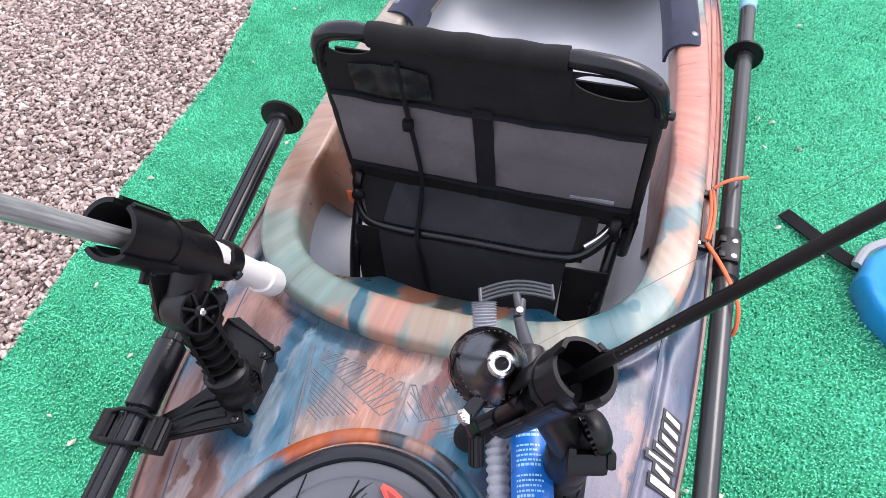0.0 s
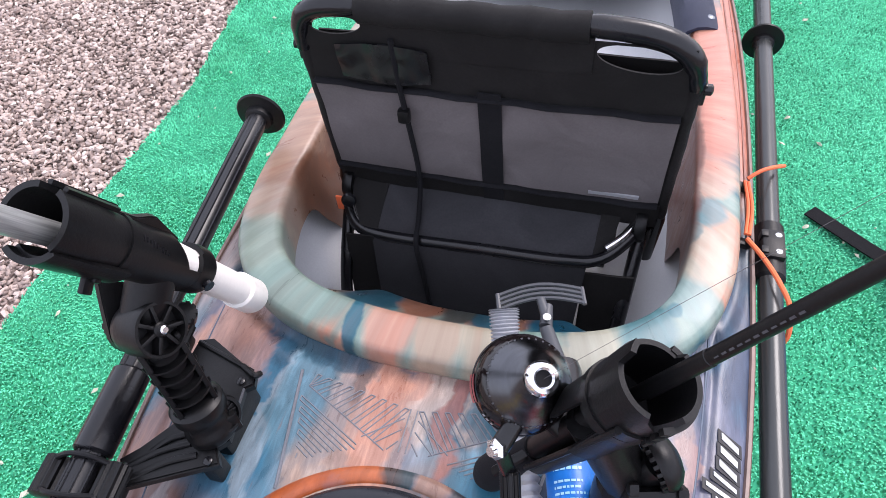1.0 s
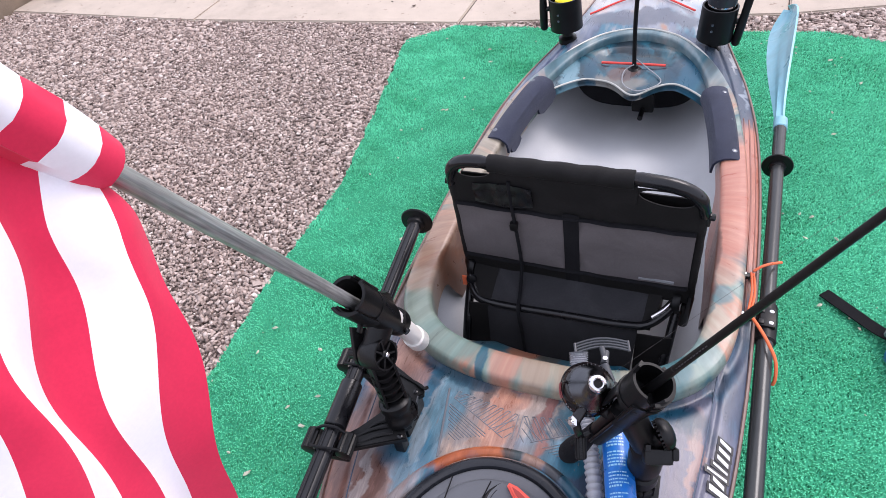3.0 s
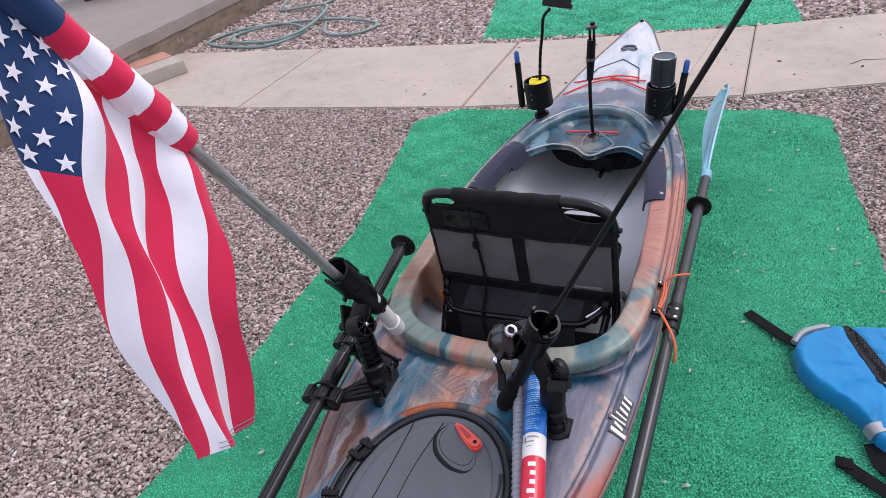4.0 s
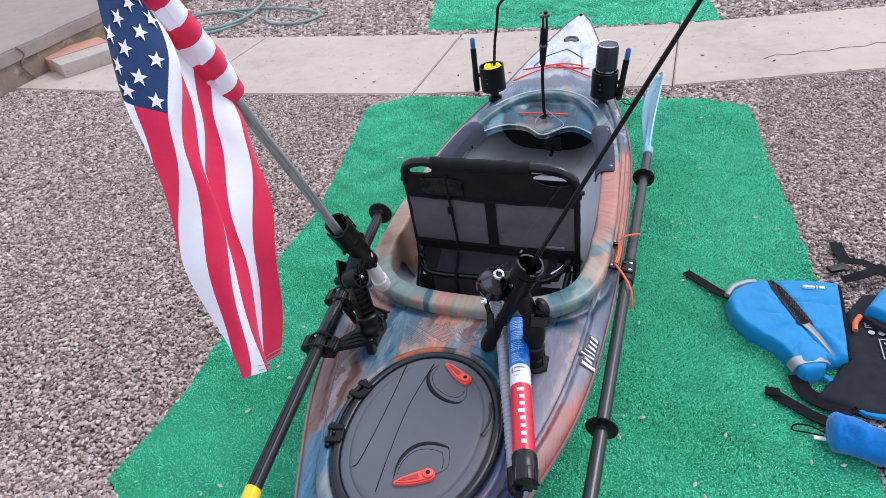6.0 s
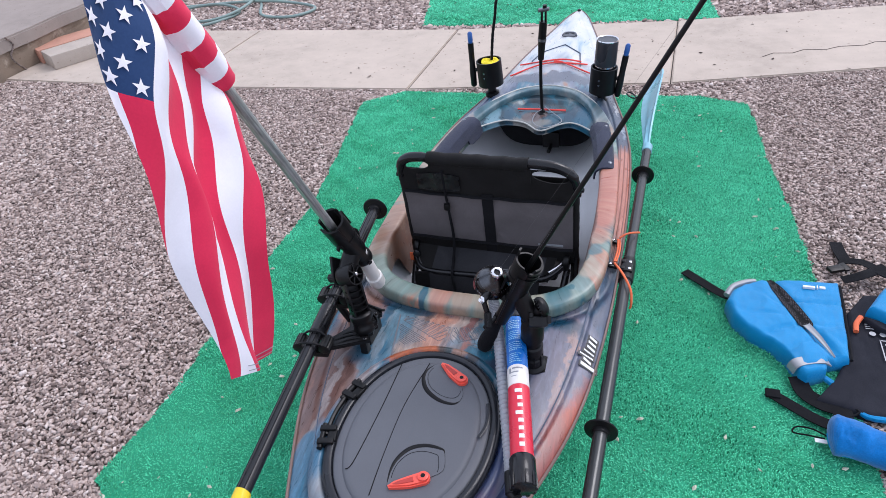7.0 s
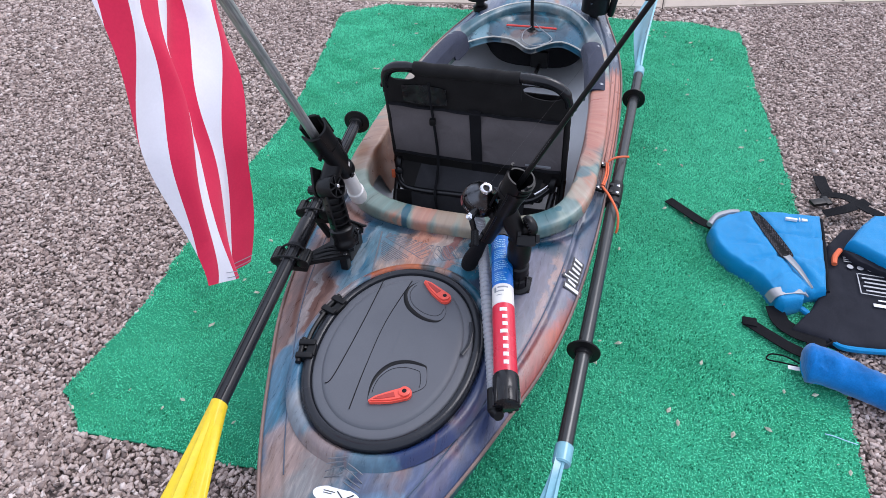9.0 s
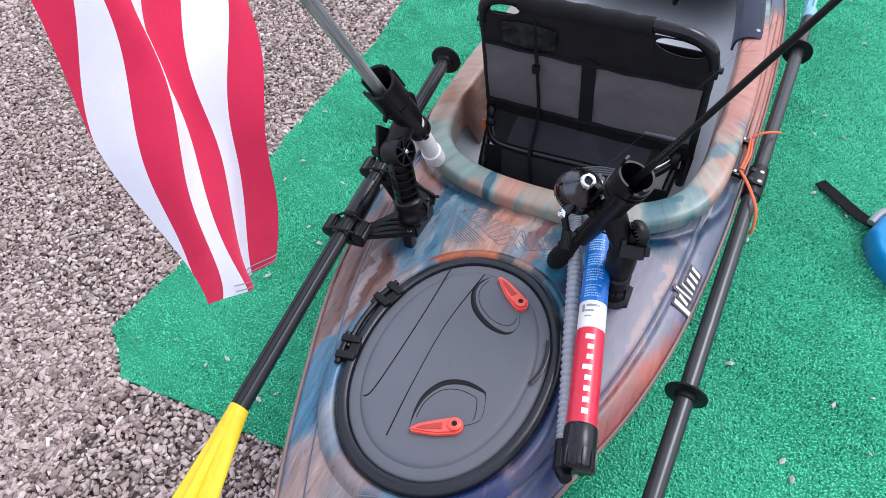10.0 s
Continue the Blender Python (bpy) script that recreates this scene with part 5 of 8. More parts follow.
        for off, thin in ((0.345, 0.0014), (0.359, 0.0020), (0.371, 0.0014)):
            line = [(side * (off - 0.06 * max(0, y - 1.0) ** 1.5), y) for y in [0.70 + 0.72 * k / 20 for k in range(21)]]
            part("crease", tube([(x, y, deck_z(x, y) + 0.0002) for x, y in line], thin, 6), M_CREASE, kayak, "thin crease outside the rim")
    # sticker near the stern
    ring = [(0.045 * math.cos(2 * math.pi * k / 36), -0.318 + 0.0175 * math.sin(2 * math.pi * k / 36)) for k in range(36)]
    sticker = part("sticker", moved(slab(ring, 0.0, 0.0012), pose(0, 0, deck_z(0, -0.318) - 0.0006)), M_STICKER, kayak, "white oval sticker")
    strokes = [moved(block((0.040, 0.0022, 0.0008), (0, 0, 0), 0), pose(0.014, -0.003, 0, 0, 0, turn)) for turn in (38, 142)]
    strokes += [block((0.022, 0.0014, 0.0007), (-0.016, 0.006, 0), 0), block((0.016, 0.0012, 0.0007), (-0.018, 0.002, 0), 0)]
    part("sticker_mark", moved(merged(*strokes), pose(0, -0.318, deck_z(0, -0.318) + 0.001)), M_INK, sticker)
    # side print: plain pale strokes with dark rims
    for material, grow, lift, name in ((M_INK, 0.0042, 0.0010, "print_rim"), (M_PRINT_WHITE, 0.0, 0.0022, "print")):
        y = 0.300
        for tall, wide, drop in ((0.040, 0.010, -0.006), (0.020, 0.0075, 0.0), (0.034, 0.0045, 0.005), (0.026, 0.0045, 0.002), (0.020, 0.0075, 0.0), (0.020, 0.0075, 0.0), (0.020, 0.0075, 0.0)):
            y += wide / 2
            x = between(y, BEAM) - 0.020 - drop
            z = (deck_z(x - 0.01, y) + deck_z(x + 0.01, y)) / 2
            tilt = math.atan2(deck_z(x - 0.012, y) - deck_z(x + 0.012, y), 0.024)
            shape = slab([(-tall / 2 - grow, -wide / 2 - grow + 0.004), (tall / 2 + grow, -wide / 2 - 0.008 - grow), (tall / 2 + grow, wide / 2 - 0.008 + grow), (-tall / 2 - grow, wide / 2 + grow + 0.004)], 0, 0.0009)
            part(name, moved(shape, Matrix.Translation((x, y, z + lift)) @ Matrix.Rotation(tilt, 4, "Y")), material, kayak, "pale side print stroke" if grow == 0 else "")
            y += wide / 2 + 0.0085
    # cords and hand-hold of the bow
    def on_deck(x, y, up=0.006):
        return (x, y, deck_z(x, y) + up)
    for ends in (((-0.20, 1.99), (-0.05, 2.08), (0.13, 2.10)), ((-0.18, 2.12), (0.0, 2.12), (0.10, 2.12)), ((0.15, 2.0), (0.02, 2.09), (-0.02, 2.10))):
        part("deck_cord", tube(glide([on_deck(x, y, 0.008) for x, y in ends], 8), 0.0035, 7), M_RED_CORD, kayak, "red elastic deck cord")
    part("tray_cord", tube(glide([(-0.10, 1.655, 0.343), (0, 1.653, 0.345), (0.095, 1.655, 0.343)], 6), 0.004, 7), M_RED_CORD, kayak, "red elastic cord over the tray")
    part("bow_panel", tube([on_deck(x, y, 0.002) for x, y in ((-0.13, 2.15), (-0.10, 2.26), (0.0, 2.32), (0.08, 2.24), (0.10, 2.08))], 0.003, 6), M_SLATE, kayak, "moulded panel line on the bow")
    part("hand_hold", merged(tube(glide([on_deck(x, y, 0.006) for x, y in ((-0.03, 2.45), (-0.02, 2.48), (0.02, 2.48), (0.035, 2.45))], 5), 0.006, 8), block((0.06, 0.03, 0.006), on_deck(0.0, 2.45, 0.0), 0.002)), M_HATCH, kayak, "moulded grey hand-hold slot")
    part("bow_toggle", moved(lathe([(0.009, 0), (0.010, 0.006), (0.006, 0.010)], 14), pose(0.0, 2.85, deck_z(0, 2.85) - 0.001)), M_BLACK, kayak, "small black bow fitting")


def build_seat():
    seat = thing("boat_chair", "black framed low chair with grey mesh back, in the cockpit", "chair", pose(0, 0, 0))
    def back(x, z, off=0.0):
        return (x, 0.752 - 0.095 * (z - 0.33) - off, z)
    frame_line = glide([back(-0.245, 0.20), back(-0.247, 0.35), back(-0.247, 0.50), back(-0.247, 0.575), back(-0.225, 0.612), back(-0.16, 0.622), back(0, 0.622), back(0.16, 0.622), back(0.228, 0.606), back(0.256, 0.565), back(0.258, 0.48), back(0.258, 0.35), back(0.252, 0.20)], 6)
    part("back_frame", tube(frame_line, 0.0105, 12, radii=[0.0060 if 0.31 < p.z < 0.545 else ((0.0105 if -0.165 < p.x < 0.135 else 0.0140) if p.z >= 0.58 else 0.0118) for p in frame_line]), M_GLOSS, seat, "bent black tube frame")
    for a, b in (((-0.247, 0.30), (-0.2475, 0.565)), ((0.2575, 0.30), (0.2575, 0.555))):
        sleeve = [back(a[0] + (b[0] - a[0]) * k / 20, a[1] + (b[1] - a[1]) * k / 20, 0.002 * noise.noise((k * 0.6, a[0] * 9, 1.0))) for k in range(21)]
        part("side_sleeve", tube(sleeve, 0.009, 12, radii=[0.0088 + 0.0016 * noise.noise((k * 0.5, a[0] * 5, 4.0)) for k in range(21)]), M_SEAT_CLOTH, seat, "black cloth sleeve on the side tube")
    roll = [back(-0.158 + 0.286 * k / 16, 0.619 + 0.0015 * math.sin(k * 1.7)) for k in range(17)]
    part("roll_sleeve", tube(roll, 0.0185, 14), M_SEAT_CLOTH, seat, "black cloth sleeve over the top bar")
    def panel(x0, x1, z0, z1, off, sag=0.003, nx=14, nz=8, crumple=0.003, fold=14):
        rows = []
        for j in range(nz + 1):
            z = z0 + (z1 - z0) * j / nz
            row = []
            for i in range(nx + 1):
                x = x0 + (x1 - x0) * i / nx
                zz = z + sag * math.sin(math.pi * i / nx) * (1 - 2 * j / nz) * -0.6
                row.append(back(x, zz, off + crumple * noise.noise((x * fold, z * fold, off * 50))))
            rows.append(row)
        return thick(sheet(rows), 0.003)
    part("back_cloth", panel(-0.243, 0.252, 0.485, 0.566, 0.004), M_SEAT_CLOTH, seat)
    part("back_cloth", panel(-0.15, 0.135, 0.56, 0.612, 0.006), M_SEAT_CLOTH, seat)
    # cloth corners, each with an oval hand opening under the top tube
    for x0, x1, z0, z1, cx, cz, rx, rz, tilt in ((-0.240, -0.148, 0.556, 0.612, -0.193, 0.596, 0.036, 0.0135, 0.10), (0.128, 0.250, 0.540, 0.606, 0.188, 0.586, 0.050, 0.0180, -0.12)):
        rows = []
        for k in range(41):
            t = 2 * math.pi * k / 40
            c, d = math.cos(t), math.sin(t)
            reach = min((x1 - cx) / c if c > 1e-6 else ((x0 - cx) / c if c < -1e-6 else 9), (z1 - cz) / d if d > 1e-6 else ((z0 - cz) / d if d < -1e-6 else 9))
            ix, iz = rx * c, rz * d
            inner = (cx + ix * math.cos(tilt) - iz * math.sin(tilt), min(z1 - 0.002, cz + ix * math.sin(tilt) + iz * math.cos(tilt)))
            outer = (cx + c * reach, cz + d * reach)
            front = [back(inner[0] + (outer[0] - inner[0]) * j / 4, inner[1] + (outer[1] - inner[1]) * j / 4, 0.0075) for j in range(5)]
            rows.append(front + [(x, y + 0.003, z) for x, y, z in front[::-1]] + front[:1])
        part("corner_cloth", sheet(rows), M_SEAT_CLOTH, seat, "black cloth corner with a hand opening")
    part("back_cloth", panel(-0.245, 0.254, 0.300, 0.50, -0.004), M_SEAT_CLOTH, seat)
    part("front_cloth", panel(-0.236, 0.246, 0.430, 0.566, -0.028, 0.004), M_SEAT_CLOTH, seat, "black inner cloth of the backrest")
    for x, z in ((-0.258, 0.556), (0.272, 0.548)):
        part("side_bolt", merged(moved(lathe([(0.007, -0.004), (0.007, 0.004), (0.004, 0.006)], 12), Matrix.Translation(back(x, z)) @ Matrix.Rotation(radians(90), 4, "Y")), moved(block((0.014, 0.012, 0.030), (0, 0, 0), 0.003), Matrix.Translation(back(x * 0.97, z - 0.006)))), M_GLOSS, seat, "small bolt on the side tube")
    part("mesh_panel", panel(-0.242, -0.006, 0.335, 0.501, 0.007, 0.006, 28, 18, 0.005, 17), M_GREY_MESH, seat, "grey mesh pocket")
    part("mesh_panel", panel(0.022, 0.250, 0.330, 0.500, 0.007, 0.006, 28, 18, 0.005, 17), M_GREY_MESH, seat, "grey mesh pocket")
    part("cloth_label", panel(0.150, 0.222, 0.345, 0.351, 0.0095, 0.0, 8, 2), M_SILVER, seat, "narrow pale cloth label")
    part("centre_strap", panel(-0.008, 0.024, 0.30, 0.515, 0.011, 0.0, 3), M_BLACK_CLOTH, seat)
    part("lower_band", panel(-0.245, 0.254, 0.288, 0.336, 0.009, 0.002), M_SEAT_CLOTH, seat)
    part("clear_pocket", panel(-0.195, -0.070, 0.520, 0.572, 0.013, 0.008, 40, 20, 0.004, 38), M_VINYL, seat, "crumpled glossy pocket flap")
    # piping along the mesh edges
    for z in (0.336, 0.505):
        part("piping", tube([back(-0.242 + 0.492 * k / 12, z + 0.002 * math.sin(k * 2.1) - 0.003 * math.sin(math.pi * k / 12), 0.012) for k in range(13)], 0.0068, 8, flat=0.5), M_BLACK_CLOTH, seat)
    # base: sling between back and rear bar, and the panel hanging from it
    def grid(a, b, c, d, n=12, sag=0.0):
        rows = []
        for j in range(9):
            v = j / 8
            row = []
            for i in range(n + 1):
                u = i / n
                p = Vector(a).lerp(Vector(b), u).lerp(Vector(d).lerp(Vector(c), u), v)
                p.y += sag * math.sin(math.pi * v) + 0.003 * noise.noise(p * 20)
                row.append(p)
            rows.append(row)
        return thick(sheet(rows), 0.004)
    part("sling", grid((-0.165, 0.742, 0.300), (0.175, 0.750, 0.300), (0.17, 0.672, 0.262), (-0.17, 0.672, 0.252), sag=-0.01), M_PAD_CLOTH, seat, "dark grey padded sling")
    part("side_gusset", grid((-0.235, 0.745, 0.300), (-0.165, 0.742, 0.300), (-0.17, 0.672, 0.252), (-0.195, 0.672, 0.252), 4), M_SEAT_CLOTH, seat)
    part("side_gusset", grid((0.175, 0.750, 0.300), (0.205, 0.752, 0.300), (0.19, 0.672, 0.262), (0.17, 0.672, 0.262), 4), M_SEAT_CLOTH, seat)
    part("hanging_panel", grid((-0.175, 0.668, 0.252), (0.165, 0.668, 0.262), (0.155, 0.640, 0.070), (-0.165, 0.640, 0.070), sag=-0.004), M_PAD_CLOTH, seat, "dark cloth panel under the rear bar")
    for x0, x1 in ((-0.222, -0.172), (0.163, 0.236)):
        part("panel_edge", grid((x0, 0.668, 0.25), (x1, 0.668, 0.255), (x1, 0.640, 0.07), (x0, 0.640, 0.07), 4), M_SEAT_CLOTH, seat)
    bar = glide([(-0.236, 0.74, 0.285), (-0.232, 0.715, 0.268), (-0.205, 0.682, 0.254), (-0.15, 0.672, 0.252), (0, 0.672, 0.258), (0.13, 0.668, 0.268), (0.185, 0.68, 0.272), (0.225, 0.725, 0.285), (0.24, 0.765, 0.29)], 7)
    part("rear_bar", tube(bar, 0.0095, 12), M_GLOSS, seat, "curved black tube")
    part("worn_bar", tube(glide([(0.188, 0.69, 0.284), (0.212, 0.714, 0.292), (0.232, 0.752, 0.299)], 6), 0.006, 10), M_CHROME, seat, "bright worn end of the bar")
    for side in (-1, 1):
        part("leg", tube(glide([(side * 0.236, 0.735, 0.27), (side * 0.228, 0.66, 0.20), (side * 0.222, 0.615, 0.13), (side * 0.22, 0.60, 0.045)], 6), 0.0105, 10), M_GLOSS, seat)
        part("leg", tube(glide([(side * 0.235, 0.80, 0.25), (side * 0.232, 0.95, 0.16), (side * 0.23, 1.05, 0.045)], 6), 0.0105, 10), M_GLOSS, seat)
        part("rail", merged(rod((side * 0.22, 0.56, 0.045), (side * 0.23, 1.12, 0.045), 0.011, sides=10), block((0.03, 0.05, 0.03), (side * 0.222, 0.6, 0.045), 0.005)), M_BLACK, seat)
        part("hinge_disc", moved(lathe([(0.024, -0.008), (0.026, -0.004), (0.026, 0.004), (0.024, 0.008)], 20), pose(side * 0.233, 0.742, 0.29, 0, 90, 0)), M_BLACK, seat, "black pivot disc")
    part("tag", block((0.011, 0.004, 0.030), (-0.246, 0.712, 0.270), 0.001), M_ORANGE, seat, "orange cloth tag")
    part("side_buckle", moved(merged(lathe([(0.010, -0.004), (0.0125, 0.0), (0.010, 0.004), (0.004, 0.005)], 16), block((0.010, 0.022, 0.005), (0, 0, 0), 0.002)), pose(-0.222, 0.700, 0.292, 70, 0, 20)), M_GLOSS, seat, "small black strap buckle")
    part("cushion", block((0.40, 0.36, 0.05), (0.003, 0.94, 0.215), 0.02, 3), M_SEAT_CLOTH, seat)
    cord = glide([back(-0.118, 0.585, 0.012), back(-0.114, 0.50, 0.017), back(-0.112, 0.47, 0.018), back(-0.108, 0.34, 0.018), (-0.104, 0.70, 0.285), (-0.098, 0.656, 0.262), (-0.090, 0.648, 0.20), (-0.082, 0.640, 0.132)], 6)
    pull = part("pull_cord", tube(cord, 0.0042, 8), M_BLACK_CLOTH, seat, "black draw cord")
    part("cord_lock", moved(block((0.018, 0.014, 0.022), (0, 0, 0), 0.005), pose(*back(-0.113, 0.465, 0.022))), M_BLACK, pull)
    part("cord_knot", moved(lathe([(0.003, -0.012), (0.007, -0.004), (0.006, 0.006), (0.003, 0.01)], 10), pose(-0.082, 0.638, 0.13)), M_BLACK_CLOTH, pull)


def build_paddles():
    # double paddle along the side, pale blue blades
    a, b = Vector((0.398, -0.02, 0.301)), Vector((0.4175, 1.50, 0.319))
    way = (b - a).normalized()
    def at(y):
        return a + way * ((y - a.y) / way.y)
    paddle = thing("paddle", "double paddle with grey shaft and pale blue blades beside the kayak", "paddle")
    part("shaft", rod(at(-0.128), at(1.43), 0.0158, sides=20), M_SHAFT, paddle, "grey shaft")
    for y in (0.145, 1.232):
        p = at(y)
        part("drip_ring", moved(lathe([(0.015, -0.013), (0.019, -0.010), (0.020, -0.003), (0.036, -0.001), (0.037, 0.002), (0.034, 0.004), (0.02, 0.005), (0.019, 0.011), (0.015, 0.013)], 28), aim(p, p + way)), M_BLACK, paddle, "black drip ring")
    p = at(0.705)
    joint = part("ferrule", moved(merged(lathe([(0.016, -0.05), (0.020, -0.046), (0.021, 0.0), (0.020, 0.046), (0.016, 0.05)], 20), block((0.03, 0.018, 0.05), (0.0, 0.016, 0), 0.005), block((0.010, 0.026, 0.012), (0.012, 0.014, 0.015), 0.002), block((0.010, 0.026, 0.012), (0.012, 0.014, -0.015), 0.002)), aim(p, p + way)), M_BLACK, paddle, "black clamp joint")
    for k in (-1, 1):
        part("joint_screw", moved(lathe([(0.0045, 0), (0.0045, 0.003), (0.002, 0.004)], 10), Matrix.Translation(p + way * (0.015 * k) + Vector((0.006, 0, 0.022)))), M_CHROME, joint)
    def blade(root, tip, width, sheer, name, material, thickness=0.006):
        axis = tip - root
        side0 = axis.cross(Vector((0, 0, 1))).normalized()
        normal = side0.cross(axis.normalized())
        rows = []
        for k in range(23):
            t = k / 22
            w = width * (0.24 + 0.76 * math.sin(min(1, t * 1.25) * math.pi / 2) ** 1.4) * (1 - max(0, (t - 0.78) / 0.22) ** 2.6 * 0.8)
            twist = sheer
            s = side0 * math.cos(twist) + normal * math.sin(twist)
            u = -side0 * math.sin(twist) + normal * math.cos(twist)
            row = []
            for j in range(-5, 6):
                q = j / 5
                rib = 0.007 * math.exp(-(q * 4) ** 2) * (1 - t)
                row.append(root + axis * t + s * (q * w / 2 + 0.012 * t) + u * (0.02 * q * q * t + rib + 0.012 * math.sin(math.pi * t)))
            rows.append(row)
        return part(name, thick(sheet(rows), thickness), material, paddle)
    blade(at(1.415), at(1.415) + way * 0.66, 0.120, radians(56), "blade", M_BLADE)
    blade(at(-0.112), at(-0.112) - way * 0.46, 0.085, radians(-42), "blade", M_BLADE)
    for y0, y1 in ((1.395, 1.44), (-0.130, -0.088)):
        part("socket", rod(at(y0), at(y1), 0.018, sides=18, bevel=0.003), M_BLADE, paddle)
    # half paddle with a yellow blade, clipped along the other side
    a2, b2 = Vector((-0.238, -0.26, 0.402)), Vector((-0.352, 0.738, 0.428))
    way2 = (b2 - a2).normalized()
    def at2(y):
        return a2 + way2 * ((y - a2.y) / way2.y)
    paddle = thing("half_paddle", "black half paddle with a ribbed yellow blade, clipped along the deck", "paddle")
    part("shaft", rod(at2(-0.25), at2(0.735), 0.0150, sides=20), M_SHAFT_DARK, paddle, "black shaft")
    for k in range(4):
        turn = math.pi * (0.15 + 0.23 * k)
        off = Vector((math.cos(turn), 0, math.sin(turn))) * 0.0150
        part("shaft_ridge", rod(at2(-0.25) + off, at2(0.70) + off, 0.0018, sides=6), M_GLOSS, paddle)
    part("grip_sleeve", rod(at2(0.19), at2(0.285), 0.0205, sides=20, bevel=0.003), M_GLOSS, paddle, "thicker black sleeve")
    p = at2(0.722)
    part("drip_ring", moved(lathe([(0.015, -0.014), (0.020, -0.011), (0.021, -0.003), (0.036, 0.0), (0.038, 0.003), (0.036, 0.006), (0.022, 0.008), (0.015, 0.011)], 28), aim(p, p + way2)), M_BLACK, paddle, "black drip ring")
    root, tip = at2(-0.235), at2(-0.235) - way2 * 0.46 + Vector((0, 0, -0.03))
    axis = tip - root
    side0 = Vector((0.97, 0.05, -0.15)).normalized()
    normal = side0.cross(axis.normalized())
    rows = []
    for k in range(27):
        t = k / 26
        half = (0.0165 + 0.052 * min(1, t * 1.2) ** 1.1) * (1 - 0.5 * max(0, (t - 0.8) / 0.2) ** 2)
        deep = 0.0165 * (1 - t) ** 2.2 + 0.0035
        loop = []
        for n in range(33):
            a = 2 * math.pi * n / 32
            u, v = math.cos(a), math.sin(a)
            ridge = 0.0055 * math.cos(u * 9.4) * min(1, t * 3) * (1 - u * u)
            loop.append(root + axis * t + side0 * (half * u + 0.030 * t) + normal * (deep * v + ridge))
        rows.append(loop)
    part("blade", sheet(rows), M_YELLOW, paddle, "ribbed yellow blade")
    # clips that hold the half paddle
    for y, spread in ((0.165, 0.032), (0.335, 0.030)):
        p = at2(y)
        m = aim(p, p + way2)
        clip = thing("paddle_clip", "black ribbed paddle clip with a rubber loop on the deck", "paddle clip", group="paddle clips")
        side = way2.cross(Vector((0, 0, 1))).normalized()
        for k in (-1, 1):
            ridged = []
            for j in range(14):
                t = 2 * math.pi * j / 14
                ridged += [(0.0150, t), (0.0132, t + math.pi / 14)]
            rows = [[(r * math.cos(t), r * math.sin(t), z) for r, t in ridged + ridged[:1]] for z in (-0.019, -0.017, 0.017, 0.019)]
            cap = [[(r * s * math.cos(t), r * s * math.sin(t), z) for r, t in ridged + ridged[:1]] for s, z in ((1, 0.019), (0.6, 0.021), (0.02, 0.021))]
            cap2 = [[(r * s * math.cos(t), r * s * math.sin(t), z) for r, t in ridged + ridged[:1]] for s, z in ((0.02, -0.021), (0.6, -0.021), (1, -0.019))]
            part("ribbed_knob", moved(merged(sheet(rows), sheet(cap), sheet(cap2)), Matrix.Translation(side * (k * spread) - Vector((0, 0, 0.004))) @ m), M_BLACK, clip)
        part("cradle", moved(block((0.075, 0.016, 0.032), (0, 0, 0), 0.004), Matrix.Translation(Vector((0, 0, -0.026))) @ m), M_BLACK, clip)
        loop = [p + way2 * z + side * (s * spread * 0.9) + Vector((0, 0, h)) for s, h, z in ((-1, 0.008, -0.016), (-0.5, 0.017, -0.021), (0.5, 0.017, -0.021), (1, 0.008, -0.016))]
        part("rubber_loop", tube(glide(loop, 5), 0.0028, 8), M_GASKET, clip)
        loop = [p + way2 * z + side * (s * spread * 0.9) + Vector((0, 0, h)) for s, h, z in ((-1, 0.008, 0.016), (-0.4, 0.018, 0.018), (0.4, 0.018, 0.018), (1, 0.008, 0.016))]
        part("rubber_loop", tube(glide(loop, 5), 0.0028, 8), M_GASKET, clip)
        if y > 0.2:
            part("foot", rod(p - Vector((0, 0, 0.03)), Vector((p.x + 0.03, p.y, 0.33)), 0.010, sides=12), M_BLACK, clip)


def cup_shell(r, inner, height, floor, sides=28, gap=None, gap_from=0.0):
    """An open tube with a wall; gap: (from, to) in degrees left open above gap_from."""
    rows = []
    angles = [360 * k / sides for k in range(sides + 1)]
    for rr, z in ((inner, floor), (inner, gap_from), (inner, height), (r, height), (r, gap_from), (r, 0)):
        rows.append([(rr * math.cos(radians(a)), rr * math.sin(radians(a)), z) for a in angles])
    points, faces = sheet(rows)
    if gap:
        w = sides + 1
        keep = []
        for f in faces:
            row, col = f[0] // w, f[0] % w
            mid = (angles[col] + angles[col] + 360 / sides) / 2
            if row in (1, 2, 3) and gap[0] < mid < gap[1]:
                continue
            keep.append(f)
        faces = keep
    return points, faces


def ring_shell(outer, wall, low, high, sides=72):
    """A tube round z whose wall ends at low(turn) and high(turn), turns in degrees; outer: its radius at a height."""
    rows = [[], [], [], [], [], []]
    for k in range(sides + 1):
        a = 360 * k / sides
        c, s = math.cos(radians(a)), math.sin(radians(a))
        z0, z1 = low(a % 360), high(a % 360)
        zm = (z0 + z1) / 2
        for row, z, inset in ((0, z0, 0), (1, zm, 0), (2, z1, 0), (3, z1, wall), (4, zm, wall), (5, z0, wall)):
            r = outer(z) - inset
            rows[row].append((r * c, r * s, z))
    rows.append(rows[0])
    return sheet(rows)


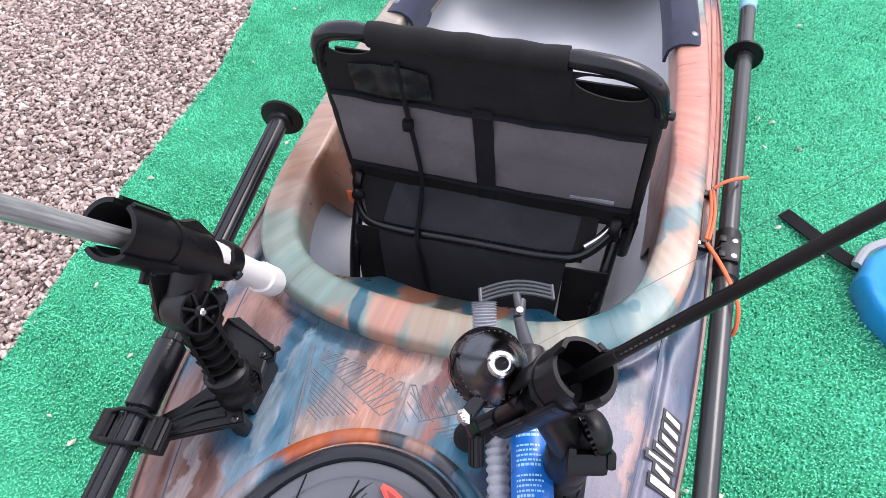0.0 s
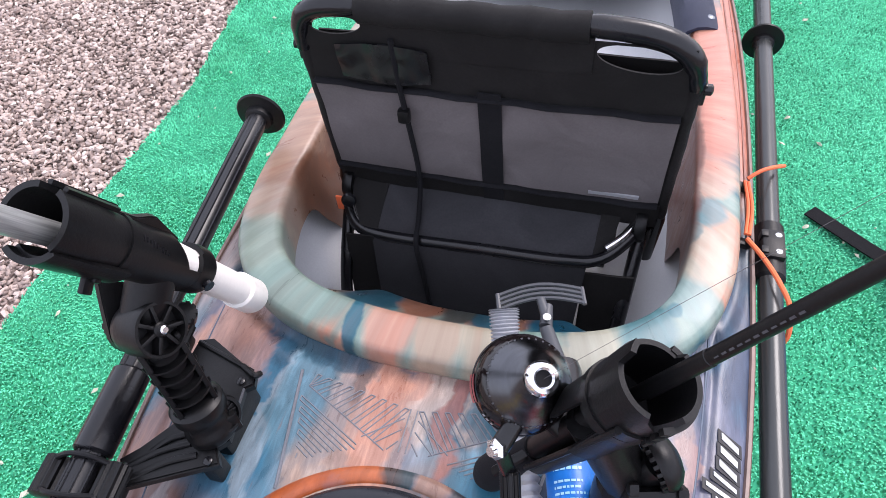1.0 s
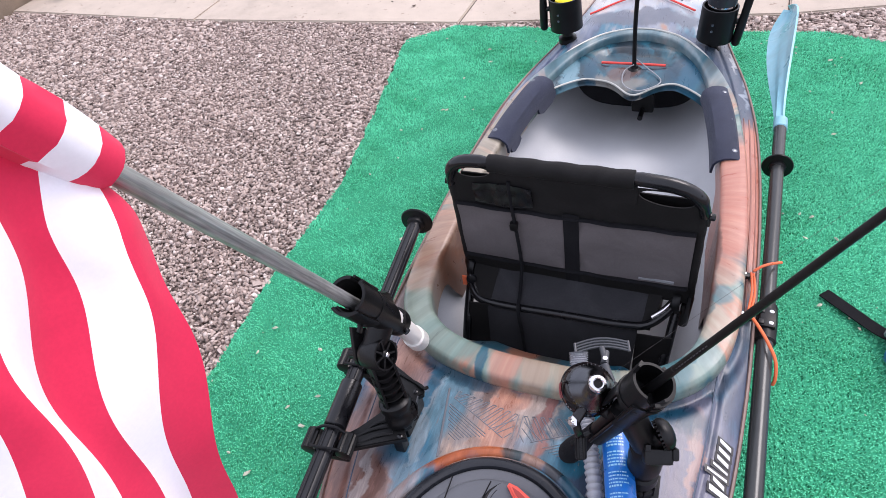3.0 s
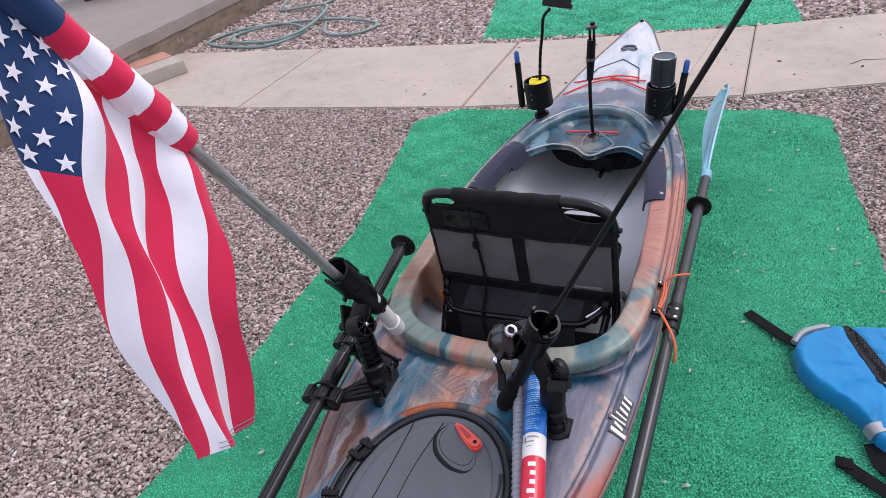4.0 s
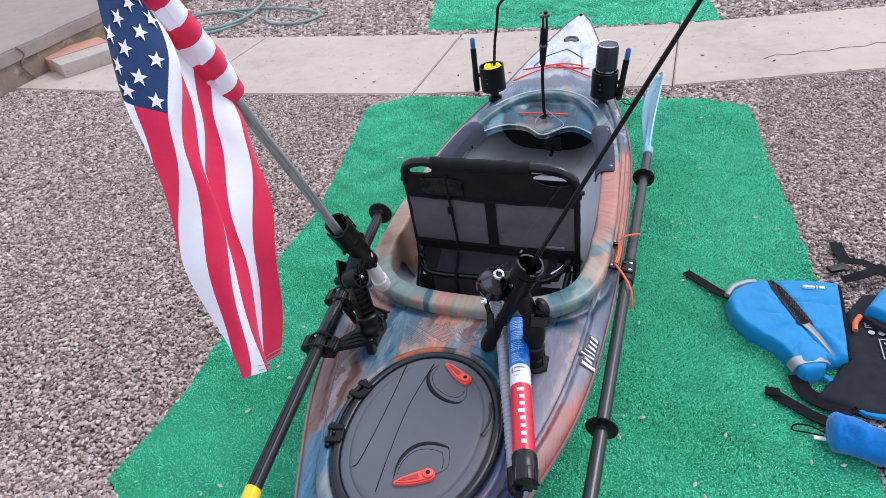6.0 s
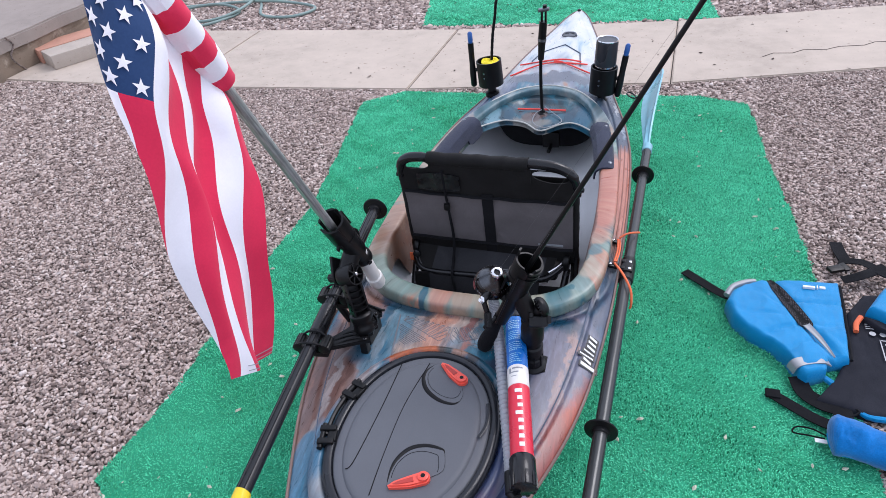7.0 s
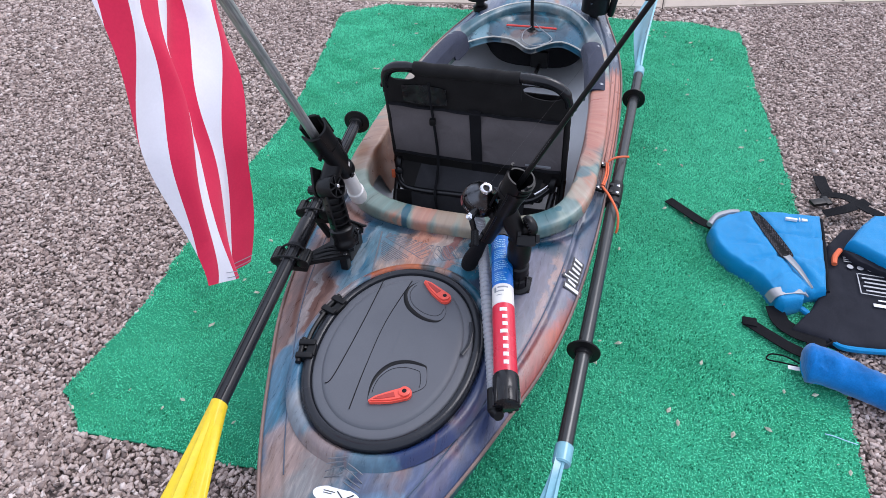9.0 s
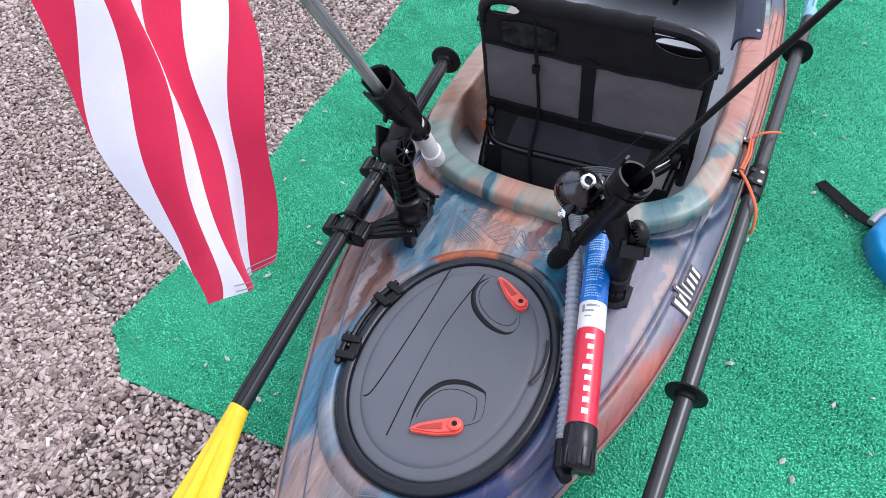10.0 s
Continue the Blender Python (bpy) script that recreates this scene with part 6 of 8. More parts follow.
def bent_plate(r, r2, z0, z1, a0, a1, n=16):
    """A curved plate: part of a tube wall between two turns, from z0 to z1."""
    turns = [radians(a0 + (a1 - a0) * k / n) for k in range(n + 1)]
    rows = [[(rr * math.cos(q), rr * math.sin(q), z) for q in turns] for rr, z in ((r, z0), (r2, z0), (r2, z1), (r, z1), (r, z0))]
    points, faces = sheet(rows)
    w = n + 1
    return points, faces + [(0, w, 2 * w, 3 * w), (n, n + 3 * w, n + 2 * w, n + w)]


def ribbed(r, length, ribs=12, deep=0.12):
    """A short ribbed cylinder along z, centred, with closed ends."""
    ridge = []
    for j in range(ribs):
        t = 2 * math.pi * j / ribs
        half = math.pi / ribs
        ridge += [(r, t - half * 0.55), (r, t + half * 0.55), (r * (1 - deep), t + half * 0.75), (r * (1 - deep), t + half * 1.25)]
    ridge.append(ridge[0])
    h = length / 2
    rows = [[(rr * s * math.cos(t), rr * s * math.sin(t), z) for rr, t in ridge] for s, z in ((0.02, -h), (0.8, -h), (1, -h * 0.9), (1, h * 0.9), (0.8, h), (0.02, h))]
    return sheet(rows)


def basis(origin, x, y, z):
    return Matrix.Translation(origin) @ Matrix((x, y, z)).transposed().to_4x4()


def build_left_holder():
    mouth, tail = Vector((-0.216, 0.255, 0.714)), Vector((-0.2133, 0.3502, 0.5449))
    holder = thing("rod_holder", "black swivel rod holder holding a flag pole on the deck", "rod holder", group="rod holders")
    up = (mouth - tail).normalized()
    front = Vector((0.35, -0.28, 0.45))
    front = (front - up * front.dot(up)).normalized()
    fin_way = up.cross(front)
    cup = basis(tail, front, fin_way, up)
    top = (mouth - tail).length
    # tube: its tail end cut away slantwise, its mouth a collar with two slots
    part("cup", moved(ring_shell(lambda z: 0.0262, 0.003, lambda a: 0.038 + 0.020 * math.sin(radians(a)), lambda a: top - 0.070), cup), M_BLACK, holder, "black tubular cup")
    def rim(a):
        if 66 < a < 92:
            return top - 0.062
        if 205 < a < 228:
            return top - 0.050
        if 92 <= a <= 205:
            return top + 0.004
        return top - (0.010 if 228 <= a < 320 else 0.0)
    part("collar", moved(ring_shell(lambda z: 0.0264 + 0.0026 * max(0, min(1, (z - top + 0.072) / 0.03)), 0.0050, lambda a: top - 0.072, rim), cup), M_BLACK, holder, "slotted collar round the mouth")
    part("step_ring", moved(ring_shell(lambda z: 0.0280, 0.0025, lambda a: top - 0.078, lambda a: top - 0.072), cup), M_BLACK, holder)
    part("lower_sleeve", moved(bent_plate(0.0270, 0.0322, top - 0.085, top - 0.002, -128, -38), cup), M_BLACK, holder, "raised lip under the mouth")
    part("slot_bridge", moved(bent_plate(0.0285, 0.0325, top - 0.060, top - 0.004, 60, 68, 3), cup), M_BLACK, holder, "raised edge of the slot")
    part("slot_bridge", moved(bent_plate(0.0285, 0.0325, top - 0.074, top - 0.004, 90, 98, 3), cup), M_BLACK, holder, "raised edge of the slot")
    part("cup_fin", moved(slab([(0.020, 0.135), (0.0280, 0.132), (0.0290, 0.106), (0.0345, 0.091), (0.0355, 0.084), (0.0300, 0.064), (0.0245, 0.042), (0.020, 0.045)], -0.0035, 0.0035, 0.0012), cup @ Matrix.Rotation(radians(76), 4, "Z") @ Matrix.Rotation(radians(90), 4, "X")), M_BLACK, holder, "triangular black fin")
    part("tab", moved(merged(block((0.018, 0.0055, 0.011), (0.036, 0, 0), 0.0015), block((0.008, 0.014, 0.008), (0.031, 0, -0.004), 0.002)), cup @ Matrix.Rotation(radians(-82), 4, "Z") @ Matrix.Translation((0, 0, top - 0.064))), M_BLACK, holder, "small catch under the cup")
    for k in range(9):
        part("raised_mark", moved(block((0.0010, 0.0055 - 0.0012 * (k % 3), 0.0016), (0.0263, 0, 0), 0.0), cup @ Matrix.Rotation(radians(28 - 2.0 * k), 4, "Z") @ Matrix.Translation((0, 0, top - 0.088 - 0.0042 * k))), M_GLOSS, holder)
    # tongue and ring that grip the pipe
    part("tongue", moved(bent_plate(0.0190, 0.0238, -0.004, 0.050, -165, -5), cup), M_BLACK, holder, "black tongue behind the cup")
    part("pipe_ring", moved(ring_shell(lambda z: 0.0252 - 0.10 * abs(z), 0.0048, lambda a: -0.011, lambda a: 0.009 if 40 < a < 150 else 0.013), cup), M_BLACK, holder, "black ring gripping the pipe")
    part("ring_screw", moved(rod((0.0255, 0, -0.003), (0.0295, 0, -0.003), 0.006, sides=12), cup @ Matrix.Rotation(radians(-25), 4, "Z")), M_GLOSS, holder)
    # drum of the joint, its spoked face turned outward
    bolt = Vector((-0.197, 0.276, 0.549))
    axis = Vector((0.91, -0.12, 0.39)).normalized()
    drum_m = aim(bolt, bolt + axis)
    wheel = part("pivot_wheel", moved(lathe([(0.004, -0.050), (0.019, -0.049), (0.025, -0.044), (0.0272, -0.034), (0.0275, -0.004), (0.0265, 0.0), (0.0238, 0.0), (0.0232, -0.013), (0.004, -0.013)], 40), drum_m), M_BLACK, holder, "black drum with a spoked face")
    for k in range(7):
        part("spoke", moved(block((0.018, 0.0036, 0.012), (0.0150, 0, -0.0075), 0.0008), drum_m @ Matrix.Rotation(2 * math.pi * k / 7 + 0.3, 4, "Z")), M_BLACK, wheel)
    part("hub", moved(lathe([(0.0075, -0.013), (0.0075, -0.001), (0.0060, 0.0005)], 16), drum_m), M_BLACK, wheel)
    part("pivot_bolt", moved(lathe([(0.0044, 0.0), (0.0044, 0.004), (0.0028, 0.0055)], 10), drum_m), M_CHROME, holder, "bright bolt end")
    back = bolt - axis * 0.054
    neck_end = tail + up * 0.054
    to_cup = neck_end - back
    to_cup = (to_cup - axis * to_cup.dot(axis)).normalized()
    ear = basis(back, to_cup, axis.cross(to_cup), axis)
    curve = [(0.0225 * math.cos(t), 0.0225 * math.sin(t)) for t in [math.pi * (0.62 + 0.76 * k / 14) for k in range(15)]]
    part("ear", moved(slab(curve + [(0.020, -0.030), (0.040, -0.036), (0.046, 0.030), (0.020, 0.026)], -0.004, 0.0035, 0.001), ear), M_BLACK, holder, "flat ear behind the drum")
    part("ear_web", moved(slab([(0.012, 0.0), (0.046, 0.0), (0.046, 0.026), (0.040, 0.024)], -0.002, 0.002), ear @ Matrix.Translation((0, -0.026, 0.003)) @ Matrix.Rotation(radians(90), 4, "X")), M_BLACK, holder, "triangular web of the ear")
    part("neck", rod(bolt - axis * 0.030 + to_cup * 0.010, neck_end, 0.0215, 0.0225, 20), M_BLACK, holder)
    part("pivot_knob", moved(merged(rod((0, 0, -0.003), (0, 0, 0.018), 0.006, sides=12), moved(ribbed(0.0112, 0.021, 8, 0.1), Matrix.Translation((0, 0, -0.010)))), aim(back - axis * 0.012, back)), M_BLACK, holder, "small black locking knob")
    # ribbed arm down to the swivel foot
    base = Vector((-0.190, 0.253, 0.392))
    elbow = bolt - axis * 0.024
    lean = (elbow - base).normalized()
    face = Vector((0.62, -0.42, 0.66))
    face = (face - lean * face.dot(lean)).normalized()
    broad = lean.cross(face)
    long = (elbow - base).length
    arm_m = basis(base, broad, face, lean)
    arm = part("arm", moved(block((0.030, 0.022, long - 0.020), (0, -0.006, long * 0.54), 0.005), arm_m), M_BLACK, holder, "ribbed black swivel arm")
    for side in (-1, 1):
        part("arm_rail", moved(block((0.0055, 0.030, long - 0.030), (side * 0.0185, 0.001, long * 0.52), 0.002), arm_m), M_BLACK, arm)
    for k in range(5):
        bow = [(0.0190 * math.sin(a), 0.004 + 0.0145 * math.cos(a), 0.052 + 0.0165 * k - 0.005 * math.cos(a)) for a in [math.pi * (n / 10 - 0.5) for n in range(11)]]
        part("arm_rib", moved(ribbon(bow, 0.010, 0.0024, (0, 0, 1)), arm_m), M_BLACK, arm)
    part("turret", moved(lathe([(0.0235, -0.004), (0.0265, 0.000), (0.0270, 0.012), (0.0250, 0.016), (0.0255, 0.030), (0.0285, 0.034), (0.0285, 0.046), (0.0255, 0.049), (0.018, 0.052)], 32), arm_m), M_BLACK, holder, "black swivel foot with a collar")
    gear_m = aim(Vector((-0.177, 0.262, 0.414)), Vector((0.623, 0.112, 0.964)))
    cog = part("gear", moved(lathe([(0.0195, -0.006), (0.0215, -0.004), (0.0215, 0.004), (0.0195, 0.006), (0.0165, 0.006), (0.0160, 0.001), (0.004, 0.001)], 32), gear_m), M_BLACK, holder, "round toothed swivel lock")
    for k in range(16):
        part("tooth", moved(block((0.0085, 0.0020, 0.0032), (0.0115, 0, 0.0022), 0.0005), gear_m @ Matrix.Rotation(2 * math.pi * k / 16, 4, "Z")), M_BLACK, cog)
    part("foot_clip", moved(block((0.012, 0.016, 0.024), (0.021, 0.012, 0.008), 0.003), arm_m), M_BLACK, holder)
    # base plate on its riser
    outline = [(-0.174, 0.325), (-0.170, 0.312), (-0.178, 0.305), (-0.167, 0.246), (-0.176, 0.235), (-0.164, 0.219), (-0.184, 0.209), (-0.250, 0.173), (-0.272, 0.199), (-0.257, 0.216), (-0.233, 0.254), (-0.262, 0.330), (-0.262, 0.352), (-0.246, 0.358)]
    part("base_plate", slab(outline, 0.384, 0.394, 0.002), M_BLACK, holder, "angular black base plate")
    part("riser", merged(block((0.056, 0.075, 0.05), (-0.206, 0.283, 0.362), 0.006), block((0.020, 0.020, 0.05), (-0.184, 0.225, 0.362), 0.004)), M_BLACK, holder)
    edge = [(-0.178, 0.304, 0.3955), (-0.1675, 0.246, 0.3955), (-0.177, 0.235, 0.3955)]
    part("plate_edge", tube(edge, 0.0016, 6), M_HANDLE, holder, "worn bright edge of the plate")
    part("plate_hook", tube(glide([(-0.192, 0.330, 0.396), (-0.180, 0.324, 0.399), (-0.171, 0.320, 0.400), (-0.168, 0.326, 0.396)], 5), 0.0036, 8), M_BLACK, holder)
    for x, y in ((-0.186, 0.312), (-0.177, 0.219), (-0.262, 0.192)):
        part("bolt", moved(lathe([(0.0048, 0), (0.0048, 0.002), (0.0026, 0.0032)], 12), pose(x, y, 0.394)), M_GLOSS, holder)
    for a, b in (((-0.262, 0.190), (-0.205, 0.232)), ((-0.250, 0.182), (-0.192, 0.222)), ((-0.243, 0.214), (-0.214, 0.240))):
        part("plate_rib", tube(glide([(a[0], a[1], 0.393), ((a[0] + b[0]) / 2, (a[1] + b[1]) / 2 + 0.004, 0.396), (b[0], b[1], 0.395)], 5), 0.0034, 8, flat=0.7), M_BLACK, holder)
    part("plate_rail", tube([(-0.258, 0.348, 0.396), (-0.178, 0.326, 0.396)], 0.0030, 8), M_BLACK, holder)
    part("ribbed_nut", merged(moved(ribbed(0.0125, 0.030, 10), aim(Vector((-0.226, 0.326, 0.492)), Vector((-0.226, 0.326, 0.492)) + Vector((0.45, -0.2, 0.8)))), rod((-0.226, 0.326, 0.492), elbow - lean * 0.035, 0.009, sides=10)), M_BLACK, holder, "ribbed black nut behind the arm")
    # pipe pushed through the cup
    end = Vector((-0.2201, 0.4173, 0.4055))
    pull = (end - (tail + up * 0.002)).normalized()
    pipe = part("pvc_pipe", merged(rod(tail - pull * 0.046, end, 0.0182, sides=24), moved(lathe([(0.0186, -0.046), (0.0214, -0.043), (0.0218, -0.006), (0.0200, 0.0), (0.012, 0.003)], 28), aim(end, end + pull))), M_WHITE)
    tagged(pipe, "short white plastic pipe with an end cap in the rod holder", "pipe")
    # the pole
    way = Vector((0.0600, -0.4990, 0.8645)).normalized()
    foot = Vector((-0.2140, 0.194, 0.809)) - way * 0.17
    pole = part("flag_pole", merged(lathe([(0.0102, 0.0), (0.0102, 1.25)], 24), lathe([(0.0098, 1.25), (0.016, 1.252), (0.016, 1.27), (0.008, 1.28)], 16)), M_POLE)
    pole.matrix_basis = aim(foot, foot + way)
    tagged(pole, "grey aluminium flag pole standing in the rod holder", "flag pole")
    return foot, way


def star(r):
    pts = []
    for k in range(10):
        q = r if k % 2 == 0 else r * 0.4
        a = math.pi / 2 + math.pi * k / 5
        pts.append((q * math.cos(a), q * math.sin(a)))
    return pts


def build_flag(foot, way):
    flag = thing("flag", "red, white and blue striped flag with stars, hanging from its pole", "flag")
    start = foot + way * ((1.136 - foot.z) / way.z)
    along = 0.035
    side = way.cross(Vector((1, 0, 0))).normalized()
    up = side.cross(way)
    # the part rolled round the pole, band by band
    for k in range(13):
        rows = []
        for j in range(5):
            d = along * (k + j / 4)
            r = 0.0235 + 0.003 * math.sin(d * 19) + (-0.012 if k == 0 and j == 0 else 0)
            rows.append([start + way * d + side * (r * math.cos(2 * math.pi * i / 20) * (1 + 0.1 * math.sin(3 * i + d * 30))) + up * (r * 1.05 * math.sin(2 * math.pi * i / 20)) for i in range(21)])
        part("rolled_band", sheet(rows), M_FLAG_BLUE if k >= 7 else (M_FLAG_RED if k % 2 == 0 else M_FLAG_WHITE), flag)
    # the hanging part: stripes counted from its free lower edge
    left = glide([start + way * 0.33 + Vector((-0.004, -0.016, -0.022)), (-0.164, -0.224, 1.262), (-0.148, -0.229, 1.124), (-0.150, -0.234, 0.950), (-0.164, -0.240, 0.742)], 10)
    right = glide([start + way * 0.01 + Vector((-0.004, 0.000, -0.030)), (-0.161, -0.010, 1.053), (-0.149, -0.055, 0.964), (-0.157, -0.093, 0.833), (-0.168, -0.103, 0.674)], 10)
    def stripes(q):
        return 8.8 - 4.2 * q ** 1.1
    def place(s, q):
        top = stripes(q)
        s = min(s, top)
        p = 1 - s / top
        k = q * 40
        i = min(39, int(k))
        a, b = left[i].lerp(left[i + 1], k - i), right[i].lerp(right[i + 1], k - i)
        c = a.lerp(b, p ** 1.08)
        fold = 0.011 * math.sin(s * 1.3 + q * 3.4) + 0.005 * math.sin(s * 2.6 - q * 5) + 0.008 * math.sin(p * 3.1 + q * 7)
        fold *= min(1, q * 5 + 0.2)
        return Vector((c.x + fold, c.y + 0.35 * fold + 0.006 * math.sin(q * 17 + s), c.z - 0.012 * math.sin(p * math.pi) * q * q))
    n = 60
    for k in range(9):
        rows = [[place(k + i / 4, j / n) for i in range(5)] for j in range(n + 1)]
        points, faces = sheet(rows)
        keep, slots = [], []
        for f in faces:
            row, col = f[0] // 5, f[0] % 5
            if k + col / 4 >= stripes((row + 1) / n) - 0.02 and k + col / 4 >= stripes(row / n) - 0.02:
                continue
            keep.append(f)
            slots.append(1 if k + col / 4 >= 5.9 and row / n < 0.30 else 0)
        part("stripe", (points, keep), [M_FLAG_RED if k % 2 == 0 else M_FLAG_WHITE, M_FLAG_BLUE], flag, slots=slots)
    for drop in (0.965, 0.985):
        hem = [place(s * 0.25, drop) + Vector((0.0014, 0, 0)) for s in range(15)]
        part("hem_stitch", tube(hem, 0.0007, 5), M_SILVER, flag)
    for s, q in ((6.35, 0.272), (7.15, 0.262), (6.75, 0.222), (7.55, 0.215), (6.35, 0.178), (7.2, 0.172), (8.0, 0.166), (6.75, 0.130), (7.6, 0.125), (6.35, 0.085), (7.2, 0.080), (8.05, 0.076), (6.75, 0.038), (7.6, 0.034)):
        c = place(s, q)
        dx = (place(s - 0.15, q) - place(s + 0.15, q)).normalized()
        dy = (place(s, max(0, q - 0.02)) - place(s, q + 0.02)).normalized()
        normal = dx.cross(dy).normalized()
        if normal.x < 0:
            normal = -normal
        pts = [c + dx * a + dy * b + normal * 0.0022 for a, b in star(0.0115)]
        part("star", ([c + normal * 0.0026] + pts, [[0, i + 1, (i + 1) % 10 + 1] for i in range(10)]), M_FLAG_WHITE, flag, smooth=0)
    for d, turn in ((0.265, 0.4), (0.29, 1.3), (0.32, 0.3), (0.35, 1.2), (0.38, 0.5), (0.41, 1.4), (0.30, 2.1), (0.36, 2.2)):
        out = side * math.cos(turn - 2.2) + up * math.sin(turn - 2.2)
        c = start + way * d + out * 0.0295
        dx = way.cross(out).normalized()
        part("star", ([c + out * 0.0003] + [c + dx * a * 0.9 + way * b for a, b in star(0.012)], [[0, i + 1, (i + 1) % 10 + 1] for i in range(10)]), M_FLAG_WHITE, flag, smooth=0)


def build_right_holder():
    butt, mouth = Vector((0.103, 0.288, 0.360)), Vector((0.226, 0.260, 0.660))
    way = (mouth - butt).normalized()
    holder = thing("rod_holder", "black swivel rod holder carrying a fishing rod on the deck", "rod holder", group="rod holders")
    front = Vector((-0.09, -0.27, 0.38))
    front = (front - way * front.dot(way)).normalized()
    cup = basis(mouth, front, way.cross(front), way)
    def rim(a):
        if 288 < a < 314:
            return 0.014
        if 36 < a < 84:
            return -0.016 + 0.012 * abs(a - 60) / 24
        if 190 < a < 288:
            return -0.008
        return 0.0
    part("cup", moved(ring_shell(lambda z: 0.0288 + (0.0012 if z > -0.03 else 0.0), 0.0040, lambda a: -0.052 if (a < 24 or a > 330) else -0.105, rim), cup), M_BLACK, holder, "black open-topped cup with a notched rim")
    part("cup_band", moved(ring_shell(lambda z: 0.0306, 0.0025, lambda a: -0.052, lambda a: -0.044), cup), M_BLACK, holder)
    for z in (-0.010, -0.020, -0.031):
        part("flange", moved(bent_plate(0.0290, 0.0335 - 0.03 * (z + 0.01), z - 0.0028, z + 0.0028, 62, 205, 20), cup), M_BLACK, holder, "thin flange round the cup")
    part("cup_ledge", moved(lathe([(0.012, -0.062), (0.027, -0.060), (0.027, -0.056), (0.012, -0.057)], 28, False), cup), M_BLACK, holder)
    part("inner_boss", moved(lathe([(0.006, -0.060), (0.010, -0.052), (0.010, -0.040), (0.006, -0.036)], 16), cup @ Matrix.Translation((0.008, 0.006, 0))), M_BLACK, holder)
    # trough that runs down under the reel
    rows = []
    for k in range(15):
        t = k / 14
        z, r = -0.030 - 0.175 * t, 0.0315 - 0.009 * t
        turns = [radians(28 + (188 - 10 * t) * j / 18) for j in range(19)]
        rows.append([(r * math.cos(q) * (1 - 0.25 * t), r * math.sin(q), z) for q in turns])
    part("trough", moved(thick(sheet(rows), 0.0035), cup), M_BLACK, holder, "broad black trough under the reel")
    part("trough_edge", moved(tube([row[0] for row in rows], 0.0028, 8), cup), M_BLACK, holder, "rounded edge of the trough")
    part("trough_edge", moved(tube([row[-1] for row in rows], 0.0028, 8), cup), M_BLACK, holder, "rounded edge of the trough")
    # knuckle, toothed cap and column
    pivot = Vector((0.230, 0.258, 0.495))
    part("yoke", rod(mouth - way * 0.090, pivot, 0.022, 0.020, 16), M_BLACK, holder)
    hub = Vector((0.247, 0.264, 0.531))
    cap_m = aim(hub, hub + Vector((0.80, 0.48, 0.26)))
    cap = part("toothed_cap", moved(lathe([(0.012, -0.005), (0.0165, -0.003), (0.0225, -0.003), (0.0240, 0.000), (0.0238, 0.004), (0.0205, 0.010), (0.0140, 0.0145), (0.0060, 0.0165)], 32), cap_m), M_BLACK, holder, "domed black cap with teeth")
    for k in range(22):
        part("tooth", moved(block((0.0050, 0.0032, 0.0050), (0.0198, 0, -0.0045), 0.0006), cap_m @ Matrix.Rotation(2 * math.pi * k / 22, 4, "Z")), M_BLACK, cap)
    part("cap_arm", rod(hub, pivot + Vector((-0.008, 0.002, -0.012)), 0.0135, 0.021, 16), M_BLACK, holder)
    lever_m = basis(Vector((0.250, 0.247, 0.510)), Vector((0.93, 0.30, -0.10)).normalized(), Vector((-0.37, 0.83, -0.97)).normalized(), Vector((0.93, 0.30, -0.10)).cross(Vector((-0.37, 0.83, -0.97))).normalized())
    part("lever", moved(merged(block((0.042, 0.024, 0.024), (-0.006, 0, -0.004), 0.006), block((0.010, 0.030, 0.018), (0.017, 0.001, 0.000), 0.004), block((0.008, 0.018, 0.010), (-0.022, -0.005, 0.009), 0.002)), lever_m), M_BLACK, holder, "square black locking lever")
    base = Vector((0.226, 0.268, 0.340))
    part("column", moved(lathe([(0.030, 0.0), (0.031, 0.010), (0.0235, 0.016), (0.0235, 0.036), (0.020, 0.040), (0.020, 0.052), (0.0245, 0.056), (0.0245, 0.076), (0.020, 0.080), (0.020, 0.096), (0.0255, 0.100), (0.0265, 0.130), (0.024, 0.150), (0.020, 0.165)], 28), aim(base, pivot)), M_BLACK, holder, "ribbed black column")
    for k in range(8):
        part("column_rib", moved(block((0.004, 0.003, 0.034), (0.0235, 0, 0.034), 0.001), aim(base, pivot) @ Matrix.Rotation(math.pi * k / 4, 4, "Z")), M_BLACK, holder)
    part("base_plate", slab([(0.190, 0.250), (0.228, 0.234), (0.258, 0.254), (0.256, 0.302), (0.216, 0.310), (0.190, 0.290)], 0.325, 0.347, 0.004), M_BLACK, holder)
    # rod
    rod_thing = thing("fishing_rod", "black fishing rod with closed-face reel leaning in its holder", "fishing rod")
    part("grip", moved(lathe([(0.008, -0.006), (0.0155, -0.002), (0.0190, 0.010), (0.0195, 0.030), (0.0165, 0.060), (0.0135, 0.090), (0.0125, 0.13)], 24), aim(butt, mouth)), M_BLACK_CLOTH, rod_thing, "black foam grip")
    part("reel_seat", rod(butt + way * 0.12, butt + way * 0.27, 0.011, sides=14), M_BLACK, rod_thing)
    part("trigger", tube(glide([butt + way * 0.128 + front * 0.008, butt + way * 0.112 + front * 0.024, butt + way * 0.094 + front * 0.032], 5), 0.005, 8, flat=0.7), M_BLACK, rod_thing)
    out = Vector((0.4445, -0.0297, 0.8953)).normalized()
    base_rod = Vector((0.229, 0.2626, 0.653))
